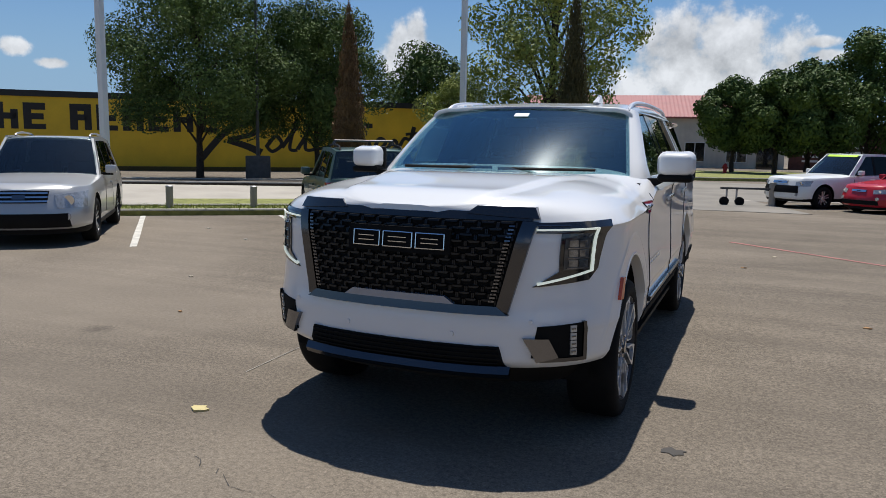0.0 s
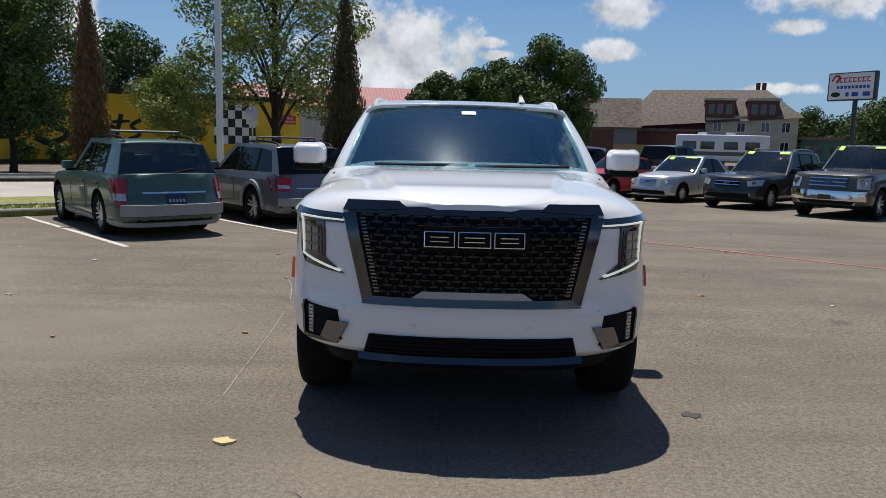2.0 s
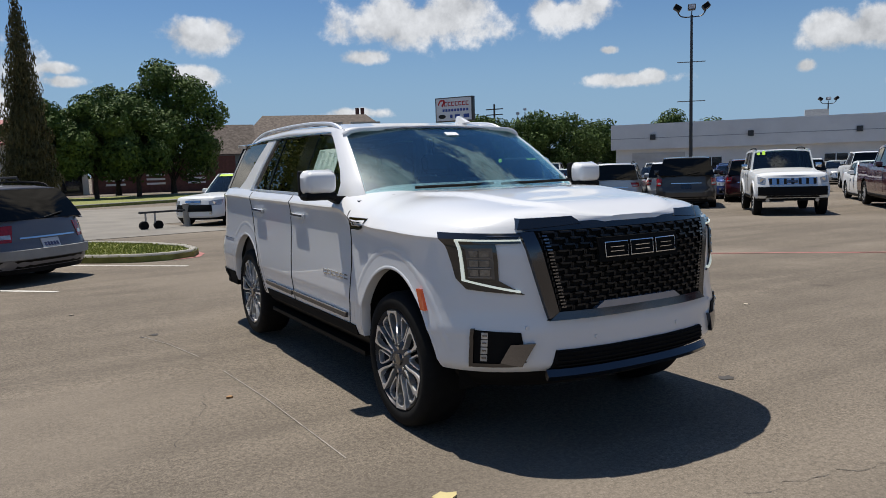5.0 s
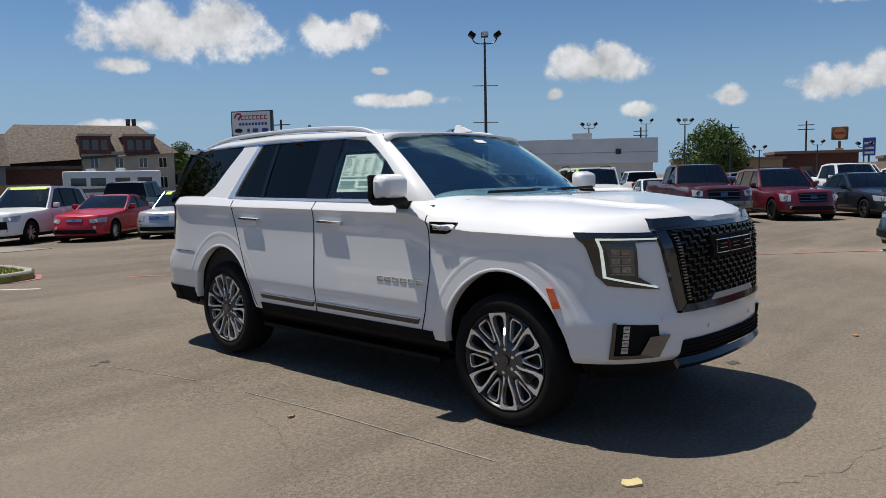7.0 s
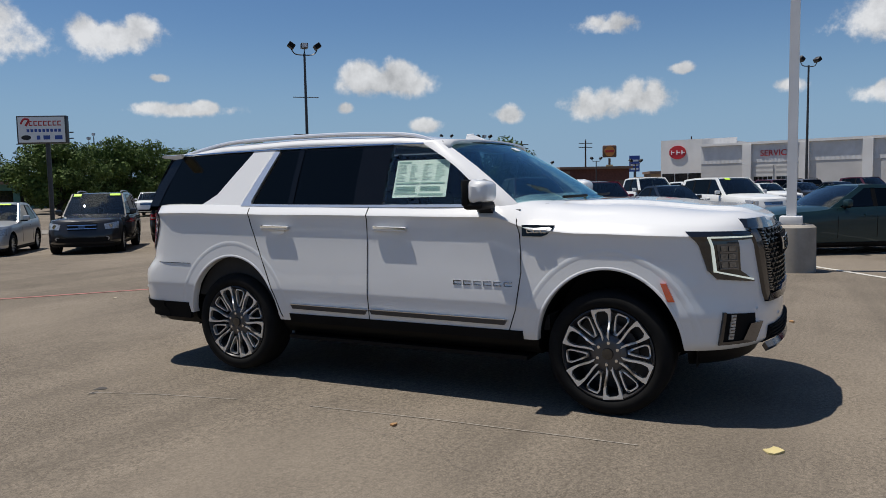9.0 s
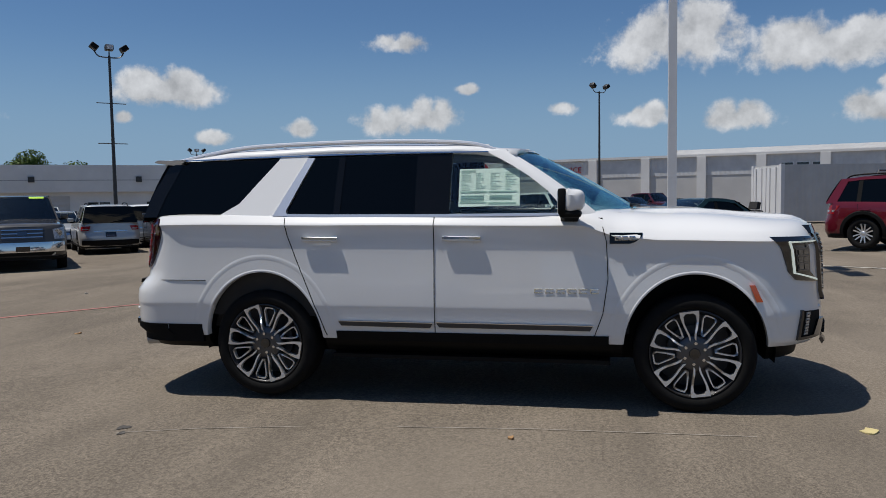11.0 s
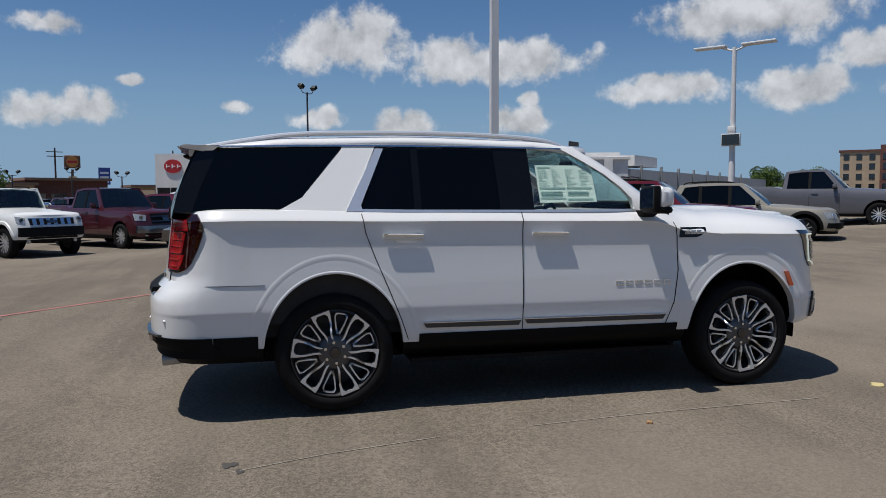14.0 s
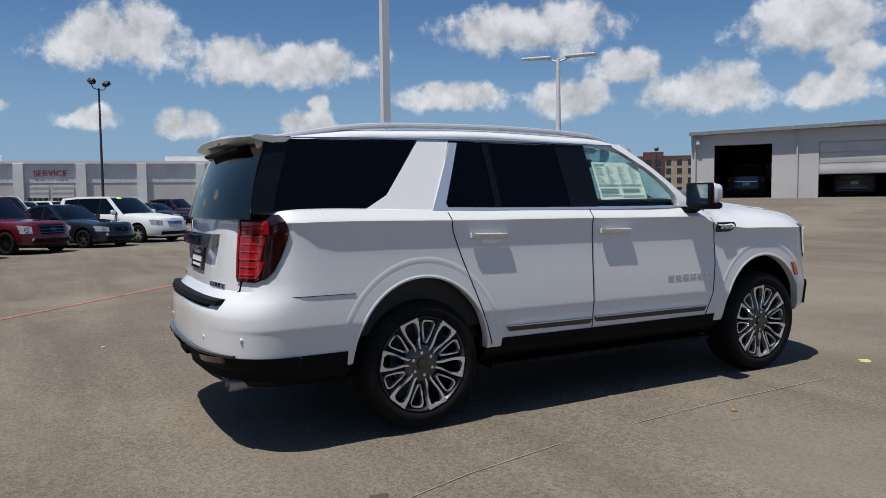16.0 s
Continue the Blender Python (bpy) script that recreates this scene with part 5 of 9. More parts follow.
def suv_rear(suv, sh):
    B = on_rear(sh)
    for sx in (-1, 1):
        S = on_side(sh, sx)
        # tall lamp wraps the corner
        T = on_tail(sh, sx)
        D = radians
        edge = ((0.955, 40.5, 55), (0.967, 40, 61), (1.01, 39.5, 66.5), (1.1, 38.5, 71), (1.19, 38, 73.5), (1.24, 37.5, 74), (1.3, 37, 70.5), (1.335, 37, 67))

        def lens(z0, z1, f0, f1, off, th, n, m):
            """A piece of the lamp between two heights and two shares of its width."""
            bm = bmesh.new()

            def f(s, t):
                z = z0 + (z1 - z0) * t
                a, b = lerp_table([(e[0], e[1]) for e in edge], z), lerp_table([(e[0], e[2]) for e in edge], z)
                th_ = D(a + (b - a) * (f0 + (f1 - f0) * s))
                p, q = T(th_, z, off), T(th_, z, off - th)
                return p, (p - q) / th
            grid_plate(bm, f, n, m, th)
            return bm
        lamp = part("tail_lamp", lens(0.955, 1.335, 0.0, 1.0, 0.012, 0.04, 12, 18), RED_LENS_DARK, suv, "tall red tail lamp at the corner")
        bm = bmesh.new()
        quad_patch(bm, T, [(D(22), 1.338), (D(40), 1.338), (D(40), 1.304), (D(23), 1.314)], 6, 1, 0.014, 0.04)
        part("lamp_arm", bm, RED_LENS_DARK, lamp)
        for z0, z1, f0, f1, off in ((1.225, 1.3, 0.1, 0.66, 0.016), (1.085, 1.213, 0.08, 0.6, 0.017), (0.975, 1.073, 0.1, 0.7, 0.016), (0.975, 1.3, 0.015, 0.065, 0.018)):
            part("lens", lens(z0, z1, f0, f1, off, 0.02, 8, 4), RED_LENS, lamp, "bright red lens")
        for k in range(7):
            z = 0.995 + 0.043 * k
            part("lamp_rib", lens(z, z + 0.007, 0.12, 0.56, 0.0205, 0.012, 6, 1), RED_GLASS, lamp)
        bm = bmesh.new()
        quad_patch(bm, B, [(sx * 0.55, 0.52), (sx * 0.80, 0.535), (sx * 0.80, 0.50), (sx * 0.55, 0.485)], 4, 1, 0.03, 0.02)
        part("reflector", bm, RED_LENS_DARK, suv)
        for k in (0.0, 0.12):
            bm = bmesh.new()
            x = sx * (0.60 + k)
            tube(bm, (x, 4.0, 0.366), (x, 4.2, 0.356), 0.036, 0.041, 20, False)
            tube(bm, (x, 4.1, 0.361), (x, 4.198, 0.356), 0.032, 0.036, 20, False)
            part("exhaust_tip", bm, GALV, suv, "bright exhaust tip")
        for x, z in ((0.55, 0.62), (0.9, 0.64)):
            y = sh.rear(sx * x, z)
            part("parking_sensor", tubem((sx * x, y - 0.01, z), (sx * x, y + 0.004, z), 0.012, 0.011, 12), SUV_WHITE, suv)
    bm = bmesh.new()
    quad_patch(bm, B, [(-0.60, 0.845), (0.60, 0.845), (0.60, 0.80), (-0.60, 0.80)], 12, 1, 0.004, 0.02)
    part("bumper_step_edge", bm, TRIM, suv)
    bm = bmesh.new()
    rows = []
    for k in range(13):
        x = -0.72 + 1.44 * k / 12
        y = sh.rear(x, 0.78)
        rows.append([bm.verts.new(p) for p in ((x, y - 0.13, 0.855), (x, y - 0.005, 0.848), (x, y + 0.004, 0.82), (x, y - 0.13, 0.81))])
    for a, b in zip(rows, rows[1:]):
        for i in range(4):
            bm.faces.new((a[i], a[(i + 1) % 4], b[(i + 1) % 4], b[i]))
    bm.faces.new(rows[0])
    bm.faces.new(rows[-1][::-1])
    part("bumper_step", bm, TRIM, suv, "black tread on the rear bumper")
    for sx in (-1, 1):
        T = on_tail(sh, sx)
        bm = bmesh.new()
        quad_patch(bm, T, [(radians(2), 0.535), (radians(89), 0.535), (radians(89), 0.40), (radians(2), 0.40)], 30, 3, 0.014, 0.03)
        part("rear_valance", bm, MATTE, suv, "black lower bumper")
    bm = bmesh.new()
    quad_patch(bm, B, [(-0.86, 0.548), (0.86, 0.548), (0.86, 0.533), (-0.86, 0.533)], 20, 1, 0.024, 0.03)
    part("valance_strip", bm, FRAME_CHROME, suv)
    bm = bmesh.new()
    quad_patch(bm, B, [(-0.46, 1.215), (0.46, 1.215), (0.43, 1.135), (-0.43, 1.135)], 8, 2, 0.05, 0.06)
    bar = part("tailgate_bar", bm, DARK_CHROME, suv, "dark chrome bar across the tailgate")
    bm = bmesh.new()
    quad_patch(bm, B, [(-0.2, 1.2), (0.2, 1.2), (0.2, 1.15), (-0.2, 1.15)], 4, 1, 0.058, 0.02)
    part("rear_badge", bm, GLOSS_BLACK, bar)
    bm = bmesh.new()
    quad_patch(bm, B, [(-0.19, 1.12), (0.19, 1.12), (0.19, 0.98), (-0.19, 0.98)], 2, 1, 0.014, 0.012)
    pl = part("number_plate", bm, GLOSS_BLACK, suv, "black dealer plate with pale print bars")
    bm = bmesh.new()
    for z0, z1, h in ((1.10, 1.08, 0.1), (1.065, 1.03, 0.14), (1.015, 1.0, 0.12)):
        quad_patch(bm, B, [(-h, z0), (h, z0), (h, z1), (-h, z1)], 1, 1, 0.018, 0.006)
    part("plate_print", bm, SIGN_WHITE, pl, smooth=0)
    for x in (-0.62, 0.38):
        for k in range(5):
            bm = bmesh.new()
            quad_patch(bm, B, [(x + 0.05 * k, 0.93), (x + 0.05 * k + 0.036, 0.93), (x + 0.05 * k + 0.036, 0.905), (x + 0.05 * k, 0.905)], 1, 1, 0.008, 0.01)
            part("tailgate_badge", bm, CHROME, suv, "chrome badge shape", smooth=0)
    bm = bmesh.new()
    for run in ([(-0.80, 1.32), (-0.78, 0.9), (-0.7, 0.87), (0.7, 0.87), (0.78, 0.9), (0.80, 1.32)],):
        strip_along(bm, B, run, 0.007, 0.0035, 0.006)
    part("tailgate_gap", bm, TRIM, suv, smooth=0)


def seat(bm, x, y, z, rise=0.62):
    add_box(bm, x - 0.25, x + 0.25, y - 0.25, y + 0.28, z, z + 0.16)
    m = pose(x, y + 0.25, z + 0.1, -14)
    add_box(bm, -0.24, 0.24, -0.06, 0.07, 0, rise, m)
    add_box(bm, -0.13, 0.13, -0.05, 0.05, rise + 0.03, rise + 0.2, m)


def suv_inside(suv):
    bm = bmesh.new()
    for v in add_box(bm, -0.86, 0.86, 0.42, 4.05, 0.5, 0.6):
        pass
    add_box(bm, -0.93, -0.9, 0.6, 4.0, 0.6, 1.31)
    add_box(bm, 0.9, 0.93, 0.6, 4.0, 0.6, 1.31)
    part("cabin_floor", bm, SEAT_DARK, suv)
    bm = boxm(-0.85, 0.85, 0.48, 0.98, 1.02, 1.33, 0.06)
    part("dashboard", bm, plain("dashboard_top", (0.34, 0.34, 0.34), 0.7, vary=0.1), suv)
    for x in (-0.42, 0.42):
        for y, z in ((1.55, 0.72), (2.5, 0.74), (3.35, 0.8)):
            bm = bmesh.new()
            seat(bm, x, y, z)
            bmesh.ops.bevel(bm, geom=bm.edges[:], offset=0.03, segments=2, affect="EDGES")
            part("seat", bm, SEAT_DARK, suv, "dark leather seat")
    bm = bmesh.new()
    m = pose(0.42, 1.08, 1.2, -65)
    for k in range(24):
        a, b = 2 * math.pi * k / 24, 2 * math.pi * (k + 1) / 24
        tube(bm, m @ Vector((0.18 * math.cos(a), 0.18 * math.sin(a), 0)), m @ Vector((0.18 * math.cos(b), 0.18 * math.sin(b), 0)), 0.015, 0.015, 6)
    tube(bm, m @ Vector((-0.17, 0, 0)), m @ Vector((0.17, 0, 0)), 0.02, 0.02, 6)
    part("steering_wheel", bm, SEAT_DARK, suv)
    # price sheet in the side window
    G = lambda y, z, off: Vector((-suv_cabin_x(y, z, off), y, z))
    bm = bmesh.new()
    poly_plate(bm, G, [(1.605, 1.665), (1.175, 1.665), (1.165, 1.40), (1.60, 1.395)], -0.03, 0.003, 0.5)
    sh = part("price_sheet", bm, PAPER, suv, "pale green printed price sheet in the window", smooth=0)
    bm = bmesh.new()
    rnd = random.Random(5)
    for col in range(4):
        y1 = 1.59 - 0.105 * col
        for k in range(11):
            z = 1.635 - 0.0115 * k
            ln = rnd.uniform(0.03, 0.08)
            poly_plate(bm, G, [(y1, z), (y1 - ln, z), (y1 - ln, z - 0.0022), (y1, z - 0.0022)], -0.0285, 0.001, 1)
    poly_plate(bm, G, [(1.59, 1.655), (1.49, 1.655), (1.49, 1.643), (1.59, 1.643)], -0.0285, 0.001, 1)
    for a, b, c, d in ((1.59, 1.40, 1.505, 1.495), (1.385, 1.19, 1.505, 1.495), (1.59, 1.40, 1.43, 1.42), (1.385, 1.19, 1.425, 1.41)):
        poly_plate(bm, G, [(a, c), (b, c), (b, d), (a, d)], -0.0285, 0.001, 1)
    for k in range(4):
        poly_plate(bm, G, [(1.585, 1.475 - 0.011 * k), (1.42, 1.475 - 0.011 * k), (1.42, 1.47 - 0.011 * k), (1.585, 1.47 - 0.011 * k)], -0.0285, 0.001, 1)
        poly_plate(bm, G, [(1.38, 1.475 - 0.009 * k), (1.22, 1.475 - 0.009 * k), (1.22, 1.471 - 0.009 * k), (1.38, 1.471 - 0.009 * k)], -0.0285, 0.001, 1)
    part("sheet_print", bm, INK, sh, "unreadable print lines", smooth=0)


def build_suv():
    suv = thing("white_suv", "large pearl white SUV with black mesh grille and alloy wheels", "car")
    sh = suv_shell()
    arches = [arch_cutter(y, 0.415, 0.47, a, b, 48) for y in (0, 3.071) for a, b in ((-1.3, -0.58), (0.58, 1.3))]
    for c in arches:
        for v in c.verts:
            v.co.z = 0.415 + (v.co.z - 0.415) * 1.13
    part("body", open_top(cut("body", sh.mesh(SUV_LEVELS, 0.07, 96, 6), [SUV_WHITE, TRIM], arches), 0.88, 0.7, 3.9, 1.2), None, suv)
    suv_front(suv, sh)
    suv_sides(suv, sh)
    suv_cabin(suv, sh)
    suv_rear(suv, sh)
    suv_inside(suv)
    suv_wheels(suv)
    return suv


build_suv()


# ---- ground ----
def ground_z(x, y):
    dip = -0.011 * max(0.0, min(y, 30) - 1) - 0.004 * max(0.0, min(x, 30) - 5) * (1 if y > -2 else max(0, 1 + (y + 2) / 6))
    return dip + smooth_table(((3, 0.0), (6.5, 0.17), (11, 0.17), (14.5, 0.38), (21.5, 1.28), (60, 1.3)), -y) * (1 if x < 24 else max(0.0, 1 - (x - 24) / 12))


def build_ground():
    bm = bmesh.new()
    xs = [-900, -300, -120, -60] + [-40 + 1.25 * k for k in range(89)] + [90, 160, 320, 900]
    vs = [[bm.verts.new((x, y, ground_z(x, y))) for y in xs] for x in xs]
    for i in range(len(xs) - 1):
        for j in range(len(xs) - 1):
            bm.faces.new((vs[i][j], vs[i + 1][j], vs[i + 1][j + 1], vs[i][j + 1]))
    g = part("ground", bm, ASPHALT, None, "worn grey-brown asphalt car park", 60)
    tagged(g, kind="structure", category="ground")


build_ground()


# ---- parked vehicles ----
def car_cabin_x(c):
    def f(y, z, off=0.0):
        k = (z - c["belt"]) / (c["H"] - c["belt"])
        ends = 0.05 * max(0, (c["cowl"] + 0.7 - y) / 0.9) + 0.06 * max(0, (y - c["rear"] + 0.8) / 0.9)
        return c["W"] / 2 * (0.925 - c.get("lean", 0.2) * k) - max(0, ends) * 0.5 + off
    return f


def make_car(name, label, c, colour, m, group="parked vehicles"):
    """A parked vehicle. Lengths in metres from the front axle: front at -y."""
    p = {"zb": 0.27, "nose": (0.7, 2.5), "tail": (0.45, 3.0), "hood": 0.9, "rim": "ten", "rim_mat": SILVER_RIM, "clad": None, "kind": "suv", "tyre": 0.34, "glass_back": PRIVACY, "lean": 0.2}
    p.update(c)
    c = p
    car = thing(name, label, "car", m, group)
    half = c["wb"] / 2
    yf, yr = -half - c["fo"], half + c["ro"]
    cowl, rear, belt, H, W = c["cowl"], c["rear"], c["belt"], c["H"], c["W"]
    deck = c.get("deck", belt)
    top = [(yf, c["hood"] - 0.13), (yf + 0.35, c["hood"] - 0.05), (cowl - 0.15, belt - 0.06), (cowl + 0.3, belt)]
    if c["kind"] == "sedan":
        top += [(rear - 0.25, belt + 0.02), (rear + 0.1, deck), (yr, deck - 0.04)]
    elif c["kind"] == "pickup":
        top += [(rear, belt), (rear + 0.12, deck), (yr, deck)]
    else:
        top += [(rear - 0.3, belt + 0.03), (yr, belt + 0.02)]
    crown = lambda y: smooth_table(((yf, 0.01), (yf + 0.3, 0.05), (cowl - 0.1, 0.085), (cowl + 0.4, 0.02)), y)
    tail_dy = ((0, 0.04), (0.1, 0.0), (0.42, 0.0), (0.52, 0.05), (1.0, c.get("slope", 0.1)))
    sh = Shell(W / 2, yf, yr, c["zb"], top, c["nose"], c["tail"], None, ((0, 0.05), (0.08, 0.0), (0.4, 0.0), (0.6, 0.03), (1, 0.12)), tail_dy, crown)
    R = c["tyre"]
    knives = [arch_cutter(s, R + 0.02, R + 0.065, a, b, 28) for s in (-half, half) for a, b in ((-W, -W / 2 + 0.32), (W / 2 - 0.32, W))]
    end = rear - 0.35
    if c["kind"] == "pickup":
        end = rear - 0.1
        bed = bmesh.new()
        add_box(bed, -W / 2 + 0.12, W / 2 - 0.12, rear + 0.2, yr - 0.12, deck - 0.5, deck + 0.5)
        knives.append(bed)
    part("body", open_top(cut("body", sh.mesh(10, 0.2, 10), [colour, TRIM], knives, 35), W / 2 - 0.13, cowl + 0.35, end, c["zb"] + 0.3), None, car)
    F, B = on_front(sh), on_rear(sh)
    gx = car_cabin_x(c)
    wst, rt = c["ws_top"], c["roof_end"]
    # lower cladding
    clad = c["clad"] or TRIM
    lo = Shell(W / 2 * 0.985, yf + 0.06, yr - 0.06, c["zb"] - 0.07, ((-9, c["zb"] + 0.03), (9, c["zb"] + 0.03)), c["nose"], c["tail"], ((0, 0.93), (0.5, 0.99), (1, 1.0)))
    part("sill", cut("sill", lo.mesh(2, 0.5, 4), [clad, TRIM], [arch_cutter(s, R + 0.02, R + 0.06, a, b, 28) for s in (-half, half) for a, b in ((-W, -W / 2 + 0.32), (W / 2 - 0.32, W))], 35), None, car)
    # roof
    bm = bmesh.new()
    rows = []
    for k in range(11):
        y = wst + (rt - wst) * k / 10
        u = k / 10
        zt = H - 0.05 * (1 - u) ** 3 - c.get("roof_drop", 0.06) * u ** 3
        xe = gx(y, H - 0.05)
        sec = [(-xe, -0.06), (-xe * 0.97, -0.025), (-xe * 0.85, -0.003), (-xe * 0.45, 0.006), (0, 0.01)]
        sec += [(-a, b) for a, b in sec[-2::-1]]
        rows.append([bm.verts.new((a, y, zt + b)) for a, b in sec])
    for r, q in zip(rows, rows[1:]):
        for i in range(len(r) - 1):
            bm.faces.new((r[i], r[i + 1], q[i + 1], q[i]))
    roof = part("roof", bm, c.get("roof_mat", colour), car)
    md = roof.modifiers.new("thick", "SOLIDIFY")
    md.thickness, md.offset = 0.035, -1
    zr = H - 0.055
    zre = H - 0.055 - c.get("roof_drop", 0.06)
    # screens
    def ws(s, t):
        x = -1 + 2 * s
        xb, xt = gx(cowl + 0.12, belt) * x * 0.97, gx(wst, zr) * x
        return Vector((xb + (xt - xb) * t, cowl + 0.15 * x * x + (wst - cowl - 0.08 * x * x) * t, belt - 0.01 + (zr + 0.03 - belt) * t + 0.03 * math.sin(math.pi * t))), Vector((0, -0.6, 0.8))
    bm = bmesh.new()
    grid_plate(bm, ws, 8, 4, 0.006)
    o = part("windscreen", bm, CAR_SCREEN, car)
    o.visible_shadow = False
    yb0 = rear
    def bw(s, t):
        x = -1 + 2 * s
        xb, xt = gx(rear, belt) * x, gx(rt, zre) * x
        y0 = (rear - 0.02) - 0.06 * x * x
        return Vector((xb + (xt - xb) * t, y0 + (rt - y0) * t + 0.02 * math.sin(math.pi * t), belt + 0.02 + (zre + 0.02 - belt) * t)), Vector((0, 0.7, 0.6))
    bm = bmesh.new()
    grid_plate(bm, bw, 8, 4, 0.006)
    part("back_window", bm, c["glass_back"], car)
    # pillars and side windows
    yA0, yA1 = cowl + 0.16, wst + 0.02
    yC0, yC1 = rear - 0.06, rt
    posts = c["posts"]
    for sx in (-1, 1):
        G = lambda y, z, off, s=sx: Vector((s * gx(y, z, off), y, z))
        def edge_front(z):
            return yA0 + (yA1 - yA0) * (z - belt) / (zr - belt)
        def edge_rear(z):
            return yC0 + (yC1 - yC0) * (z - belt) / (zre - belt)
        zt = lambda y: zr + (zre - zr) * max(0, min(1, (y - wst) / (rt - wst))) ** 3 - 0.03
        bm = bmesh.new()
        poly_plate(bm, G, [(yA0 - 0.03, belt - 0.02), (yA1, zr + 0.02), (yA1 + 0.12, zr + 0.02), (edge_front(zr - 0.05) + 0.14, zr - 0.05), (yA0 + 0.16, belt - 0.01)], 0.006, 0.04, 0.3)
        part("front_pillar", bm, colour, car)
        bm = bmesh.new()
        wC = c.get("c_width", 0.2)
        poly_plate(bm, G, [(yC0 - 0.02, belt - 0.02), (yC1 + 0.01, zre), (yC1 - 0.1, zre + 0.015), (edge_rear(zre - 0.05) - wC, zt(yC1 - 0.3)), (yC0 - wC - 0.06, belt + 0.0)], 0.006, 0.04, 0.3)
        part("rear_pillar", bm, c.get("pillar_mat", colour), car)
        bm = bmesh.new()
        strip_along(bm, G, [(yA1, zr + 0.005), (wst + (rt - wst) * 0.35, zr + 0.012), (wst + (rt - wst) * 0.7, zr - 0.005), (yC1, zre)], 0.07, 0.008, 0.04)
        part("roof_side", bm, c.get("roof_mat", colour), car)
        cuts = [None] + list(posts) + [None]
        for i in range(len(cuts) - 1):
            a, b = cuts[i], cuts[i + 1]
            z0, z1 = belt + 0.01, zr - 0.035
            poly = []
            ya = (lambda z: edge_front(z) + 0.15) if a is None else (lambda z: a + 0.035)
            yb = (lambda z: edge_rear(z) - wC) if b is None else (lambda z: b - 0.035)
            z1b = min(z1, zt(yb(z1)))
            poly = [(ya(z0), z0), (ya(z1 - 0.03), z1), (yb(z1b), z1b), (yb(z0), z0)]
            if yb(z1b) - ya(z1) < 0.05:
                poly = [(ya(z0), z0), ((ya(z1) + yb(z1b)) / 2, z1b), (yb(z0), z0)]
            bm = bmesh.new()
            poly_plate(bm, G, poly, -0.004, 0.006, 0.3)
            o = part("side_window", bm, (LIGHT_TINT if c["glass_back"] is LIGHT_TINT else TINT) if i == 0 else c["glass_back"], car)
        for q in posts:
            bm = bmesh.new()
            poly_plate(bm, G, [(q - 0.045, belt), (q - 0.045, zr - 0.02), (q + 0.045, zr - 0.02), (q + 0.045, belt)], 0.0, 0.03, 0.3)
            part("door_pillar", bm, c.get("post_mat", TRIM), car)
        S = on_side(sh, sx)
        doors = c.get("doors", [cowl + 0.28] + list(posts[:2]))
        for q in doors:
            bm = bmesh.new()
            strip_along(bm, S, [(q, belt - 0.02), (q, c["zb"] + 0.12)], 0.008, 0.004, 0.008)
            part("door_gap", bm, TRIM, car, smooth=0)
        for q in doors[1:]:
            bm = bmesh.new()
            quad_patch(bm, S, [(q - 0.06, belt - 0.13), (q - 0.27, belt - 0.13), (q - 0.27, belt - 0.165), (q - 0.06, belt - 0.165)], 2, 1, 0.03, 0.03)
            part("door_handle", bm, c.get("handle_mat", colour), car)
        if c.get("strip"):
            bm = bmesh.new()
            quad_patch(bm, S, [(cowl + 0.3, 0.58), (half - R - 0.1, 0.58), (half - R - 0.1, 0.5), (cowl + 0.3, 0.5)], 4, 1, 0.014, 0.02)
            part("door_strip", bm, TRIM, car)
        if c.get("arch"):
            for yc in (-half, half):
                bm = bmesh.new()
                rows = []
                for k in range(21):
                    t = radians(-5 + 190 * k / 20)
                    row = []
                    for r, off in ((R + 0.06, 0.0), (R + 0.065, 0.03), (R + 0.13, 0.028), (R + 0.15, 0.0)):
                        y, z = yc + r * math.cos(t), max(c["zb"], R + 0.02 + r * math.sin(t))
                        row.append(bm.verts.new((sx * sh.side(y, min(z, sh.zt(y) - 0.02), off), y, z)))
                    rows.append(row)
                for a, b in zip(rows, rows[1:]):
                    for i in range(3):
                        bm.faces.new((a[i], a[i + 1], b[i + 1], b[i]))
                part("arch_flare", bm, c["arch"], car)
        # mirror
        ym = cowl + 0.42
        bm = boxm(-0.09, 0.09, -0.05, 0.07, -0.06, 0.08, 0.03)
        mir = part("door_mirror", bm, c.get("mirror_mat", colour), car, m=pose(sx * (W / 2 + 0.07), ym, belt + 0.08))
        part("mirror_arm", boxm(-0.16 if sx > 0 else -0.03, 0.03 if sx > 0 else 0.16, -0.02, 0.05, -0.09, -0.05), TRIM, mir)
        # lamps
        hz = c["hood"] - 0.17
        lw = c.get("lamp", (0.34, 0.17))
        xo = W / 2 * 0.93
        bm = bmesh.new()
        quad_patch(bm, F, [(sx * (xo - lw[0]), hz + 0.01), (sx * xo, hz + 0.06), (sx * xo, hz + 0.05 - lw[1]), (sx * (xo - lw[0] * 0.9), hz - lw[1] * 0.8)], 5, 3, 0.01, 0.03)
        hl = part("headlamp", bm, c.get("lamp_mat", CLEAR_LENS), car)
        bm = bmesh.new()
        y = sh.front(sx * (xo - lw[0] * 0.55), hz - lw[1] * 0.3)
        tube(bm, (sx * (xo - lw[0] * 0.55), y + 0.02, hz - lw[1] * 0.3), (sx * (xo - lw[0] * 0.55), y - 0.018, hz - lw[1] * 0.3), lw[1] * 0.36, lw[1] * 0.33, 14)
        part("reflector", bm, CHROME, hl)
        bm = bmesh.new()
        y = sh.front(sx * W * 0.33, 0.45)
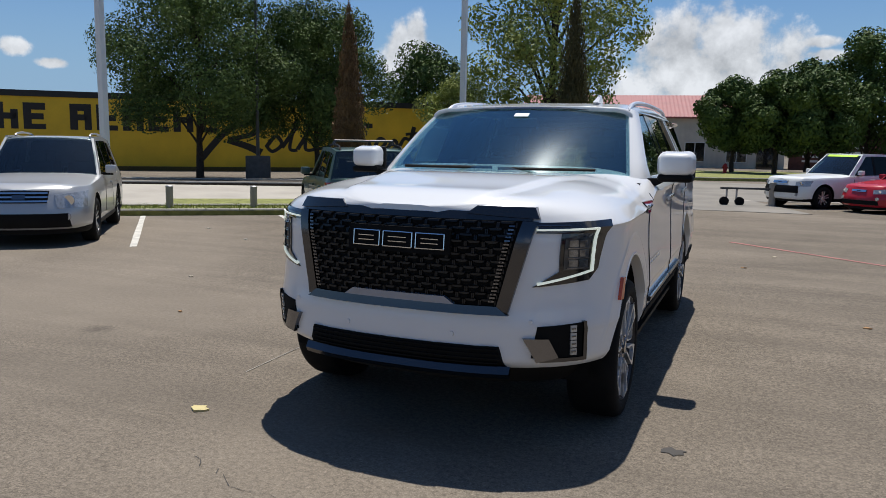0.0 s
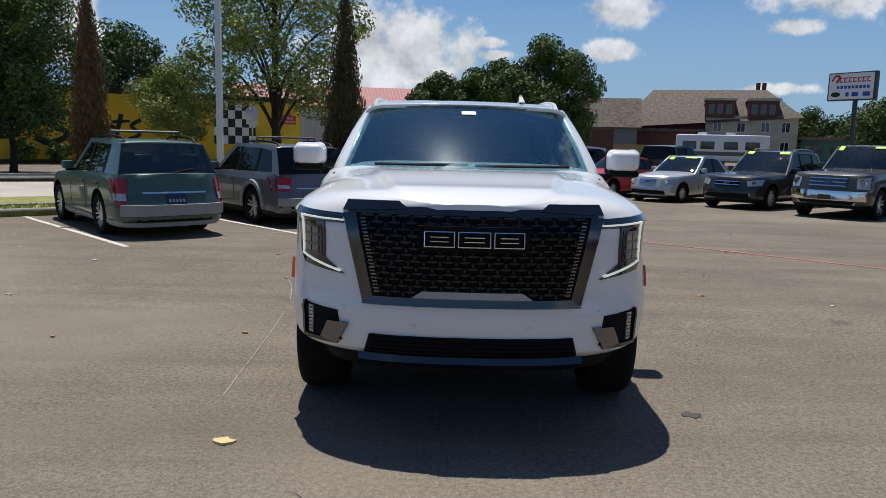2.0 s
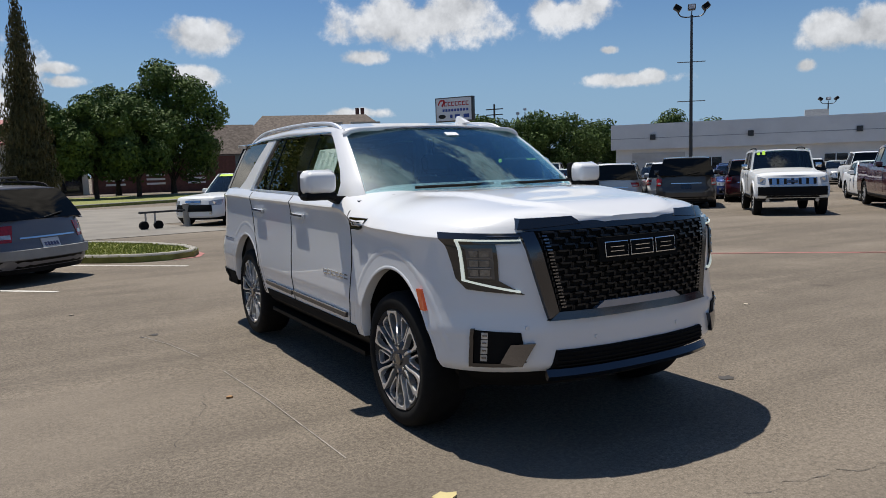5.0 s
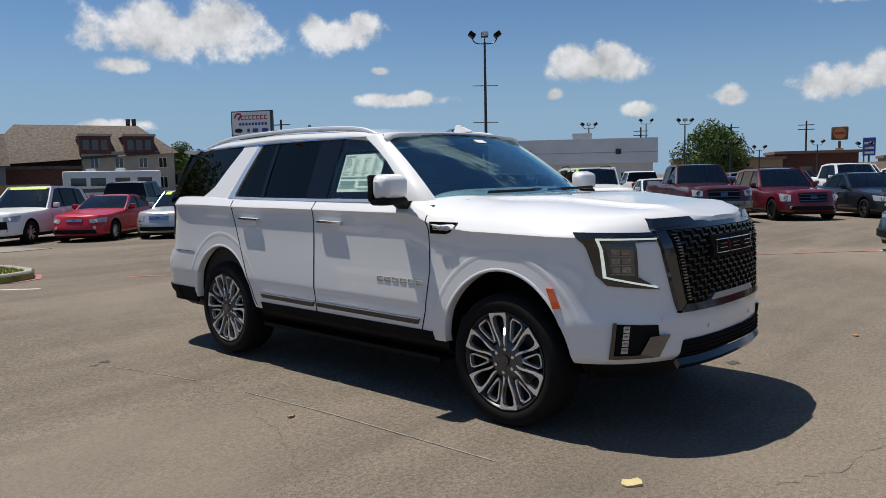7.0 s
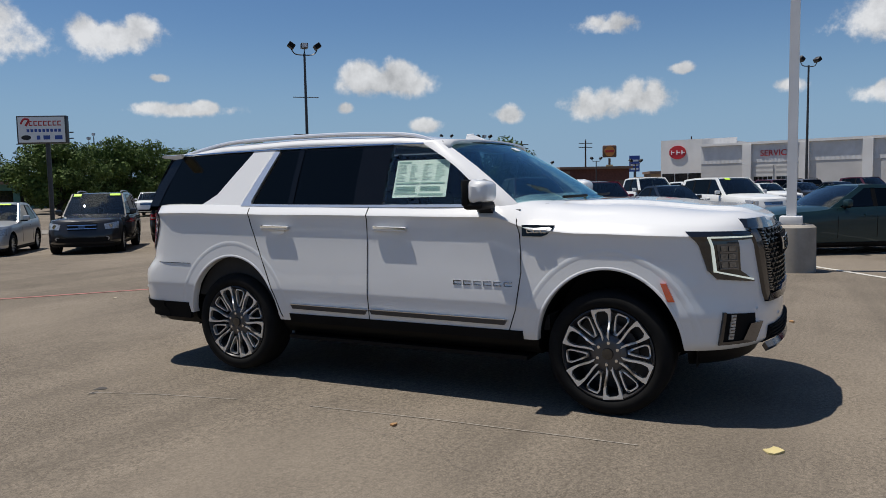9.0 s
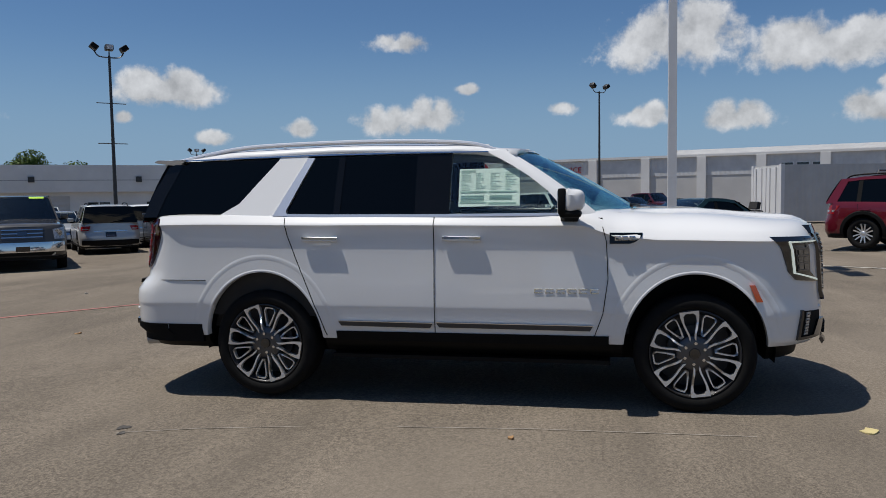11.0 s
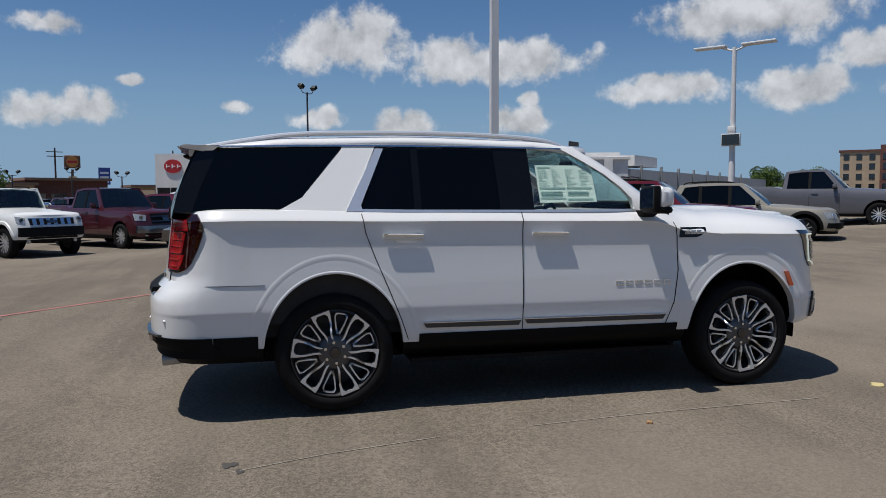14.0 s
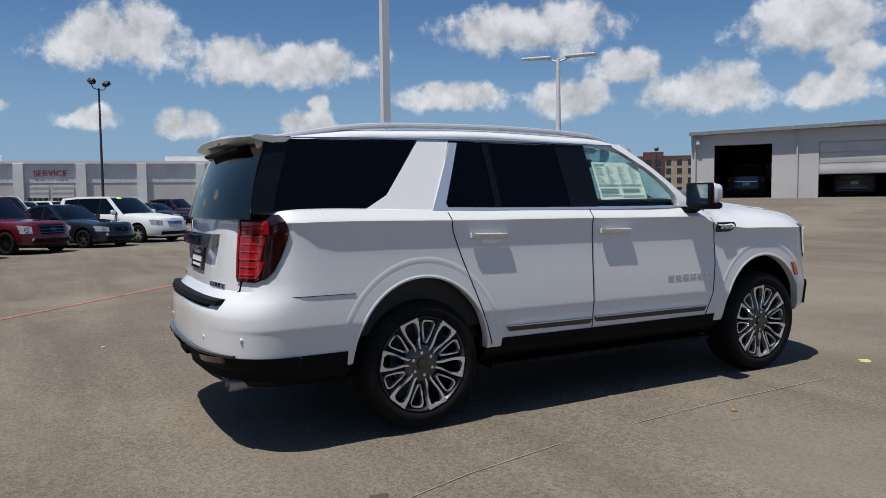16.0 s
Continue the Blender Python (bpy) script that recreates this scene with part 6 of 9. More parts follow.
        tube(bm, (sx * W * 0.33, y + 0.02, 0.45), (sx * W * 0.33, y - 0.012, 0.45), 0.055, 0.05, 14)
        part("fog_lamp", bm, CLEAR_LENS, car)
        tl = c.get("tail_lamp", (0.24, 0.2, 0.0))
        zt0 = (deck if c["kind"] in ("sedan", "pickup") else belt) - 0.05 + tl[2]
        bm = bmesh.new()
        xr = W / 2 * 0.985
        quad_patch(bm, B, [(sx * (xr - tl[0]), zt0), (sx * xr, zt0 - 0.01), (sx * xr, zt0 - tl[1]), (sx * (xr - tl[0] * 0.8), zt0 - tl[1])], 4, 3, 0.012, 0.03)
        t = part("tail_lamp", bm, RED_LENS, car)
        bm = bmesh.new()
        quad_patch(bm, B, [(sx * (xr - tl[0] * 0.8), zt0 - tl[1] * 0.55), (sx * xr, zt0 - tl[1] * 0.55), (sx * xr, zt0 - tl[1] * 0.8), (sx * (xr - tl[0] * 0.8), zt0 - tl[1] * 0.8)], 3, 1, 0.016, 0.02)
        part("reverse_light", bm, CLEAR_LENS, t)
        for y in (-half, half):
            wheel(car, sx * (W / 2 - 0.115), y, R, R * c.get("rim_k", 0.66), 0.215, c["rim"], c["rim_mat"], sx)
        if c.get("rails"):
            bm = bmesh.new()
            xr = gx(wst + 0.5, H - 0.05) * 0.86
            pipe(bm, bezier([(sx * xr, wst + 0.3, H - 0.015), (sx * xr, wst + 0.4, H + 0.02), (sx * xr, (wst + rt) / 2, H + 0.04), (sx * xr, rt - 0.25, H + 0.01), (sx * xr, rt - 0.1, H - 0.07)], 3), 0.019, 6)
            part("roof_rail", bm, c["rails"], car)
    if c.get("bars"):
        for y in (wst + 0.75, rt - 0.75):
            xr = gx(y, H - 0.05) * 0.88
            bm = bmesh.new()
            pipe(bm, [(-xr, y, H + 0.03), (-xr * 0.93, y, H + 0.11), (xr * 0.93, y, H + 0.11), (xr, y, H + 0.03)], 0.02, 6)
            part("roof_bar", bm, DARK_METAL, car)
    # grille
    gz1, gz0, gw = c.get("grille", (c["hood"] - 0.15, c["hood"] - 0.3, 0.42))
    bm = bmesh.new()
    quad_patch(bm, F, [(-gw, gz1), (gw, gz1), (gw * 0.94, gz0), (-gw * 0.94, gz0)], 8, 2, 0.008, 0.03)
    g = part("grille", bm, c.get("grille_mat", TRIM), car)
    bm = bmesh.new()
    bars = c.get("grille_bars", 3)
    if c.get("slots"):
        for k in range(c["slots"]):
            x = -gw * 0.9 + 1.8 * gw * k / (c["slots"] - 1)
            quad_patch(bm, F, [(x - 0.035, gz1 - 0.02), (x + 0.035, gz1 - 0.02), (x + 0.035, gz0 + 0.02), (x - 0.035, gz0 + 0.02)], 1, 1, 0.02, 0.02)
        part("grille_slot", bm, TRIM, g, smooth=0)
    else:
        for k in range(bars):
            z = gz1 + (gz0 - gz1) * (k + 0.5) / bars
            quad_patch(bm, F, [(-gw * 0.96, z + 0.012), (gw * 0.96, z + 0.012), (gw * 0.96, z - 0.012), (-gw * 0.96, z - 0.012)], 8, 1, 0.024, 0.02)
        part("grille_bar", bm, c.get("bar_mat", CHROME), g, smooth=0)
    bm = bmesh.new()
    quad_patch(bm, F, [(-gw * 0.22, gz1 - (gz1 - gz0) * 0.32), (gw * 0.22, gz1 - (gz1 - gz0) * 0.32), (gw * 0.22, gz1 - (gz1 - gz0) * 0.68), (-gw * 0.22, gz1 - (gz1 - gz0) * 0.68)], 2, 1, 0.034, 0.02)
    part("front_badge", bm, DARK_CHROME, g)
    bz1, bz0 = c.get("intake", (c["zb"] + 0.18, c["zb"] + 0.06))
    bm = bmesh.new()
    quad_patch(bm, F, [(-W * 0.34, bz1), (W * 0.34, bz1), (W * 0.36, bz0), (-W * 0.36, bz0)], 14, 3, 0.024, 0.04)
    part("lower_intake", bm, TRIM, car)
    if c.get("bumper"):
        z1, z0, mt = c["bumper"]
        for nm, srf in (("front_bumper", F), ("rear_bumper", B)):
            bm = bmesh.new()
            quad_patch(bm, srf, [(-W * 0.46, z1), (W * 0.46, z1), (W * 0.46, z0), (-W * 0.46, z0)], 10, 2, 0.07, 0.09)
            part(nm, bm, mt, car)
    if c.get("front_plate"):
        bm = bmesh.new()
        quad_patch(bm, F, [(-0.15, bz1 + 0.02), (0.15, bz1 + 0.02), (0.15, bz1 - 0.1), (-0.15, bz1 - 0.1)], 2, 1, 0.085, 0.015)
        part("number_plate", bm, GLOSS_BLACK, car)
    pz = c.get("plate_z", (belt if c["kind"] != "sedan" else deck) - 0.28)
    bm = bmesh.new()
    quad_patch(bm, B, [(-0.16, pz), (0.16, pz), (0.16, pz - 0.155), (-0.16, pz - 0.155)], 1, 1, 0.018, 0.012)
    pl = part("number_plate", bm, c.get("plate_mat", PLATE), car, "number plate with plain bars")
    bm = bmesh.new()
    for k in range(5):
        quad_patch(bm, B, [(-0.13 + 0.054 * k, pz - 0.045), (-0.13 + 0.054 * k + 0.038, pz - 0.045), (-0.13 + 0.054 * k + 0.038, pz - 0.115), (-0.13 + 0.054 * k, pz - 0.115)], 1, 1, 0.021, 0.008)
    part("plate_print", bm, PLATE_INK, pl, smooth=0)
    bm = bmesh.new()
    quad_patch(bm, B, [(-0.5, pz + 0.045), (0.5, pz + 0.045), (0.5, pz + 0.02), (-0.5, pz + 0.02)], 6, 1, 0.025, 0.03)
    part("tailgate_trim", bm, c.get("tail_trim", CHROME), car)
    if c["kind"] != "sedan" and c["kind"] != "pickup":
        bm = bmesh.new()
        x0 = bw(0.3, 0.05)[0]
        pipe(bm, [bw(0.5, 0.03)[0] + Vector((0, 0.02, 0.0)), bw(0.25, 0.16)[0] + Vector((0, 0.02, 0.01))], 0.012, 6)
        part("rear_wiper", bm, TRIM, car)
    # rear bumper, seats
    bm = bmesh.new()
    quad_patch(bm, B, [(-W * 0.45, c["zb"] + 0.13), (W * 0.45, c["zb"] + 0.13), (W * 0.44, c["zb"] + 0.01), (-W * 0.44, c["zb"] + 0.01)], 8, 1, 0.01, 0.03)
    part("rear_valance", bm, TRIM, car)
    rows_y = [cowl + 1.25] + ([cowl + 2.1] if c["kind"] != "pickup" or rear - cowl > 2.2 else [])
    for y in rows_y:
        for x in (-W * 0.2, W * 0.2):
            bm = bmesh.new()
            seat(bm, x, y, belt - 0.5, 0.56)
            part("seat", bm, c.get("seat_mat", SEAT_DARK), car)
    part("dashboard", boxm(-W / 2 + 0.15, W / 2 - 0.15, cowl + 0.2, cowl + 0.55, belt - 0.25, belt - 0.015, 0.03), c.get("seat_mat", SEAT_DARK), car)
    for (s0, s1, t0, t1) in c.get("stickers", ()):
        bm = bmesh.new()
        grid_plate(bm, lambda s, t: (ws(s0 + (s1 - s0) * s, t0 + (t1 - t0) * t)[0] + Vector((0, -0.012, 0.012)), Vector((0, -0.6, 0.8))), 2, 1, 0.004)
        part("price_sticker", bm, NEON, car, "neon yellow-green windscreen sticker", smooth=0)
    return car


SUV_C = dict(L=4.7, W=1.86, H=1.66, wb=2.7, fo=0.9, ro=1.0, belt=1.04, hood=1.0, cowl=-0.55, ws_top=0.22, roof_end=1.95, rear=2.3, posts=(0.62, 1.5), tyre=0.35, zb=0.3)
WAGON_C = dict(W=1.77, H=1.58, wb=2.67, fo=0.93, ro=1.12, belt=0.98, hood=0.92, cowl=-0.62, ws_top=0.18, roof_end=1.95, rear=2.35, posts=(0.55, 1.35), tyre=0.335, zb=0.27, slope=0.14)
SEDAN_C = dict(kind="sedan", W=1.76, H=1.45, wb=2.65, fo=0.9, ro=1.0, belt=0.94, deck=1.0, hood=0.86, cowl=-0.6, ws_top=0.22, roof_end=1.05, rear=1.75, posts=(0.5,), tyre=0.31, zb=0.22, roof_drop=0.05, c_width=0.14, tail_lamp=(0.3, 0.15, -0.02))
HATCH_C = dict(kind="hatch", W=1.7, H=1.47, wb=2.5, fo=0.8, ro=0.75, belt=0.93, hood=0.88, cowl=-0.62, ws_top=0.2, roof_end=1.25, rear=1.85, posts=(0.72,), tyre=0.3, zb=0.22, c_width=0.2)
PICKUP_C = dict(kind="pickup", W=1.98, H=1.9, wb=3.66, fo=0.95, ro=1.2, belt=1.24, deck=1.32, hood=1.2, cowl=-0.95, ws_top=-0.3, roof_end=1.0, rear=1.18, posts=(0.25,), tyre=0.39, zb=0.38, c_width=0.1, nose=(0.55, 3.4), tail=(0.2, 5.0), slope=0.02, lamp=(0.3, 0.26), tail_lamp=(0.13, 0.36, 0.0), plate_z=0.75)
VAN_C = dict(kind="van", W=1.98, H=1.74, wb=3.06, fo=0.98, ro=1.05, belt=1.06, hood=0.98, cowl=-0.95, ws_top=-0.05, roof_end=2.25, rear=2.5, posts=(0.35, 1.4), tyre=0.34, zb=0.24)


def mix(base, **kw):
    d = dict(base)
    d.update(kw)
    return d


P_SILVER = paint("silver_paint", (0.5, 0.5, 0.49), 0.5, 0.33)
P_GREEN = paint("dark_green_paint", (0.055, 0.1, 0.086), 0.2)
P_GREY = paint("steel_grey_paint", (0.135, 0.135, 0.15), 0.3)
P_WHITE = paint("white_paint", (0.72, 0.73, 0.72))
P_RED = paint("bright_red_paint", (0.42, 0.014, 0.028))
P_BLACK = paint("black_paint", (0.017, 0.017, 0.018), coat=1.0)
P_CHARCOAL = paint("charcoal_paint", (0.05, 0.048, 0.046), 0.3, coat=1.0)
P_MAROON = paint("maroon_paint", (0.055, 0.006, 0.011), coat=1.0)
P_DEEP_RED = paint("deep_red_paint", (0.12, 0.004, 0.013), 0.2, coat=1.0)
P_NAVY = paint("navy_paint", (0.01, 0.012, 0.018), 0.2, coat=1.0)
P_TEAL = paint("dark_teal_paint", (0.012, 0.035, 0.04), 0.2)
P_TAN = paint("champagne_paint", (0.36, 0.33, 0.27), 0.4)
P_BLUE = paint("blue_paint", (0.03, 0.06, 0.19), 0.3)
P_CLAD = plain("grey_cladding", (0.27, 0.27, 0.26), 0.6, vary=0.1)


def at(x, y, rz):
    return pose(x, y, ground_z(x, y), 0, 0, rz)


def row_at(fx, fy, wb, rz=-48):
    """A vehicle of the sales row, from its front axle."""
    return at(fx + 0.672 * wb / 2, fy + 0.74 * wb / 2, rz)


make_car("silver_wagon", "silver estate car backed into its bay, black roof rails", mix(WAGON_C, W=1.82, H=1.62, rails=GALV, rim="five", grille=(0.82, 0.65, 0.38), bar_mat=CHROME, lamp=(0.4, 0.22), intake=(0.5, 0.3), clad=TRIM), P_SILVER, at(-9.4, 4.8, 40))
make_car("green_wagon", "dark green estate with grey bumpers and black roof rails", mix(WAGON_C, W=1.74, H=1.55, wb=2.53, roof_end=1.85, rear=2.15, rails=TRIM, clad=P_CLAD, bumper=(0.55, 0.38, P_CLAD), rim="seven", glass_back=LIGHT_TINT, plate_mat=GLOSS_BLACK, bars=True, tail_lamp=(0.17, 0.42, 0.02), tail_trim=CHROME, seat_mat=SEAT_GREY), P_GREEN, at(-5.85, 8.85, 220))
make_car("grey_wagon", "grey-blue estate car with black roof rails", mix(WAGON_C, H=1.53, tyre=0.345, rails=TRIM, bars=True, rim="five", clad=TRIM, arch=P_CLAD, bumper=(0.56, 0.42, P_CLAD), tail_lamp=(0.32, 0.25, 0.0)), P_GREY, at(-3.98, 11.1, 220))
make_car("white_crossover", "white crossover with a sheet in its side window", mix(SUV_C, H=1.72, W=1.92, wb=2.87, rear=2.5, roof_end=2.1, ro=1.05, rim="five", intake=(0.72, 0.5), grille=(0.86, 0.78, 0.3), stickers=((0.1, 0.9, 0.86, 0.97),)), P_WHITE, row_at(2.9, 21.9, 2.87))
make_car("red_coupe", "bright red two-door coupe", mix(SEDAN_C, W=1.73, H=1.39, wb=2.57, roof_end=0.95, rear=1.85, deck=0.97, posts=(0.62,), rim="seven", grille=(0.7, 0.64, 0.25), lamp=(0.38, 0.13)), P_RED, row_at(4.95, 20.7, 2.57))
make_car("silver_hatchback", "silver three-door hatchback with a neon windscreen sticker", mix(HATCH_C, rim="seven", grille=(0.73, 0.62, 0.3), stickers=((0.55, 0.85, 0.88, 0.97), (0.1, 0.25, 0.75, 0.95))), P_SILVER, row_at(6.85, 19.4, 2.5))
make_car("black_crossover", "black SUV with chrome grille bars and neon sticker", mix(SUV_C, H=1.70, W=1.9, wb=2.85, rear=2.4, roof_end=2.05, rails=GALV, rim="seven", grille=(0.86, 0.68, 0.38), grille_bars=2, stickers=((0.75, 0.95, 0.86, 0.97), (0.05, 0.2, 0.84, 0.97))), P_BLACK, row_at(8.6, 17.2, 2.85))
make_car("grey_pickup", "dark grey crew pickup with chrome grille and bumper", mix(PICKUP_C, grille=(1.09, 0.82, 0.46), grille_bars=3, grille_mat=GREY_RIM, bumper=(0.74, 0.5, CHROME), lamp=(0.26, 0.28), rim="five", front_plate=True, intake=(0.62, 0.42), stickers=((0.66, 0.9, 0.88, 0.97), (0.05, 0.14, 0.76, 0.97))), P_CHARCOAL, row_at(10.25, 14.7, 3.66))
make_car("white_boxy_suv", "white boxy off-road SUV with slotted chrome grille", mix(SUV_C, H=1.87, W=1.9, wb=2.84, fo=0.72, ro=0.9, belt=1.28, hood=1.22, cowl=-0.35, ws_top=-0.02, roof_end=2.0, rear=2.12, posts=(0.55, 1.25), lean=0.11, nose=(0.35, 3.8), tail=(0.25, 4.5), tyre=0.41, zb=0.5, rim="seven", rails=TRIM, grille=(1.06, 0.87, 0.62), grille_mat=CHROME, slots=7, lamp=(0.2, 0.17), bumper=(0.82, 0.58, TRIM), slope=0.03, arch=P_WHITE, intake=(0.57, 0.52), handle_mat=CHROME, mirror_mat=CHROME, stickers=((0.06, 0.115, 0.72, 0.95), (0.15, 0.205, 0.72, 0.95))), P_WHITE, row_at(16.2, 9.6, 2.84, -46))
make_car("maroon_pickup", "maroon pickup with blacked-out grille", mix(PICKUP_C, grille=(1.08, 0.78, 0.5), grille_bars=2, bar_mat=DARK_CHROME, bumper=(0.72, 0.5, DARK_CHROME), rim="six", lamp=(0.3, 0.2)), P_MAROON, row_at(19.2, 7.2, 3.66))
make_car("red_crossover", "deep red SUV with dark grille and black wheels", mix(SUV_C, H=1.69, W=1.92, wb=2.86, rear=2.4, roof_end=2.05, rim="six", rim_mat=BLACK_RIM, grille=(0.9, 0.62, 0.45), bar_mat=DARK_CHROME, lamp=(0.26, 0.24)), P_DEEP_RED, row_at(21.1, 5.2, 2.86))
make_car("dark_sedan", "dark blue-black sports saloon with bonnet scoop", mix(SEDAN_C, W=1.8, H=1.47, rim="five", rim_mat=GREY_RIM, grille=(0.68, 0.56, 0.3), bar_mat=TRIM), P_NAVY, row_at(23.1, 3.1, 2.65))
make_car("white_minivan", "pearl white minivan with neon windscreen sticker", mix(VAN_C, rim="five", grille=(0.8, 0.68, 0.4), stickers=((0.2, 0.35, 0.86, 0.97),)), P_WHITE, row_at(25.2, 1.1, 3.06))
make_car("teal_sedan", "dark teal compact saloon beside the lamp base", mix(SEDAN_C, W=1.7, H=1.4, wb=2.62, rim="ten", grille=(0.68, 0.63, 0.3), lamp=(0.36, 0.13)), P_TEAL, at(12.0, -1.2, 212))
make_car("red_sport_suv", "metallic red SUV with roof bars and patterned wheels", mix(SUV_C, H=1.66, wb=2.75, rear=2.3, roof_end=1.95, rails=TRIM, bars=True, rim="six", arch=TRIM, roof_mat=P_DEEP_RED, grille=(0.82, 0.66, 0.42), bar_mat=TRIM, lamp=(0.3, 0.2)), P_DEEP_RED, at(12.15, -6.86, -38))
make_car("champagne_wagon", "champagne estate with dark cladding and bright wheels", mix(WAGON_C, W=1.86, H=1.62, wb=2.74, rails=TRIM, arch=TRIM, rim="ten", bumper=(0.5, 0.36, TRIM)), P_TAN, at(13.3, -10.1, -38))
make_car("slate_pickup", "slate grey pickup with bright wheels", mix(PICKUP_C, rim="six", grille=(1.08, 0.82, 0.46), bumper=(0.72, 0.5, CHROME), posts=(0.25,)), P_GREY, at(16.6, -15.1, -45))
make_car("white_crossover", "white compact SUV seen from behind, dark rear bumper", mix(SUV_C, W=1.88, rails=TRIM, rim="five", bumper=(0.5, 0.34, TRIM), tail_lamp=(0.34, 0.15, -0.03), plate_mat=GLOSS_BLACK), P_SILVER, at(17.35, 17.8, 132))
make_car("black_suv", "black SUV seen from behind with slim red lamps", mix(SUV_C, W=2.0, H=1.8, wb=2.86, belt=1.14, hood=1.08, rear=2.5, roof_end=2.15, rim="five", tail_lamp=(0.2, 0.26, -0.03), plate_mat=GLOSS_BLACK, tyre=0.37), P_CHARCOAL, at(18.8, 15.8, 132))
make_car("black_pickup", "black pickup parked behind the sales row", mix(PICKUP_C), P_BLACK, at(9.5, 27.5, 132))
make_car("dark_suv", "dark SUV behind the pickup", mix(SUV_C, H=1.75), P_BLACK, at(14.2, 19.6, 132))
FLEET = [make_car("parked_car", "white parked SUV in the far rows", mix(SUV_C), P_WHITE, at(21, 18.6, 132)),
         make_car("parked_car", "dark red parked SUV in the far rows", mix(SUV_C, H=1.68), P_MAROON, at(23.2, 16.6, 132)),
         make_car("parked_car", "silver parked saloon in the far rows", mix(SEDAN_C), P_SILVER, at(20.3, 22, -48)),
         make_car("parked_car", "white parked saloon in the far rows", mix(SEDAN_C), P_WHITE, at(24.9, 12.2, -48)),
         make_car("parked_car", "black parked saloon in the far rows", mix(SEDAN_C), P_BLACK, at(26.9, 10.2, -48)),
         make_car("parked_car", "grey parked SUV in the far rows", mix(SUV_C, rails=TRIM), P_GREY, at(28.9, 8.2, -48)),
         make_car("parked_car", "white parked pickup in the far rows", mix(PICKUP_C), P_WHITE, at(31.3, 6.6, -48)),
         make_car("parked_car", "blue parked hatchback in the far rows", mix(HATCH_C), P_BLUE, at(25, 18.8, -48))]


def far_rows():
    rnd = random.Random(11)
    u, v = Vector((0.74, -0.672)), Vector((0.672, 0.74))
    o = Vector((16.3, 9.6))
    for d, s0, s1, rz in ((12.5, 8, 34, -48), (19, 2, 34, 132), (29, -8, 36, -48), (42, -10, 30, -48)):
        s = s0
        while s < s1:
            p = o + u * s + v * d
            if rnd.random() < 0.9:
                c = rnd.choice(FLEET)
                copy_thing(c, at(p.x + rnd.uniform(-0.2, 0.2), p.y + rnd.uniform(-0.2, 0.2), rz + rnd.uniform(-2, 2)))
            s += 2.85


far_rows()


# ---- car park markings, kerbs, planting ----
KO, KA, KB = Vector((-10.6, 7.7)), Vector((0.755, 0.656)), Vector((-0.656, 0.755))


def K(s, q):
    """Along the kerb of the parking bays, and away behind it."""
    return KO + KA * s + KB * q


def drape(poly, lift, cells=0.0):
    """A thin sheet over the ground."""
    bm = bmesh.new()
    slab(bm, [(p[0], p[1], ground_z(p[0], p[1]) + lift) for p in poly], [(p[0], p[1], ground_z(p[0], p[1]) - 0.05) for p in poly])
    return bm


def line(name, pts, width, material, lift=0.006):
    bm = bmesh.new()
    pts = [Vector(p) for p in pts]
    run = []
    for a, b in zip(pts, pts[1:]):
        n = max(1, int((b - a).length / 1.5))
        run += [a + (b - a) * k / n for k in range(n)]
    run.append(pts[-1])
    rows = []
    rnd = random.Random(len(name) + int(10 * pts[0].x))
    for i, p in enumerate(run):
        d = (run[min(i + 1, len(run) - 1)] - run[max(i - 1, 0)]).normalized()
        nrm = Vector((-d.y, d.x)) * width / 2 * rnd.uniform(0.85, 1.1)
        z = ground_z(p.x, p.y) + lift
        rows.append((bm.verts.new((p.x + nrm.x, p.y + nrm.y, z)), bm.verts.new((p.x - nrm.x, p.y - nrm.y, z))))
    for a, b in zip(rows, rows[1:]):
        bm.faces.new((a[0], a[1], b[1], b[0]))
    return tagged(part(name, bm, material, None, "worn painted line on the asphalt", 0), category="marking", kind="structure")


for s in (-2.6, 0.25, 3.1, 6.0, 8.8):
    line("bay_line", [K(s, -0.1), K(s + 0.2, -5.3)], 0.1, LINE_WHITE)
line("fire_lane_line", [(1.2, 9.9), (3.5, 7.77), (5.8, 5.65), (8.5, 3.15), (13, -1.0)], 0.09, RED_PAINT)
for dx, dy in ((0, 0), (1.75, -2.25), (3.5, -4.5)):
    line("bay_line", [(6.4 + dx, -2.6 + dy), (11.2 + dx, 3.2 + dy - 5.6 + 3.2)], 0.11, LINE_WHITE)
SCUFF = plain("scuff_mark", (0.25, 0.228, 0.194), 0.85, vary=0.4, scale=12)
line("scuff_line", [(-1.45, -0.3), (-1.5, 1.0), (-1.56, 1.9)], 0.009, SCUFF, 0.004)
line("scuff_line", [(-1.62, 2.5), (-1.75, 3.2), (-1.9, 3.7)], 0.008, SCUFF, 0.004)


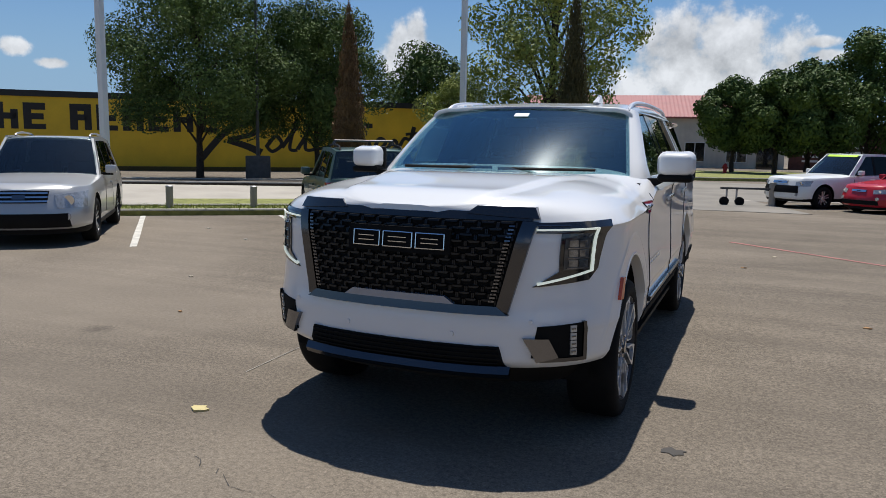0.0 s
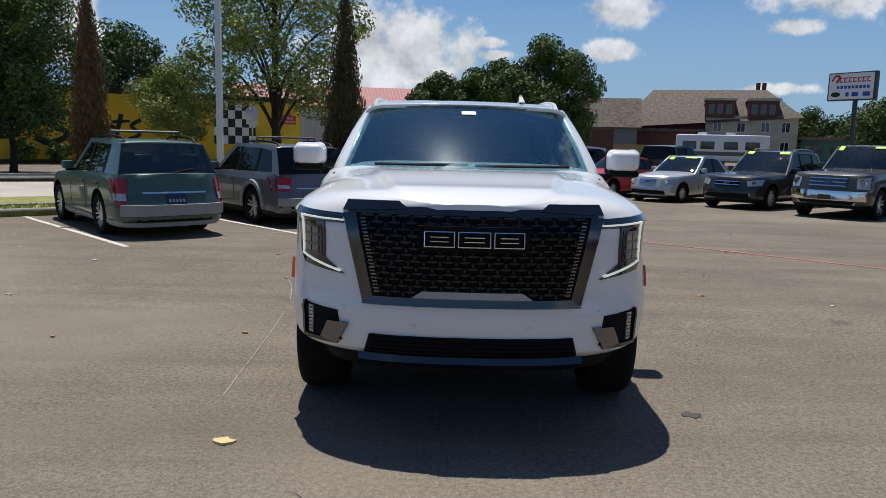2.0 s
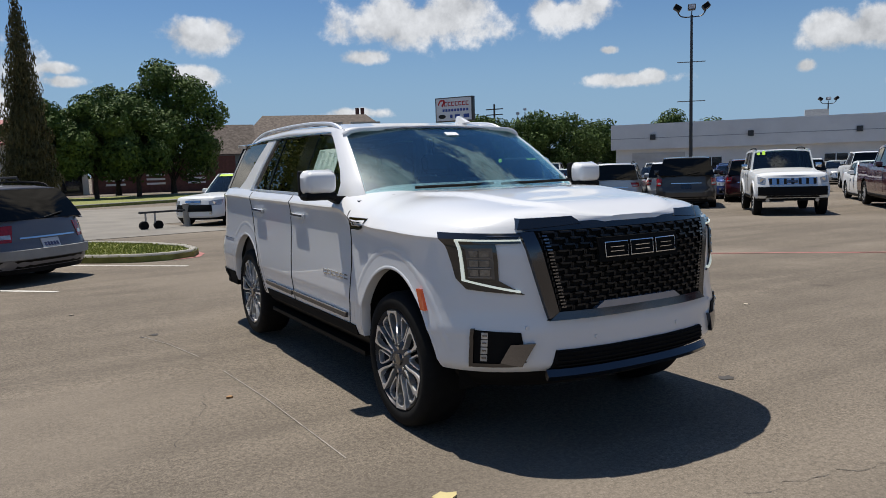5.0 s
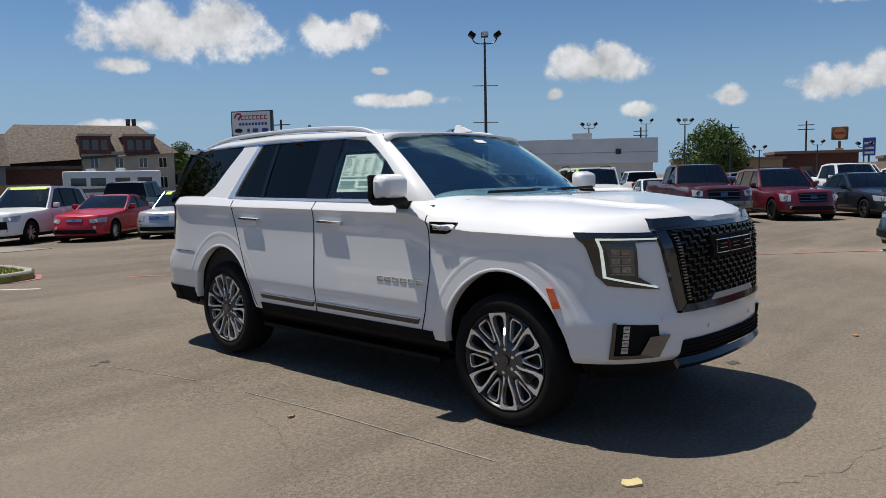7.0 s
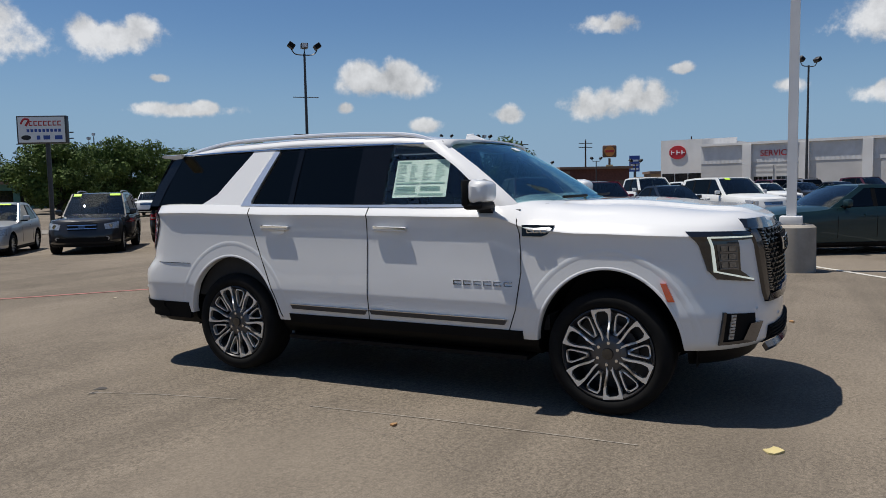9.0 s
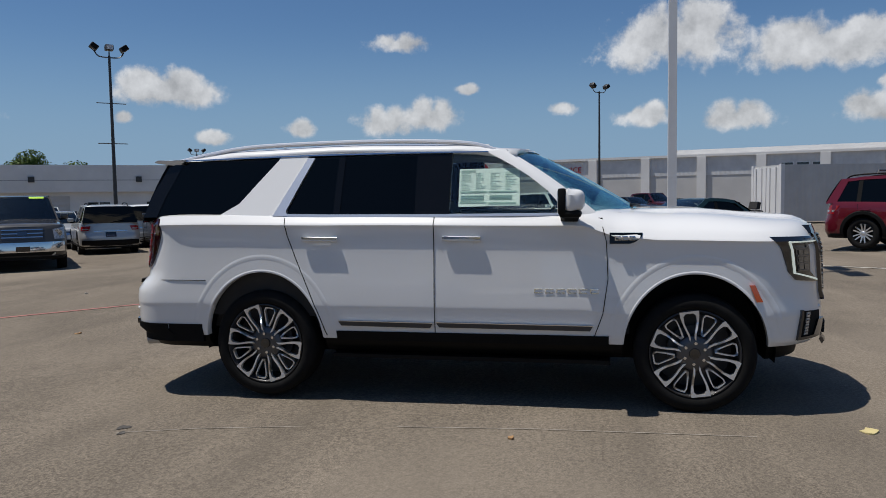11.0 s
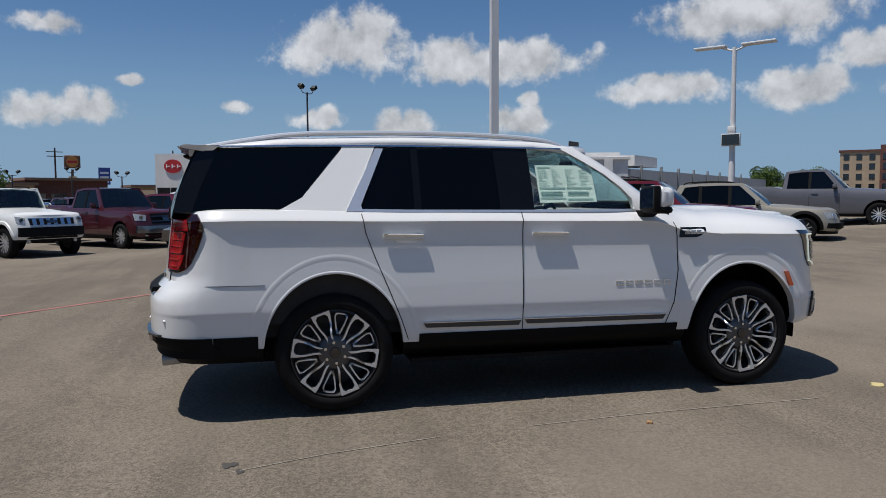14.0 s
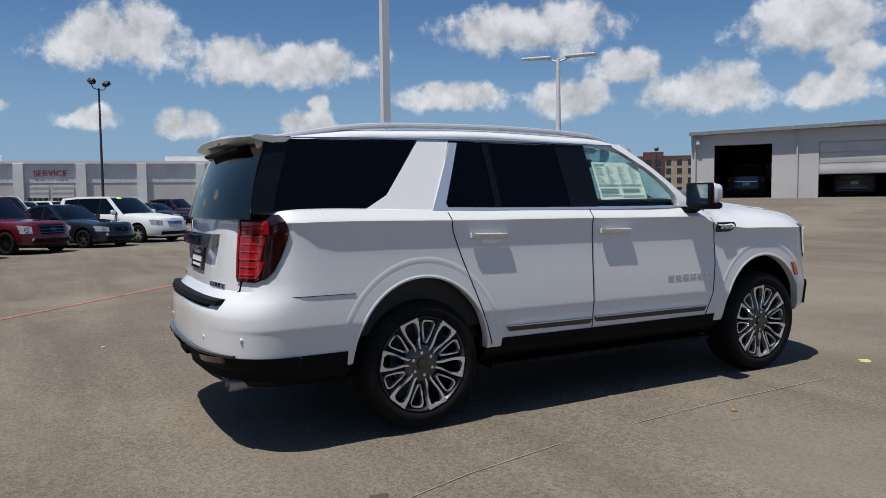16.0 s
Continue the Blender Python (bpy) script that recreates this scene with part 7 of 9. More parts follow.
def kerb(name, poly, height=0.15, width=0.16, closed=True, material=None):
    """A raised concrete border with eased edges."""
    pts = [Vector(p) for p in poly]
    n = len(pts)
    bm = bmesh.new()
    rows = []
    for i, p in enumerate(pts):
        a, b = (pts[i - 1], pts[(i + 1) % n]) if closed else (pts[max(i - 1, 0)], pts[min(i + 1, n - 1)])
        d = (b - a).normalized()
        nr = Vector((-d.y, d.x))
        z = ground_z(p.x, p.y)
        prof = ((0, -0.05), (0.012, height - 0.03), (0.04, height), (width - 0.02, height), (width, height - 0.02), (width, -0.05))
        rows.append([bm.verts.new((p.x + nr.x * o, p.y + nr.y * o, z + h)) for o, h in prof])
    m = n if closed else n - 1
    for i in range(m):
        a, b = rows[i], rows[(i + 1) % n]
        for k in range(5):
            bm.faces.new((a[k], a[k + 1], b[k + 1], b[k]))
    return tagged(part(name, bm, material or KERB, None, "weathered concrete kerb", 40), category="kerb", kind="structure")


def blades(name, poly, count, height, seed, material=None, label="short mown grass"):
    """Many grass blades inside a plan polygon."""
    rnd = random.Random(seed)
    xs, ys = [p[0] for p in poly], [p[1] for p in poly]
    verts, faces = [], []
    while len(faces) < count:
        x, y = rnd.uniform(min(xs), max(xs)), rnd.uniform(min(ys), max(ys))
        inside = False
        for (x0, y0), (x1, y1) in zip(poly, poly[1:] + poly[:1]):
            if (y0 > y) != (y1 > y) and x < (x1 - x0) * (y - y0) / (y1 - y0) + x0:
                inside = not inside
        if not inside:
            continue
        z, a, h = ground_z(x, y) + 0.1, rnd.uniform(0, 6.28), height * rnd.uniform(0.5, 1.2)
        w = 0.012
        i = len(verts)
        verts += [(x - w * math.cos(a), y - w * math.sin(a), z), (x + w * math.cos(a), y + w * math.sin(a), z), (x + rnd.uniform(-0.03, 0.03), y + rnd.uniform(-0.03, 0.03), z + h)]
        faces.append((i, i + 1, i + 2))
    me = bpy.data.meshes.new(name)
    me.from_pydata(verts, [], faces)
    me.materials.append(material or BLADE)
    return tagged(new(name, me), label, "grass", kind="stuff")


def tup(poly):
    return [(p[0], p[1]) for p in poly]


STRIP = tup([K(-14, 0.0), K(7.4, 0.0), K(7.4, 1.6), K(-14, 1.6)])
ISLE = [(-3.9, 14.0), (-2.5, 12.35), (-1.5, 11.35), (-0.9, 10.95), (-0.35, 10.9), (0.1, 11.15), (0.3, 11.7), (0.25, 12.6), (-0.2, 13.9), (-1.0, 15.3), (-2.2, 16.6), (-3.6, 17.2), (-5.0, 16.5)]
tagged(part("grass_strip", drape(STRIP, 0.11), GRASS_SOIL, None, "mown grass strip behind the kerb"), category="grass", kind="structure")
kerb("kerb", STRIP)
blades("grass", STRIP, 9000, 0.07, 3)
tagged(part("island_grass", drape(ISLE, 0.11), GRASS_SOIL, None, "mown grass on the kerbed island"), category="grass", kind="structure")
kerb("kerb", ISLE)
blades("grass", ISLE, 12000, 0.06, 4)
BED = tup([K(0.6, 1.62), K(8.6, 1.62), K(8.6, 4.6), K(0.6, 4.6)])
tagged(part("planting_bed", drape(BED, 0.07), GRASS_SOIL, None, "rough grass bed behind the parking bays"), category="grass", kind="structure")
DRIVE = tup([K(-45, 1.64), K(0.55, 1.64), K(0.55, 4.65), K(8.7, 4.65), K(20, 4.65), K(20, 12.0), K(-45, 12.0)])
tagged(part("concrete_drive", drape(DRIVE, 0.02), CONCRETE_PALE, None, "pale concrete drive behind the bays"), category="pavement", kind="structure")
MULCH = tup([K(-45, 12.05), K(16, 12.05), K(16, 15.6), K(-45, 15.6)])
tagged(part("mulch_bed", drape(MULCH, 0.14), SOIL, None, "dark mulch bed under the street trees"), category="ground", kind="structure")
kerb("kerb", MULCH, 0.2)
ISLE2 = [(-9, 42.5), (-1.1, 43.0), (5, 46), (14, 49.5), (22, 51), (24, 56), (14, 62), (0, 61), (-8, 56)]
tagged(part("far_island", drape(ISLE2, 0.16), GRASS_SOIL, None, "grassy island with shade trees"), category="grass", kind="structure")
kerb("kerb", ISLE2, 0.2, 0.25)
CONC = [(-6, 17.6), (3.0, 18.5), (1.5, 24), (22, 33), (8, 41), (-9, 41)]
tagged(part("pale_driveway", drape(CONC, 0.012), CONCRETE_WORN, None, "pale worn driveway entrance"), category="pavement", kind="structure")
RED_EDGE = [(-0.35, 10.86), (0.15, 11.1), (0.36, 11.7), (0.31, 12.6), (-0.14, 13.9)]
line("red_kerb_mark", RED_EDGE, 0.12, RED_PAINT, 0.008)


def lift(x, y, dz=0.0):
    return Vector((x, y, ground_z(x, y) + dz))


def bollard(x, y, h=0.5):
    b = thing("bollard", "short grey concrete bollard on the grass", "bollard", pose(x, y, ground_z(x, y) + 0.1), "bollards by the bays")
    bm = bmesh.new()
    lathe(bm, [(0.0001, h), (0.05, h), (0.075, h - 0.02), (0.08, h - 0.05), (0.08, 0.0)], 16, "Z")
    part("post", bm, CONCRETE, b)
    bm = bmesh.new()
    lathe(bm, [(0.0001, h + 0.012), (0.06, h + 0.008), (0.085, h - 0.01), (0.085, h - 0.03), (0.08, h - 0.03)], 16, "Z")
    part("cap", bm, GALV, b)


for s in (-3.0, 1.05 - 0.3, 2.6):
    p = K(s, 0.95)
    bollard(p.x, p.y)

# litter and stains
rnd = random.Random(2)
for k, (x, y, r) in enumerate(((-1.25, -0.98, 0.055), (-1.7, 1.15, 0.022), (-5.4, -0.5, 0.03), (-4.3, 2.4, 0.03), (-3.2, -1.9, 0.02), (2.6, 3.2, 0.035), (3.6, 1.2, 0.03), (5.6, 3.6, 0.035), (4.2, 6.8, 0.03), (-6.0, 5.6, 0.04), (-7.6, 6.6, 0.04), (-4.5, 4.6, 0.03), (2.9, -0.9, 0.03), (3.8, 2.8, 0.025), (1.5, 6.6, 0.04), (5.2, 9.3, 0.03), (-3.1, 0.9, 0.02), (-2.4, 5.5, 0.03), (1.9, 8.1, 0.03), (3.1, 4.6, 0.03))):
    bm = bmesh.new()
    n = 9
    ring = [(x + r * rnd.uniform(0.6, 1.3) * math.cos(6.283 * i / n), y + r * rnd.uniform(0.5, 1.1) * math.sin(6.283 * i / n)) for i in range(n)]
    slab(bm, [(a, b, ground_z(a, b) + 0.006 + rnd.uniform(0, 0.01)) for a, b in ring], [(a, b, ground_z(a, b) + 0.001) for a, b in ring])
    tagged(part("paint_fleck" if k == 0 else "dry_leaf", bm, plain("pale_fleck", (0.5, 0.42, 0.2), 0.8) if k == 0 else plain("dry_leaf", rnd.choice(((0.42, 0.36, 0.27), (0.35, 0.2, 0.09), (0.5, 0.47, 0.4))), 0.9), None, "pale yellow paint fleck on asphalt" if k == 0 else "small dry leaf lying on the asphalt", 0), category="litter", group="litter")


def crack(name, pts, w, material):
    bm = bmesh.new()
    run = []
    r = random.Random(int(100 * abs(pts[0][0])))
    for (x0, y0), (x1, y1) in zip(pts, pts[1:]):
        for k in range(10):
            t = k / 10
            run.append((x0 + (x1 - x0) * t + r.uniform(-0.03, 0.03), y0 + (y1 - y0) * t + r.uniform(-0.03, 0.03)))
    rows = []
    for x, y in run:
        ww = w * r.uniform(0.4, 1.3)
        rows.append((bm.verts.new((x - ww, y - ww * 0.4, ground_z(x, y) + 0.003)), bm.verts.new((x + ww, y + ww * 0.4, ground_z(x, y) + 0.003))))
    for a, b in zip(rows, rows[1:]):
        bm.faces.new((a[0], a[1], b[1], b[0]))
    tagged(part(name, bm, material, None, "fine dark crack in the asphalt", 0), category="crack", kind="structure")


CRACK = plain("crack_dark", (0.06, 0.055, 0.05), 0.95)
crack("crack", [(-2.2, 0.4), (-1.9, 1.0), (-1.75, 1.5), (-1.3, 1.9)], 0.0015, CRACK)
crack("crack", [(0.9, -1.9), (0.3, -1.75), (-0.4, -1.7), (-0.9, -1.5)], 0.0025, CRACK)
crack("crack", [(-2.6, 4.3), (-3.4, 3.2), (-4.2, 2.4), (-4.5, 1.2)], 0.0012, CRACK)
crack("crack", [(2.5, -2.5), (4.0, -1.2), (6.0, 0.4)], 0.004, CRACK)
for x, y, r in ((1.31, -0.44, 0.07), (-1.78, 3.72, 0.06), (-1.9, 3.66, 0.04)):
    bm = bmesh.new()
    n = 14
    bm.faces.new([bm.verts.new((x + r * rnd.uniform(0.4, 1.3) * math.cos(6.283 * i / n), y + r * rnd.uniform(0.3, 0.9) * math.sin(6.283 * i / n), ground_z(x, y) + 0.004)) for i in range(n)])
    tagged(part("tar_spot", bm, CRACK, None, "dark broken spot in the asphalt", 0), category="stain", kind="structure")


# ---- trees ----
def leaves(name, blobs, count, size, material, parent, seed, stretch=1.0):
    """Leaf cards gathered in uneven clumps: blobs are (x, y, z, rx, ry, rz)."""
    g = np.random.default_rng(seed)
    vol = np.array([b[3] * b[4] * b[5] for b in blobs]) ** 0.8
    pick = g.choice(len(blobs), size=count, p=vol / vol.sum())
    B = np.array(blobs)[pick]
    d = g.normal(size=(count, 3))
    d /= np.linalg.norm(d, axis=1)[:, None]
    r = g.random(count) ** 0.36
    c = B[:, :3] + d * B[:, 3:] * r[:, None]
    keep = np.array([noise.noise(Vector(p) * 0.9) for p in c]) > -0.3
    c, d = c[keep], d[keep]
    n = len(c)
    a = g.normal(size=(n, 3))
    a /= np.linalg.norm(a, axis=1)[:, None]
    b = np.cross(a, d + 0.3 * g.normal(size=(n, 3)))
    b /= np.linalg.norm(b, axis=1)[:, None] + 1e-6
    s = size * g.uniform(0.6, 1.3, n)[:, None]
    b[:, 2] *= stretch
    V = np.stack([c - a * s * 0.5, c + b * s, c + a * s * 0.5, c - b * s * 0.9], 1).reshape(-1, 3)
    me = bpy.data.meshes.new(name)
    me.from_pydata(V.tolist(), [], (np.arange(n * 4).reshape(-1, 4)).tolist())
    me.materials.append(material)
    ob = new(name, me)
    ob.parent = parent
    return ob


def tree(x, y, h, spread, material, seed, label, count=7000, size=0.16, trunk_r=0.16, bare=0.22, lobes=16, category="tree", lean=0.0, dens=1.0):
    r = random.Random(seed)
    t = thing("tree", label, category, pose(x, y, ground_z(x, y)), "trees")
    bm = bmesh.new()
    fork = h * bare * 1.25
    run = bezier([(0, 0, -0.1), (0.05 * r.uniform(-1, 1), 0.05, fork * 0.5), (lean * fork, 0, fork), (lean * h * 0.6, 0.1, h * 0.6), (lean * h * 0.8, 0, h * 0.88)], 4)
    for i, (p, q) in enumerate(zip(run, run[1:])):
        tube(bm, p, q, trunk_r * (1 - 0.85 * i / len(run)) * (1.35 if i == 0 else 1), trunk_r * (1 - 0.85 * (i + 1) / len(run)), 9, False)
    part("trunk", bm, BARK, t)
    blobs = []
    for k in range(lobes):
        ang = 6.283 * (k * 0.618 + r.uniform(-0.06, 0.06))
        u = (k + 0.5) / lobes
        z = h * (bare + 0.1 + (0.86 - bare) * u)
        rad = spread * (math.sin(math.pi * min(1, 0.12 + 0.86 * u)) ** 0.7) * r.uniform(0.55, 0.8)
        end = Vector((rad * math.cos(ang) + lean * z, rad * math.sin(ang), z))
        bm = bmesh.new()
        st = run[min(len(run) - 2, int(len(run) * (0.35 + 0.5 * u)))]
        mid = (st + end) / 2 + Vector((0, 0, 0.06 * h))
        for i, (p, q) in enumerate(zip(*(lambda z_: (z_, z_[1:]))(bezier([st, mid, end], 3)))):
            tube(bm, p, q, trunk_r * 0.3 * (1 - 0.14 * i), trunk_r * 0.3 * (1 - 0.14 * (i + 1)), 6, False)
        part("limb", bm, BARK, t)
        br = spread * r.uniform(0.3, 0.46)
        blobs.append((end.x, end.y, end.z, br, br, br * r.uniform(0.65, 0.9)))
        if r.random() < 0.6:
            blobs.append((end.x * 1.25, end.y * 1.25, end.z + r.uniform(-0.4, 0.3), br * 0.5, br * 0.5, br * 0.4))
    blobs.append((lean * h * 0.6, 0, h * 0.6, spread * 0.55 * dens, spread * 0.55 * dens, h * 0.24))
    blobs.append((lean * h * 0.8, 0, h * 0.84, spread * 0.36, spread * 0.36, h * 0.12))
    leaves("crown", blobs, count, size, material, t, seed)
    return t


def juniper(x, y, h, w, material, seed, label):
    t = thing("juniper", label, "tree", pose(x, y, ground_z(x, y)), "columnar junipers")
    part("trunk", tubem((0, 0, -0.1), (0, 0, h * 0.8), 0.09, 0.02, 8), BARK, t)
    r = random.Random(seed)
    blobs = []
    n = 46
    for k in range(n):
        u = k / (n - 1)
        z = 0.15 + (h - 0.25) * u
        rad = w / 2 * (min(1, 0.72 + u) if u < 0.28 else (1 - (u - 0.28) / 0.72) ** 0.75) + 0.03
        a = k * 2.4
        blobs.append((0.3 * rad * math.cos(a), 0.3 * rad * math.sin(a), z, rad * 0.8, rad * 0.8, h * 0.05))
    leaves("crown", blobs, 46000, 0.024, material, t, seed, 2.6)
    return t


juniper(-8.66, 13.5, 5.4, 0.95, LEAF_RUST, 5, "tall narrow rusty-brown juniper")
juniper(-2.55, 13.28, 5.3, 1.1, LEAF_OLIVE, 6, "tall narrow olive-green juniper on the island")
tree(-22.4, 23.5, 9.0, 4.6, LEAF_DARK, 21, "dark green street tree before the yellow wall", 80000, 0.075, 0.2, 0.2)
tree(-18.7, 27.6, 8.2, 3.8, LEAF_DARK, 22, "dark green street tree before the yellow wall", 80000, 0.075, 0.18, 0.2)
tree(-10.2, 40.0, 15.0, 5.6, LEAF_LIGHT, 23, "tall thin-leaved sycamore with bare limbs", 34000, 0.125, 0.38, 0.16, 20, dens=0.4)
tree(-15.0, 37.0, 5.6, 2.4, LEAF_LIGHT, 29, "pale green small tree by the wall", 16000, 0.085, 0.12, 0.25)
tree(-27.5, 60.5, 10.5, 5.0, LEAF_DARK, 24, "dark tree behind the yellow building", 20000, 0.17, 0.3, 0.15)
tree(-44, 44, 6.5, 4.0, LEAF_DARK, 25, "dark tree behind the yellow building", 3500, 0.26, 0.3, 0.15)
tree(-0.5, 57.4, 7.0, 3.1, LEAF_MID, 31, "round green shade tree on the island", 30000, 0.14, 0.2, 0.22)
tree(2.5, 57.2, 7.3, 3.3, LEAF_DARK, 32, "round green shade tree on the island", 30000, 0.14, 0.2, 0.22)
tree(5.6, 58.4, 7.7, 3.5, LEAF_MID, 33, "round green shade tree on the island", 32000, 0.14, 0.22, 0.2)
tree(9.1, 63.5, 10.9, 4.5, LEAF_DARK, 34, "large dark tree beside the driveway", 36000, 0.15, 0.3, 0.12)
tree(5.2, 68.0, 9.4, 3.8, LEAF_DARK, 35, "large dark tree beside the driveway", 22000, 0.16, 0.3, 0.12)
tree(41.0, 64.0, 6.6, 4.4, LEAF_DARK, 36, "broad dark round tree near the sign", 26000, 0.16, 0.3, 0.1)
tree(96.5, 40.4, 7.8, 5.4, LEAF_MID, 37, "green tree beyond the rows of cars", 14000, 0.2, 0.3, 0.12)
k = 0
for deg, d, h in ((66, 118, 7.4), (63.5, 122, 7.2), (60.5, 125, 7.8), (56.5, 92, 6.2), (53.5, 96, 6.8), (51, 98, 7.6), (48.5, 105, 7.2), (46, 108, 6.8), (43.5, 112, 7.2), (41, 108, 6.4), (38, 135, 6.8), (35, 150, 6.5), (-35, 165, 6.0), (-38, 150, 5.6)):
    k += 1
    tree(-2 + d * math.cos(radians(deg)), -3 + d * math.sin(radians(deg)), h * (0.82 + 0.1 * (k * 7 % 4)), 4.2 + 0.5 * (k * 5 % 4), (LEAF_DARK, LEAF_MID, LEAF_DARK)[k % 3], 60 + k, "distant green tree on the skyline", 11000, 0.21, 0.3, 0.08, 12)


# ---- buildings ----
def wall_box(name, x0, x1, y0, y1, z0, z1, material, parent, label="", bevel=0.0):
    return part(name, boxm(x0, x1, y0, y1, z0, z1, bevel), material, parent, label, 0 if not bevel else 35)


def text_on(name, words, size, m, material, parent, depth=0.02, align="CENTER"):
    cu = bpy.data.curves.new(name, "FONT")
    cu.body, cu.size, cu.extrude, cu.align_x = words, size, depth, align
    tmp = new("text_tmp", cu)
    me = bpy.data.meshes.new_from_object(tmp.evaluated_get(bpy.context.evaluated_depsgraph_get()))
    bpy.data.objects.remove(tmp)
    me.name = name
    me.materials.clear()
    me.materials.append(material)
    ob = new(name, me)
    ob.parent = parent
    ob.matrix_local = m
    return ob


def brush(bm, pts, w0, w1, y0, y1):
    """A painted stroke in the x-z plane."""
    run = bezier([(x, 0, z) for x, z in pts], 6)
    rows = []
    for i, p in enumerate(run):
        d = (run[min(i + 1, len(run) - 1)] - run[max(i - 1, 0)])
        d.normalize()
        w = (w0 + (w1 - w0) * i / len(run)) / 2
        nr = Vector((-d.z, 0, d.x)) * w
        rows.append([bm.verts.new((p.x + nr.x, y0, p.z + nr.z)), bm.verts.new((p.x - nr.x, y0, p.z - nr.z)), bm.verts.new((p.x - nr.x, y1, p.z - nr.z)), bm.verts.new((p.x + nr.x, y1, p.z + nr.z))])
    for a, b in zip(rows, rows[1:]):
        for i in range(4):
            bm.faces.new((a[i], a[(i + 1) % 4], b[(i + 1) % 4], b[i]))
    bm.faces.new(rows[0])
    bm.faces.new(rows[-1][::-1])


def yellow_hall():
    p = K(0, 31.8)
    ang = math.degrees(math.atan2(KA.y, KA.x))
    b = thing("yellow_hall", "long low yellow hall with black painted lettering shapes", "building", pose(p.x, p.y, -0.32, 0, 0, ang))
    wall_box("wall", -40, 27.6, 0, 16, -0.3, 4.2, YELLOW_WALL, b)
    wall_box("parapet_cap", -40.1, 27.7, -0.12, 16.1, 4.2, 4.55, BLACK_PAINT, b)
    wall_box("footing", -40, 27.6, -0.06, 0, -0.3, 0.25, plain("dark_footing", (0.1, 0.07, 0.02), 0.9), b)
    wall_box("roof_unit", 18.2, 20.2, 5, 7, 4.4, 5.3, GALV, b)
    # block shapes, two words
    x = -15.2
    for k in range(12):
        if k == 6:
            x += 1.0
        z0, z1 = 2.35, 3.85
        bm = bmesh.new()
        w = 1.15
        add_box(bm, x, x + 0.42, -0.012, 0.01, z0, z1)
        if k % 3 != 1:
            add_box(bm, x + 0.42, x + w, -0.012, 0.01, z1 - 0.4, z1)
        add_box(bm, x + 0.42, x + w - 0.1, -0.012, 0.01, z0 + 0.55, z0 + 0.9)
        if k % 2 == 0:
            add_box(bm, x + w - 0.38, x + w, -0.012, 0.01, z0, z1 - 0.4)
        else:
            add_box(bm, x + 0.42, x + w, -0.012, 0.01, z0, z0 + 0.3)
        part("lettering_shape", bm, BLACK_PAINT, b, "black block lettering shape", 0)
        x += 1.42
    # flowing script, drawn as plain strokes
    strokes = [([(1.6, 0.75), (3.2, 2.5), (4.6, 3.0), (4.9, 2.4), (3.4, 1.95)], 0.42, 0.28), ([(3.2, 1.9), (4.4, 1.55), (5.3, 1.15)], 0.34, 0.5),
               ([(5.6, 1.5), (6.2, 2.2), (6.6, 1.7), (6.0, 1.25), (5.6, 1.6)], 0.26, 0.2), ([(6.6, 1.5), (7.6, 2.9), (7.5, 3.1), (7.1, 1.5), (7.6, 1.35)], 0.26, 0.2),
               ([(7.6, 1.4), (8.6, 3.0), (8.4, 3.1), (8.1, 1.5), (8.7, 1.4)], 0.26, 0.2), ([(8.7, 1.5), (9.3, 2.1), (8.9, 2.2), (8.8, 1.5), (9.6, 1.6)], 0.24, 0.2),
               ([(9.6, 1.5), (10.0, 2.3), (10.3, 2.0), (10.6, 2.3)], 0.24, 0.26), ([(12.6, 3.0), (11.6, 2.9), (11.7, 2.2), (12.4, 1.7), (11.4, 1.2), (10.6, 1.5)], 0.3, 0.36),
               ([(12.4, 0.5), (13.0, 2.1), (13.5, 1.9), (13.0, 1.4)], 0.28, 0.22), ([(13.6, 1.5), (14.1, 2.1), (14.3, 1.7), (13.8, 1.4)], 0.24, 0.2),
               ([(14.4, 1.5), (14.8, 2.2), (15.2, 2.1)], 0.24, 0.2), ([(15.5, 3.0), (15.2, 1.6), (15.7, 1.5)], 0.3, 0.2), ([(14.9, 2.5), (16.0, 2.6)], 0.2, 0.16), ([(16.7, 2.7), (16.1, 2.3), (16.6, 1.8), (15.9, 1.5)], 0.26, 0.2)]
    for pts, w0, w1 in strokes:
        bm = bmesh.new()
        brush(bm, [(x * 0.98, z) for x, z in pts], w0, w1, -0.014, 0.01)
        part("script_stroke", bm, BLACK_PAINT, b, "black painted script stroke", 0)
    # checkered panel
    wall_box("checker_panel", 21.1, 24.1, -0.01, 0.01, 1.3, 4.1, SIGN_WHITE, b)
    square = finish("checker_square", boxm(0, 0.5, -0.02, 0.005, 0, 0.56), BLACK_PAINT, 0)
    for i in range(6):
        for j in range(5):
            if (i + j) % 2 == 0:
                part("checker_square", square, None, b, m=pose(21.1 + 0.5 * i, 0, 1.3 + 0.56 * j))
    outline = [(-0.62, 0.0), (0.62, 0.0), (0.62, 0.6), (0.3, 0.6), (0.0, 1.0), (-0.3, 0.6), (-0.62, 0.6)]
    bm = bmesh.new()
    slab(bm, [(26.6 + x, -0.03, 2.75 + z) for x, z in outline], [(26.6 + x, 0.01, 2.75 + z) for x, z in outline])
    s = part("parking_sign", bm, SIGN_RED, b, "red arrow-shaped parking sign", 0)
    for w, z in (("PARKING", 3.1), ("IN THE REAR", 2.86)):
        text_on("sign_words", w, 0.19, pose(26.6, -0.035, z, 90), SIGN_WHITE, s, 0.004)


yellow_hall()


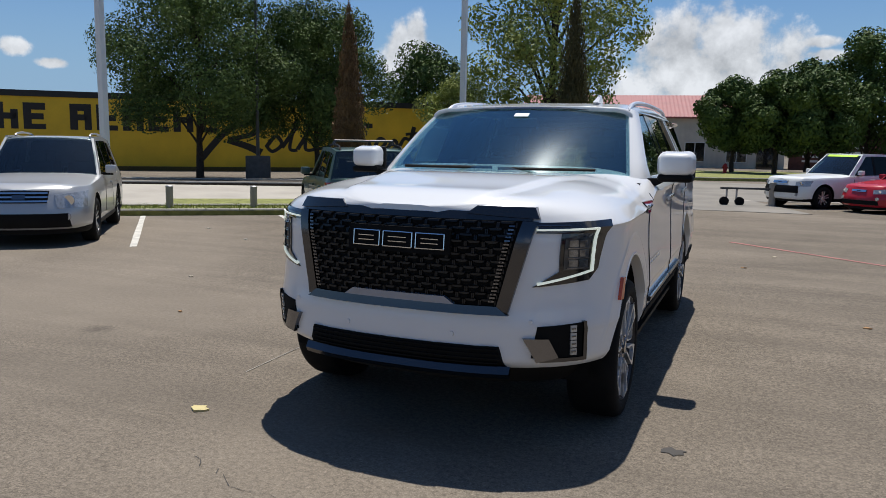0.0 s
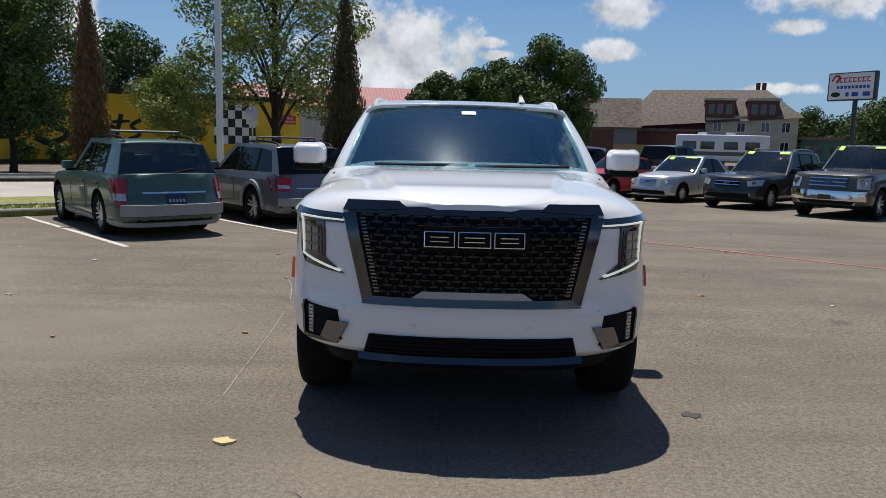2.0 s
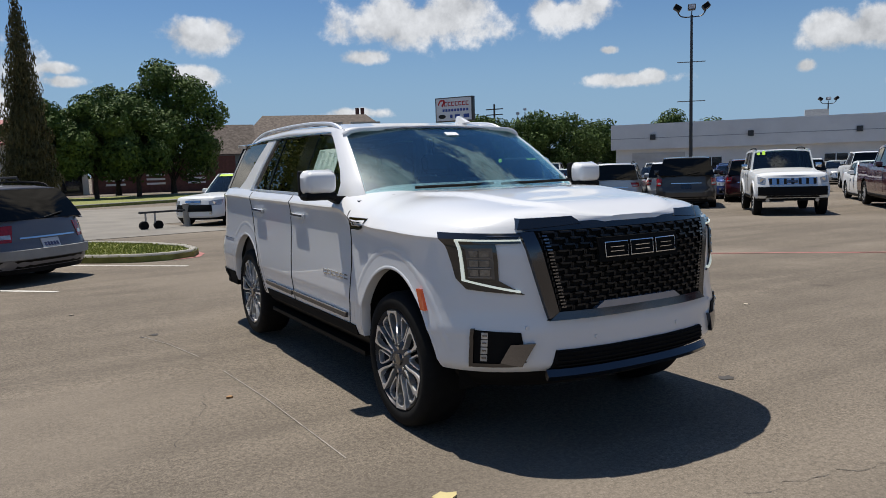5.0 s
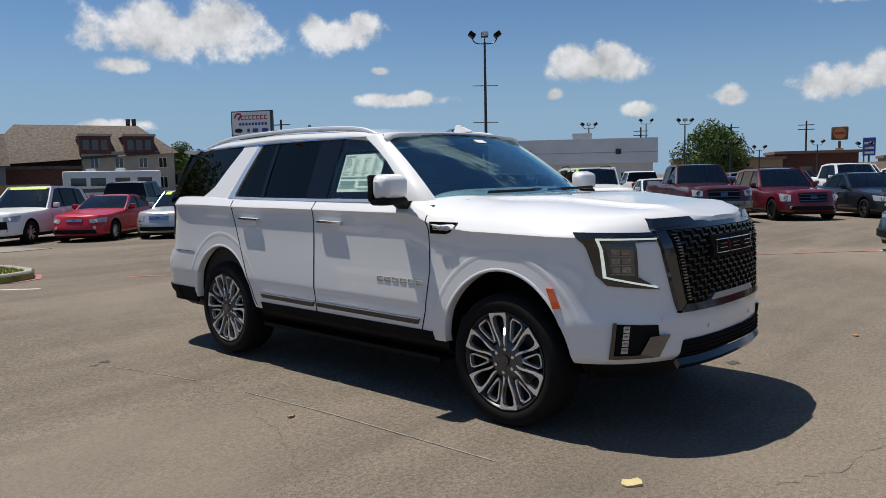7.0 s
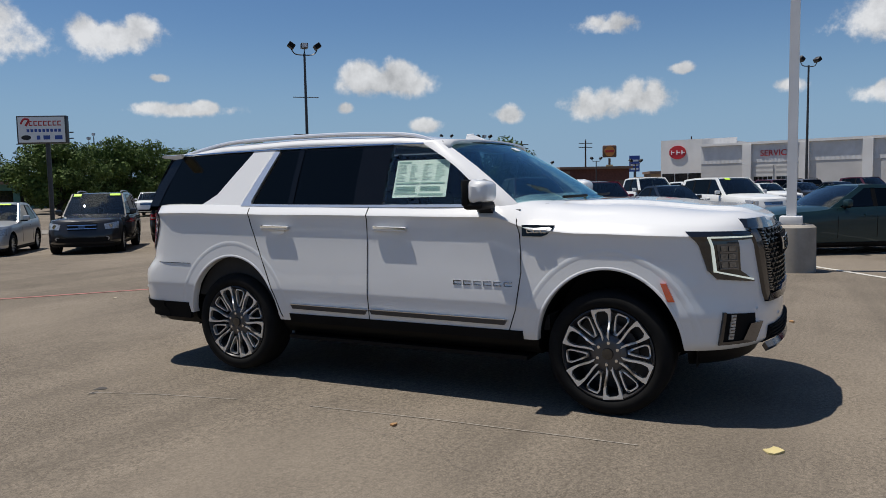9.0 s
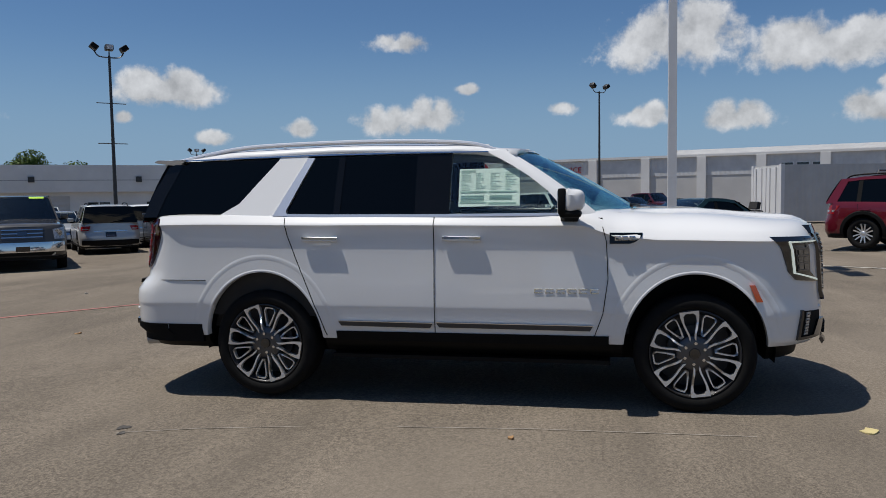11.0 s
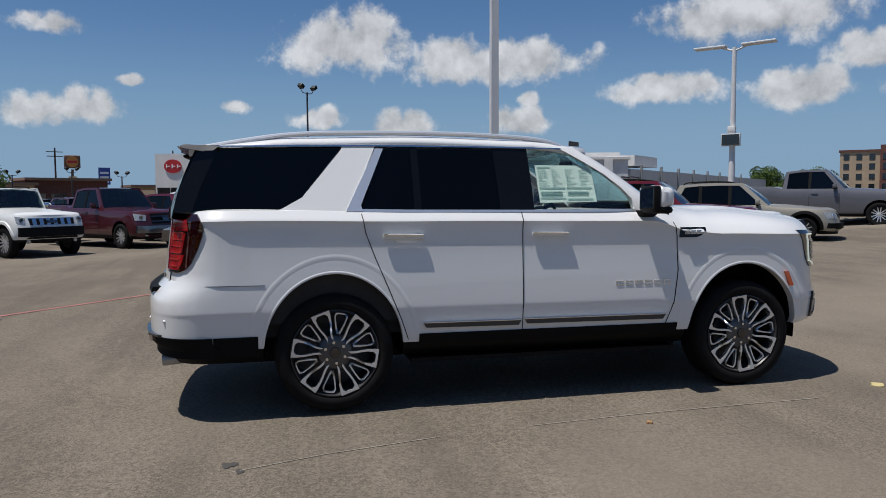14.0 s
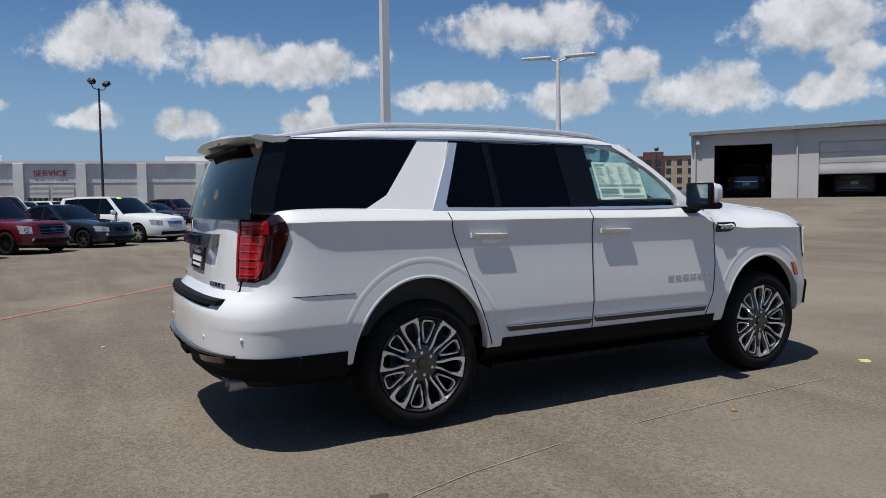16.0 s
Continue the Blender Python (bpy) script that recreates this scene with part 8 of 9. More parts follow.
def gable_block(name, label, x, y, rz, L, D, eave, ridge, wall_m, roof_m, z0=-0.35):
    b = thing(name, label, "building", pose(x, y, z0, 0, 0, rz))
    wall_box("wall", 0, L, 0, D, 0, eave, wall_m, b)
    bm = bmesh.new()
    o = 0.5
    for (y0, y1) in ((-o, D / 2), (D + o, D / 2)):
        slab(bm, [(-o, y0, eave), (L + o, y0, eave), (L + o, y1, ridge), (-o, y1, ridge)], [(-o, y0, eave - 0.18), (L + o, y0, eave - 0.18), (L + o, y1, ridge - 0.18), (-o, y1, ridge - 0.18)])
    part("roof", bm, roof_m, b)
    bm = bmesh.new()
    for xx in (0.02, L - 0.02):
        bm.faces.new([bm.verts.new(p) for p in ((xx, 0, eave), (xx, D, eave), (xx, D / 2, ridge - 0.1))])
    part("gable", bm, wall_m, b)
    return b


def window(parent, x, z, w, h, y=-0.02, frame_m=None, n=2):
    """A framed window with its panes on a wall that faces -y."""
    f = part("window", boxm(x - w / 2, x + w / 2, y - 0.03, y + 0.06, z, z + h), frame_m or WHITE_METAL, parent, smooth=0)
    pw = (w - 0.08 * (n + 1)) / n
    for k in range(n):
        x0 = x - w / 2 + 0.08 + k * (pw + 0.08)
        part("pane", boxm(x0, x0 + pw, y - 0.035, y - 0.02, z + 0.08, z + h - 0.08), GLOSS_BLACK, f, smooth=0)
    return f


red = gable_block("red_roofed_hall", "cream metal hall with a red metal roof", -22.0, 73.0, 10, 26, 14, 5.1, 7.7, SIDING, ROOF_RED)
for x in (9.5, 13.0):
    part("roller_door", boxm(x, x + 2.6, -0.06, 0.02, 0, 3.4), plain("brown_door", (0.09, 0.045, 0.035), 0.6), red, "brown roller door", 0)
for x in (17.5, 21.5):
    window(red, x, 0.6, 2.0, 2.0)
part("entrance", boxm(23.4, 25.4, -0.08, 0.02, 0, 2.6), GLOSS_BLACK, red, smooth=0)
shed = thing("brick_shed", "low dark brick building behind the trees", "building", pose(4.0, 78.0, -0.35, 0, 0, -4))
wall_box("wall", 0, 14, 0, 8, 0, 3.6, BRICK_DARK, shed)
for x in (1.2, 5.0, 9.0):
    bm = bmesh.new()
    for k in range(5):
        add_box(bm, x, x + 1.8, -0.04, 0.01, 0.8 + 0.45 * k, 1.0 + 0.45 * k)
    part("window_slat", bm, WHITE_METAL, shed, smooth=0)


def mansard_house():
    b = thing("mansard_house", "large brick house with brown shingle roof and dormers", "building", pose(24.5, 103.0, -0.4, 0, 0, -18))
    L, D = 23, 16
    wall_box("wall", 0, L * 0.5, 0, D, 0, 5.0, BRICK_DARK, b)
    wall_box("wall", L * 0.5, L, -1, D, 0, 6.2, STUCCO, b)
    bm = bmesh.new()
    lo = [(-0.6, -1.6), (L + 0.6, -1.6), (L + 0.6, D + 0.6), (-0.6, D + 0.6)]
    hi = [(4, 6.5), (L - 3.5, 6.5), (L - 3.5, 9), (4, 9)]
    A, B = [bm.verts.new((x, y, 4.4 if i in (0, 3) else 6.0)) for i, (x, y) in enumerate(lo)], [bm.verts.new((x, y, 10.1)) for x, y in hi]
    for i in range(4):
        bm.faces.new((A[i], A[(i + 1) % 4], B[(i + 1) % 4], B[i]))
    bm.faces.new(B)
    bm.faces.new(A[::-1])
    part("roof", bm, ROOF_BROWN, b)
    for x in (13.2, 18.6):
        d = part("dormer", boxm(x - 1.9, x + 1.9, -1.2, 3.4, 5.9, 8.2), BRICK_DARK, b, smooth=0)
        for dx in (-1.1, 0, 1.1):
            part("pane", boxm(x + dx - 0.38, x + dx + 0.38, -1.24, -1.19, 6.4, 7.7), GLOSS_BLACK, d, smooth=0)
        part("dormer_cap", boxm(x - 2.1, x + 2.1, -1.5, 3.6, 8.2, 8.5), STUCCO, d, smooth=0)
    for x in (13.0, 16.0, 19.0, 21.5):
        window(b, x, 1.2, 1.1, 1.6, -1.02)
        window(b, x, 4.0, 1.1, 1.4, -1.02)
    for x in (L - 4.6, L - 3.8):
        part("chimney", tubem((x, 8.2, 9.5), (x, 8.2, 11.2), 0.3, 0.3, 10), BRICK_DARK, b)
    wall_box("lower_roof", -1, 11.5, -3.4, 0.2, 3.9, 4.3, ROOF_BROWN, b)
    wall_box("porch_wall", -0.6, 11.2, -3.0, 0.0, 0, 3.9, BRICK_DARK, b)


mansard_house()
small = gable_block("small_house", "small blue-grey house with brown roof", 17.0, 96.0, -12, 8, 9, 4.2, 8.2, plain("blue_grey_siding", (0.16, 0.19, 0.2), 0.8), ROOF_BROWN)
wall_box("fence", -3, 12, -4, -3.85, 0, 2.0, plain("wood_fence", (0.34, 0.25, 0.11), 0.8, vary=0.2), small)


def motorhome():
    m = thing("motorhome", "white and grey long motorhome", "motorhome", pose(29.0, 75.2, ground_z(29, 30), 0, 0, -20))
    part("body", boxm(-4.6, 4.6, -1.2, 1.2, 0.55, 3.25, 0.16), P_WHITE, m)
    part("stripe", boxm(-4.58, 4.58, -1.215, -1.2, 1.1, 1.5), GREY_RIM, m, smooth=0)
    for x in (-3.2, -1.4, 0.9, 3.0):
        part("window", boxm(x - 0.7, x + 0.7, -1.22, -1.19, 1.75, 2.55), GLOSS_BLACK, m, smooth=0)
    part("windscreen", boxm(-4.64, -4.55, -1.0, 1.0, 1.5, 2.6), GLOSS_BLACK, m, smooth=0)
    for x in (-2.0, 0.8):
        part("roof_unit", boxm(x - 0.45, x + 0.45, -0.4, 0.4, 3.22, 3.5, 0.06), P_WHITE, m)
    for x in (-3.0, 2.6):
        for y in (-1.05, 1.05):
            part("wheel", tubem((x, y - 0.12, 0.45), (x, y + 0.12, 0.45), 0.45, 0.45, 20), RUBBER, m)


motorhome()


def row_between(name, label, p, q, depth, z0, z1, material):
    """A long block whose front runs from p to q, the body behind it on the left-hand side."""
    p, q = Vector(p), Vector(q)
    d = q - p
    b = thing(name, label, "building", pose(p.x, p.y, z0, 0, 0, math.degrees(math.atan2(d.y, d.x))))
    wall_box("wall", 0, d.length, 0, depth, 0, z1 - z0, material, b)
    return b, d.length


b, L = row_between("white_showroom", "long white flat-roofed building with a deep fascia", (49.6, 52.8), (64.0, 32.8), 14, -0.35, 4.9, WHITE_WALL)
wall_box("fascia", -0.4, L + 0.4, -0.5, 0, 2.85, 5.3, WHITE_WALL, b)
wall_box("fascia_groove", -0.41, L + 0.41, -0.515, -0.5, 3.9, 3.96, GALV, b)
for x in (3.4, 12.2, 21.0):
    wall_box("wall_light", x, x + 0.5, -0.65, -0.5, 3.75, 4.25, DARK_METAL, b)
part("roller_door", boxm(1.6, 6.6, -0.06, 0.02, 0, 2.5), DOOR_GREY, b, smooth=0)
for x in (9.0, 14.0, 16.5, 19.5, 22.5):
    window(b, x, 0.7, 2.0, 1.3, -0.02)
wall_box("roof_unit", 17, 19, 4, 6, 5.2, 6.1, GALV, b)

# dealership with a red oval and the service wing
b, L = row_between("dealer_showroom", "white showroom with ribbed corner and red oval sign", (86.0, 16.8), (84.6, 11.2), 12, -0.4, 6.4, WHITE_WALL)
wall_box("ribbed_corner", 5.0, L + 3.2, -0.15, 0, 0.2, 6.75, RIBBED_GREY, b)
bm = bmesh.new()
lathe(bm, [(0.0001, 0.0), (1.0, 0.0), (1.0, 0.12), (0.0001, 0.12)], 32, "Z")
oval = part("oval_sign", bm, SIGN_RED, b, "red oval sign", m=pose(2.1, -0.02, 5.35, 90) @ Matrix.Diagonal((1.02, 0.78, 1, 1)))
bm = bmesh.new()
for x in (-0.75, -0.1, 0.5):
    add_box(bm, x, x + 0.12, -0.3, 0.3, 0.12, 0.16)
    add_box(bm, x + 0.12, x + 0.4, -0.06, 0.06, 0.12, 0.16)
part("oval_shape", bm, SIGN_WHITE, oval, smooth=0)
for k in range(3):
    part("shop_window", boxm(0.2 + 1.6 * k, 1.7 + 1.6 * k, -0.04, 0.01, 0.2, 2.9), GLOSS_BLACK, b, smooth=0)
wall_box("brick_panel", -3.5, 0, -0.1, 0.3, 0.0, 2.6, TAN_WALL, b)

b, L = row_between("service_wing", "long pale service building with pilasters", (81.2, 11.5), (69.0, -34.0), 30, -0.3, 5.3, GREY_WALL)
wall_box("coping", 0, L + 0.2, -0.3, 30, 5.6, 5.85, WHITE_WALL, b)
wall_box("upper_band", 0, L, -0.04, 0, 3.7, 5.6, RIBBED_GREY, b)
for k in range(9):
    x = 5.05 + 5.7 * k
    if x < L:
        wall_box("pilaster", x - 0.45, x + 0.45, -0.35, 0, 0, 5.6, WHITE_WALL, b)
wall_box("roof_block", 18, L + 0.3, 6, 28, 5.6, 6.7, WHITE_WALL, b)
for x in (6.7, 9.0):
    d = part("service_door", boxm(x - 1.0, x + 1.0, -0.08, 0.02, 0.2, 3.4), DOOR_GREY, b, "sectional door with glazed row", 0)
    for k in range(4):
        for z in (1.2, 1.75):
            part("pane", boxm(x - 0.95 + 0.48 * k, x - 0.53 + 0.48 * k, -0.1, -0.07, z, z + 0.45), GLOSS_BLACK, d, smooth=0)
text_on("service_word", "SERVICE", 0.85, pose(7.9, -0.06, 4.35, 90), SIGN_RED, b, 0.06)
for x in (30.2, 31.6, 33.0):
    window(b, x, 3.9, 1.2, 0.9, -0.05, n=1)
part("roller_door", boxm(29.6, 33.6, -0.06, 0.02, 0.2, 3.4), DOOR_GREY, b, smooth=0)
for x, w in ((38, 0.5), (41, 0.7)):
    wall_box("wall_unit", x, x + w, -0.5, 0, 3.2, 4.0, GALV, b)
b, L = row_between("rear_wing", "lower pale wing stepping back from the service building", (69.2, -34.4), (120, -88), 20, -0.2, 4.3, GREY_WALL)
for k in range(8):
    wall_box("downpipe", 3 + 7 * k, 3.3 + 7 * k, -0.25, 0, 0, 5.0, GALV, b)
wall_box("raised_block", 4, 12, 1, 12, 5, 6.2, WHITE_WALL, b)
wall_box("roof_sign", -2.5, -0.2, 6, 6.2, 6.4, 7.6, BLACK_PAINT, b)

# shipping container
c = thing("shipping_container", "white ribbed steel shipping container", "container", pose(30.74, -9.7, ground_z(30.7, -9.7), 0, 0, 17))
part("box", boxm(-1.22, 1.22, -3.0, 3.0, 0.12, 2.6), ribbed_mat("container_white", (0.5, 0.5, 0.49), 4, axis=1), c, smooth=0)
for x in (-1.2, 1.2):
    for y in (-3.0, 3.0):
        part("corner_post", boxm(x - 0.08, x + 0.08, y - 0.08, y + 0.08, 0, 2.64), WHITE_METAL, c, smooth=0)
for x in (-0.6, 0.6):
    d = part("door", boxm(x - 0.57, x + 0.57, 3.0, 3.06, 0.2, 2.5), WHITE_METAL, c, smooth=0)
    for dx in (-0.25, 0.25):
        part("lock_rod", tubem((x + dx, 3.09, 0.2), (x + dx, 3.09, 2.5), 0.025), WHITE_METAL, d)


def garage():
    p, q = Vector((20.93, -22.46)), Vector((14.33, -27.06))
    d = (q - p).normalized()
    q = p + d * 34
    z0 = 1.28
    b = thing("garage_block", "pale block garage with two open bays", "building", pose(p.x, p.y, z0, 0, 0, math.degrees(math.atan2(d.y, d.x))))
    H = 3.12
    bays = ((1.05, 3.55), (5.47, 8.35), (12.05, 14.85))
    x = 0.0
    for a, c in bays:
        wall_box("wall", x, a, 0, 0.25, -1.5, H, GREY_WALL, b)
        wall_box("lintel", a, c, 0, 0.25, 2.5, H, GREY_WALL, b)
        x = c
    wall_box("wall", x, 34, 0, 0.25, -1.5, H, GREY_WALL, b)
    wall_box("side_wall", 0, 0.25, 0.25, 12, -1.5, H + 0.02, GREY_WALL, b)
    wall_box("side_wall", 33.75, 34, 0.25, 12, -1.5, H, GREY_WALL, b)
    # near-black colour on these two walls stands in for the shade inside the bays
    wall_box("back_wall", 0, 34, 12, 12.25, -1.5, H, SHADED_INSIDE, b)
    wall_box("divider", 4.9, 5.0, 0.25, 12, -1.5, H - 0.1, SHADED_INSIDE, b)
    bm = bmesh.new()
    slab(bm, [(-0.05, -0.35, H + 0.02), (34.3, -0.35, H + 0.75), (34.3, 12.5, H + 0.75), (-0.05, 12.5, H + 0.02)], [(-0.05, -0.35, H - 0.13), (34.3, -0.35, H + 0.5), (34.3, 12.5, H + 0.5), (-0.05, 12.5, H - 0.13)])
    part("roof", bm, GALV, b, "thin metal roof edge", 0)
    bm = bmesh.new()
    slab(bm, [(0, -0.01, H), (34, -0.01, H), (34, -0.01, H + 0.55), (0, -0.01, H - 0.05)], [(0, 0.2, H), (34, 0.2, H), (34, 0.2, H + 0.55), (0, 0.2, H - 0.05)])
    part("gable_wall", bm, GREY_WALL, b, smooth=0)
    wall_box("floor_slab", 0.2, 33.8, 0.1, 12, -0.6, 0.03, CONCRETE, b)
    d2 = part("roller_door", boxm(5.47, 8.35, 0.1, 0.17, 1.05, 2.5), DOOR_GREY, b, "half-raised sectional door", 0)
    for k in range(3):
        part("door_panel", boxm(5.49, 8.33, 0.075, 0.1, 1.09 + 0.47 * k, 1.52 + 0.47 * k), DOOR_GREY, d2, smooth=0)
    wall_box("rack", 1.2, 3.4, 10.4, 11.2, 0, 2.0, GALV, b)
    for x in (0.2, 4.6, 10.6):
        part("downpipe", tubem((x, -0.07, -0.2), (x, -0.07, H - 0.1), 0.04, 0.04, 8), GREY_WALL, b)
    part("camera_box", boxm(0.25, 0.42, -0.25, 0, 2.55, 2.8, 0.02), WHITE_METAL, b)
    wall_box("crack_joint", 9.5, 12.4, -0.012, 0, 1.6, 1.615, GALV, b)
    for x, dep, col in ((2.3, 4.4, "w"), (6.95, 4.0, "s")):
        pos = p + d * x + Vector((-d.y, d.x)) * dep
        make_car("parked_car", "dark car standing inside the open garage bay", mix(SUV_C if col == "w" else SEDAN_C), P_CHARCOAL if col == "w" else P_GREY, pose(pos.x, pos.y, z0 + 0.03, 0, 0, math.degrees(math.atan2(d.y, d.x)) + 180))


garage()
hotel = thing("hotel", "tan and brown hotel with rows of windows", "building", pose(161.3, -139.6, 1.0, 0, 0, 227))
wall_box("wall", 0, 26, 0, 12, -2, 11.3, TAN_WALL, hotel)
wall_box("cornice", -0.3, 26.3, -0.3, 12.3, 11.3, 11.8, BRICK_DARK, hotel)
wall_box("tower", 9, 14.5, -0.8, 12, -2, 12.9, BRICK_DARK, hotel)
for k in range(9):
    for z in (1.6, 4.2, 6.8, 9.2):
        x = 0.8 + 2.9 * k
        if not 8.2 < x + 0.7 < 15.2:
            part("pane", boxm(x, x + 1.3, -0.08, 0.02, z, z + 1.5), GLOSS_BLACK, hotel, smooth=0)
for z in (1.6, 4.2, 6.8, 9.2):
    for x in (9.6, 12.2):
        part("pane", boxm(x, x + 1.6, -0.88, -0.78, z, z + 1.6), GLOSS_BLACK, hotel, smooth=0)
for x, y, rz, w, h, mt in ((108, 52, -60, 16, 3.6, TAN_WALL), (118, 40, -60, 12, 4.4, BRICK_DARK), (124, 26, -70, 18, 3.4, TAN_WALL), (48, 98, -30, 22, 3.2, plain("teal_shopfront", (0.1, 0.24, 0.2), 0.7)), (66, 92, -35, 18, 3.6, TAN_WALL)):
    s = thing("shop", "low shop building beyond the car rows", "building", pose(x, y, -0.4, 0, 0, rz))
    wall_box("wall", 0, w, 0, 8, 0, h, mt, s)
    wall_box("canopy", -0.3, w + 0.3, -1.2, 8.2, h, h + 0.4, plain("canopy", (0.2, 0.13, 0.09), 0.7), s)
    for k in range(int(w / 3)):
        part("shop_window", boxm(0.6 + 3 * k, 2.8 + 3 * k, -0.05, 0.02, 0.4, 2.4), GLOSS_BLACK, s, smooth=0)


# ---- poles, lamps, signs ----
def square_pole(x, y, h, base):
    t = thing("lamp_pole", "tall square white lamp pole on a concrete base", "lamp post", pose(x, y, ground_z(x, y)), "white lamp poles")
    if base:
        bm = bmesh.new()
        lathe(bm, [(0.0001, 0.76), (0.33, 0.76), (0.37, 0.72), (0.38, 0.0)], 28, "Z")
        part("concrete_base", bm, CONCRETE, t)
    z = 0.76 if base else 0.1
    part("base_cover", boxm(-0.17, 0.17, -0.17, 0.17, z, z + 0.14, 0.02), WHITE_METAL, t)
    bm = bmesh.new()
    for v in add_box(bm, -0.075, 0.075, -0.075, 0.075, z, h):
        if v.co.z > 1:
            v.co.x *= 0.85
            v.co.y *= 0.85
    part("pole", bm, WHITE_METAL, t, smooth=0)
    for sx in (-1, 1):
        part("lamp_head", boxm(0.1 if sx > 0 else -0.9, 0.9 if sx > 0 else -0.1, -0.18, 0.18, h - 0.1, h, 0.02), WHITE_METAL, t)
    return t


square_pole(7.87, -0.67, 9.5, True)
square_pole(-6.12, 15.36, 9.5, False)
square_pole(-12.1, 5.9 + 2.6, 9.5, False)


def flood_pole(x, y, h, heads, bars=()):
    t = thing("flood_light", "dark pole with flood lamps", "lamp post", pose(x, y, ground_z(x, y), 0, 0, -45), "flood light poles")
    part("pole", tubem((0, 0, 0), (0, 0, h - 0.5), 0.12, 0.07, 12), DARK_METAL, t)
    for k in range(heads):
        dx = (k - (heads - 1) / 2) * (1.6 / max(1, heads - 1) if heads > 1 else 0)
        bm = bmesh.new()
        pipe(bm, bezier([(0, 0, h - 0.6), (dx * 0.7, 0, h - 0.55), (dx, 0, h - 0.25)], 4), 0.035, 6)
        arm = part("arm", bm, DARK_METAL, t)
        m = pose(dx, 0, h - 0.05, 0, -35 * (dx / 0.8) if dx else 0, 0)
        part("lamp_head", boxm(-0.22, 0.22, -0.3, 0.2, -0.16, 0.16, 0.05, m), DARK_METAL, arm)
        part("lens", boxm(-0.17, 0.17, -0.32, -0.3, -0.12, 0.12, 0.0, m), PLATE if dx == 0 else TRIM, arm)
    for z in bars:
        part("cross_bar", tubem((-0.8, 0, z), (0.8, 0, z), 0.025, 0.025, 8), DARK_METAL, t)
    return t


flood_pole(32.7, 28.1, 10.8, 3, (7.6, 5.3))
flood_pole(60.4, 0.5, 11.0, 2)
for x, y, h, n in ((69.0, 94.6, 10.5, 1), (60, 84, 9.0, 1), (95, 50, 9.5, 2), (75, 47, 8.0, 3), (82, 38, 8.2, 3), (100, 23, 5.0, 2), (106, 38, 5.4, 2), (92, 36.5, 5.6, 2), (112, 32, 6.0, 2), (98, 12, 5.8, 2), (72, -70, 8.0, 2)):
    flood_pole(x, y, h, n)
t = thing("area_light", "white pole with two flat lamp heads and a solar box", "lamp post", pose(20.1, -13.95, ground_z(20.1, -13.95), 0, 0, 40))
part("pole", tubem((0, 0, 0), (0, 0, 6.75), 0.14, 0.08, 12), WHITE_METAL, t)
for sx in (-1, 1):
    part("lamp_head", boxm(sx * 0.98 - 0.62, sx * 0.98 + 0.62, -0.2, 0.2, 6.76, 6.85, 0.03, pose(0, 0, 0, 0, -sx * 0.6)), WHITE_METAL, t)
for sx in (-1, 1):
    part("bracket", tubem((0, 0, 6.6), (sx * 0.5, 0, 6.78), 0.04, 0.04, 8), WHITE_METAL, t)
part("solar_panel", boxm(-0.32, 0.32, 0.24, 0.3, 3.0, 3.4, 0.0), GLOSS_BLACK, t)
part("panel_frame", boxm(-0.36, 0.36, 0.16, 0.25, 2.96, 3.44, 0.01), WHITE_METAL, t)
part("box", boxm(-0.14, 0.14, 0.0, 0.22, 3.44, 3.72, 0.02), WHITE_METAL, t)

sg = thing("dealer_sign", "white road sign board with coloured shapes on a pole", "sign", pose(24.85, 42.5, ground_z(24.85, 30), 0, 0, -60))
part("board", boxm(-1.52, 1.52, -0.18, 0.18, 5.0, 6.72, 0.03), DARK_METAL, sg)
part("face", boxm(-1.42, 1.42, -0.2, -0.18, 5.08, 6.64), SIGN_WHITE, sg, smooth=0)
part("pole", tubem((0.25, 0, 0), (0.25, 0, 5.1), 0.14, 0.14, 12), DARK_METAL, sg)
bm = bmesh.new()
brush(bm, [(-1.25, 6.2), (-1.05, 6.5), (-0.75, 6.45), (-0.95, 6.1)], 0.1, 0.14, -0.215, -0.2)
part("sign_mark", bm, SIGN_RED, sg, smooth=0)
bm = bmesh.new()
for k in range(7):
    x = -0.75 + 0.29 * k
    add_box(bm, x, x + 0.22, -0.215, -0.2, 6.1, 6.16)
    add_box(bm, x, x + 0.06, -0.215, -0.2, 6.1, 6.4)
    add_box(bm, x, x + 0.22, -0.215, -0.2, 6.34, 6.4)
part("sign_shapes", bm, SIGN_RED, sg, "red plain name shapes", 0)
for k in range(9):
    part("sign_bar", boxm(-0.9 + 0.24 * k, -0.74 + 0.24 * k, -0.215, -0.2, 5.72, 5.9), SIGN_BLUE, sg, "blue plain bar", 0)
for x0, x1 in ((-0.3, -0.1), (0.1, 0.5), (0.8, 1.25)):
    part("sign_bar", boxm(x0, x1, -0.215, -0.2, 5.25, 5.5), SIGN_BLUE, sg, "blue plain bar", 0)
bm = bmesh.new()
lathe(bm, [(0.0001, 0), (0.3, 0), (0.3, 0.02), (0.0001, 0.02)], 20, "Z")
part("sign_oval", bm, BLACK_PAINT, sg, m=pose(-0.95, -0.2, 5.38, 90) @ Matrix.Diagonal((1, 0.5, 1, 1)))

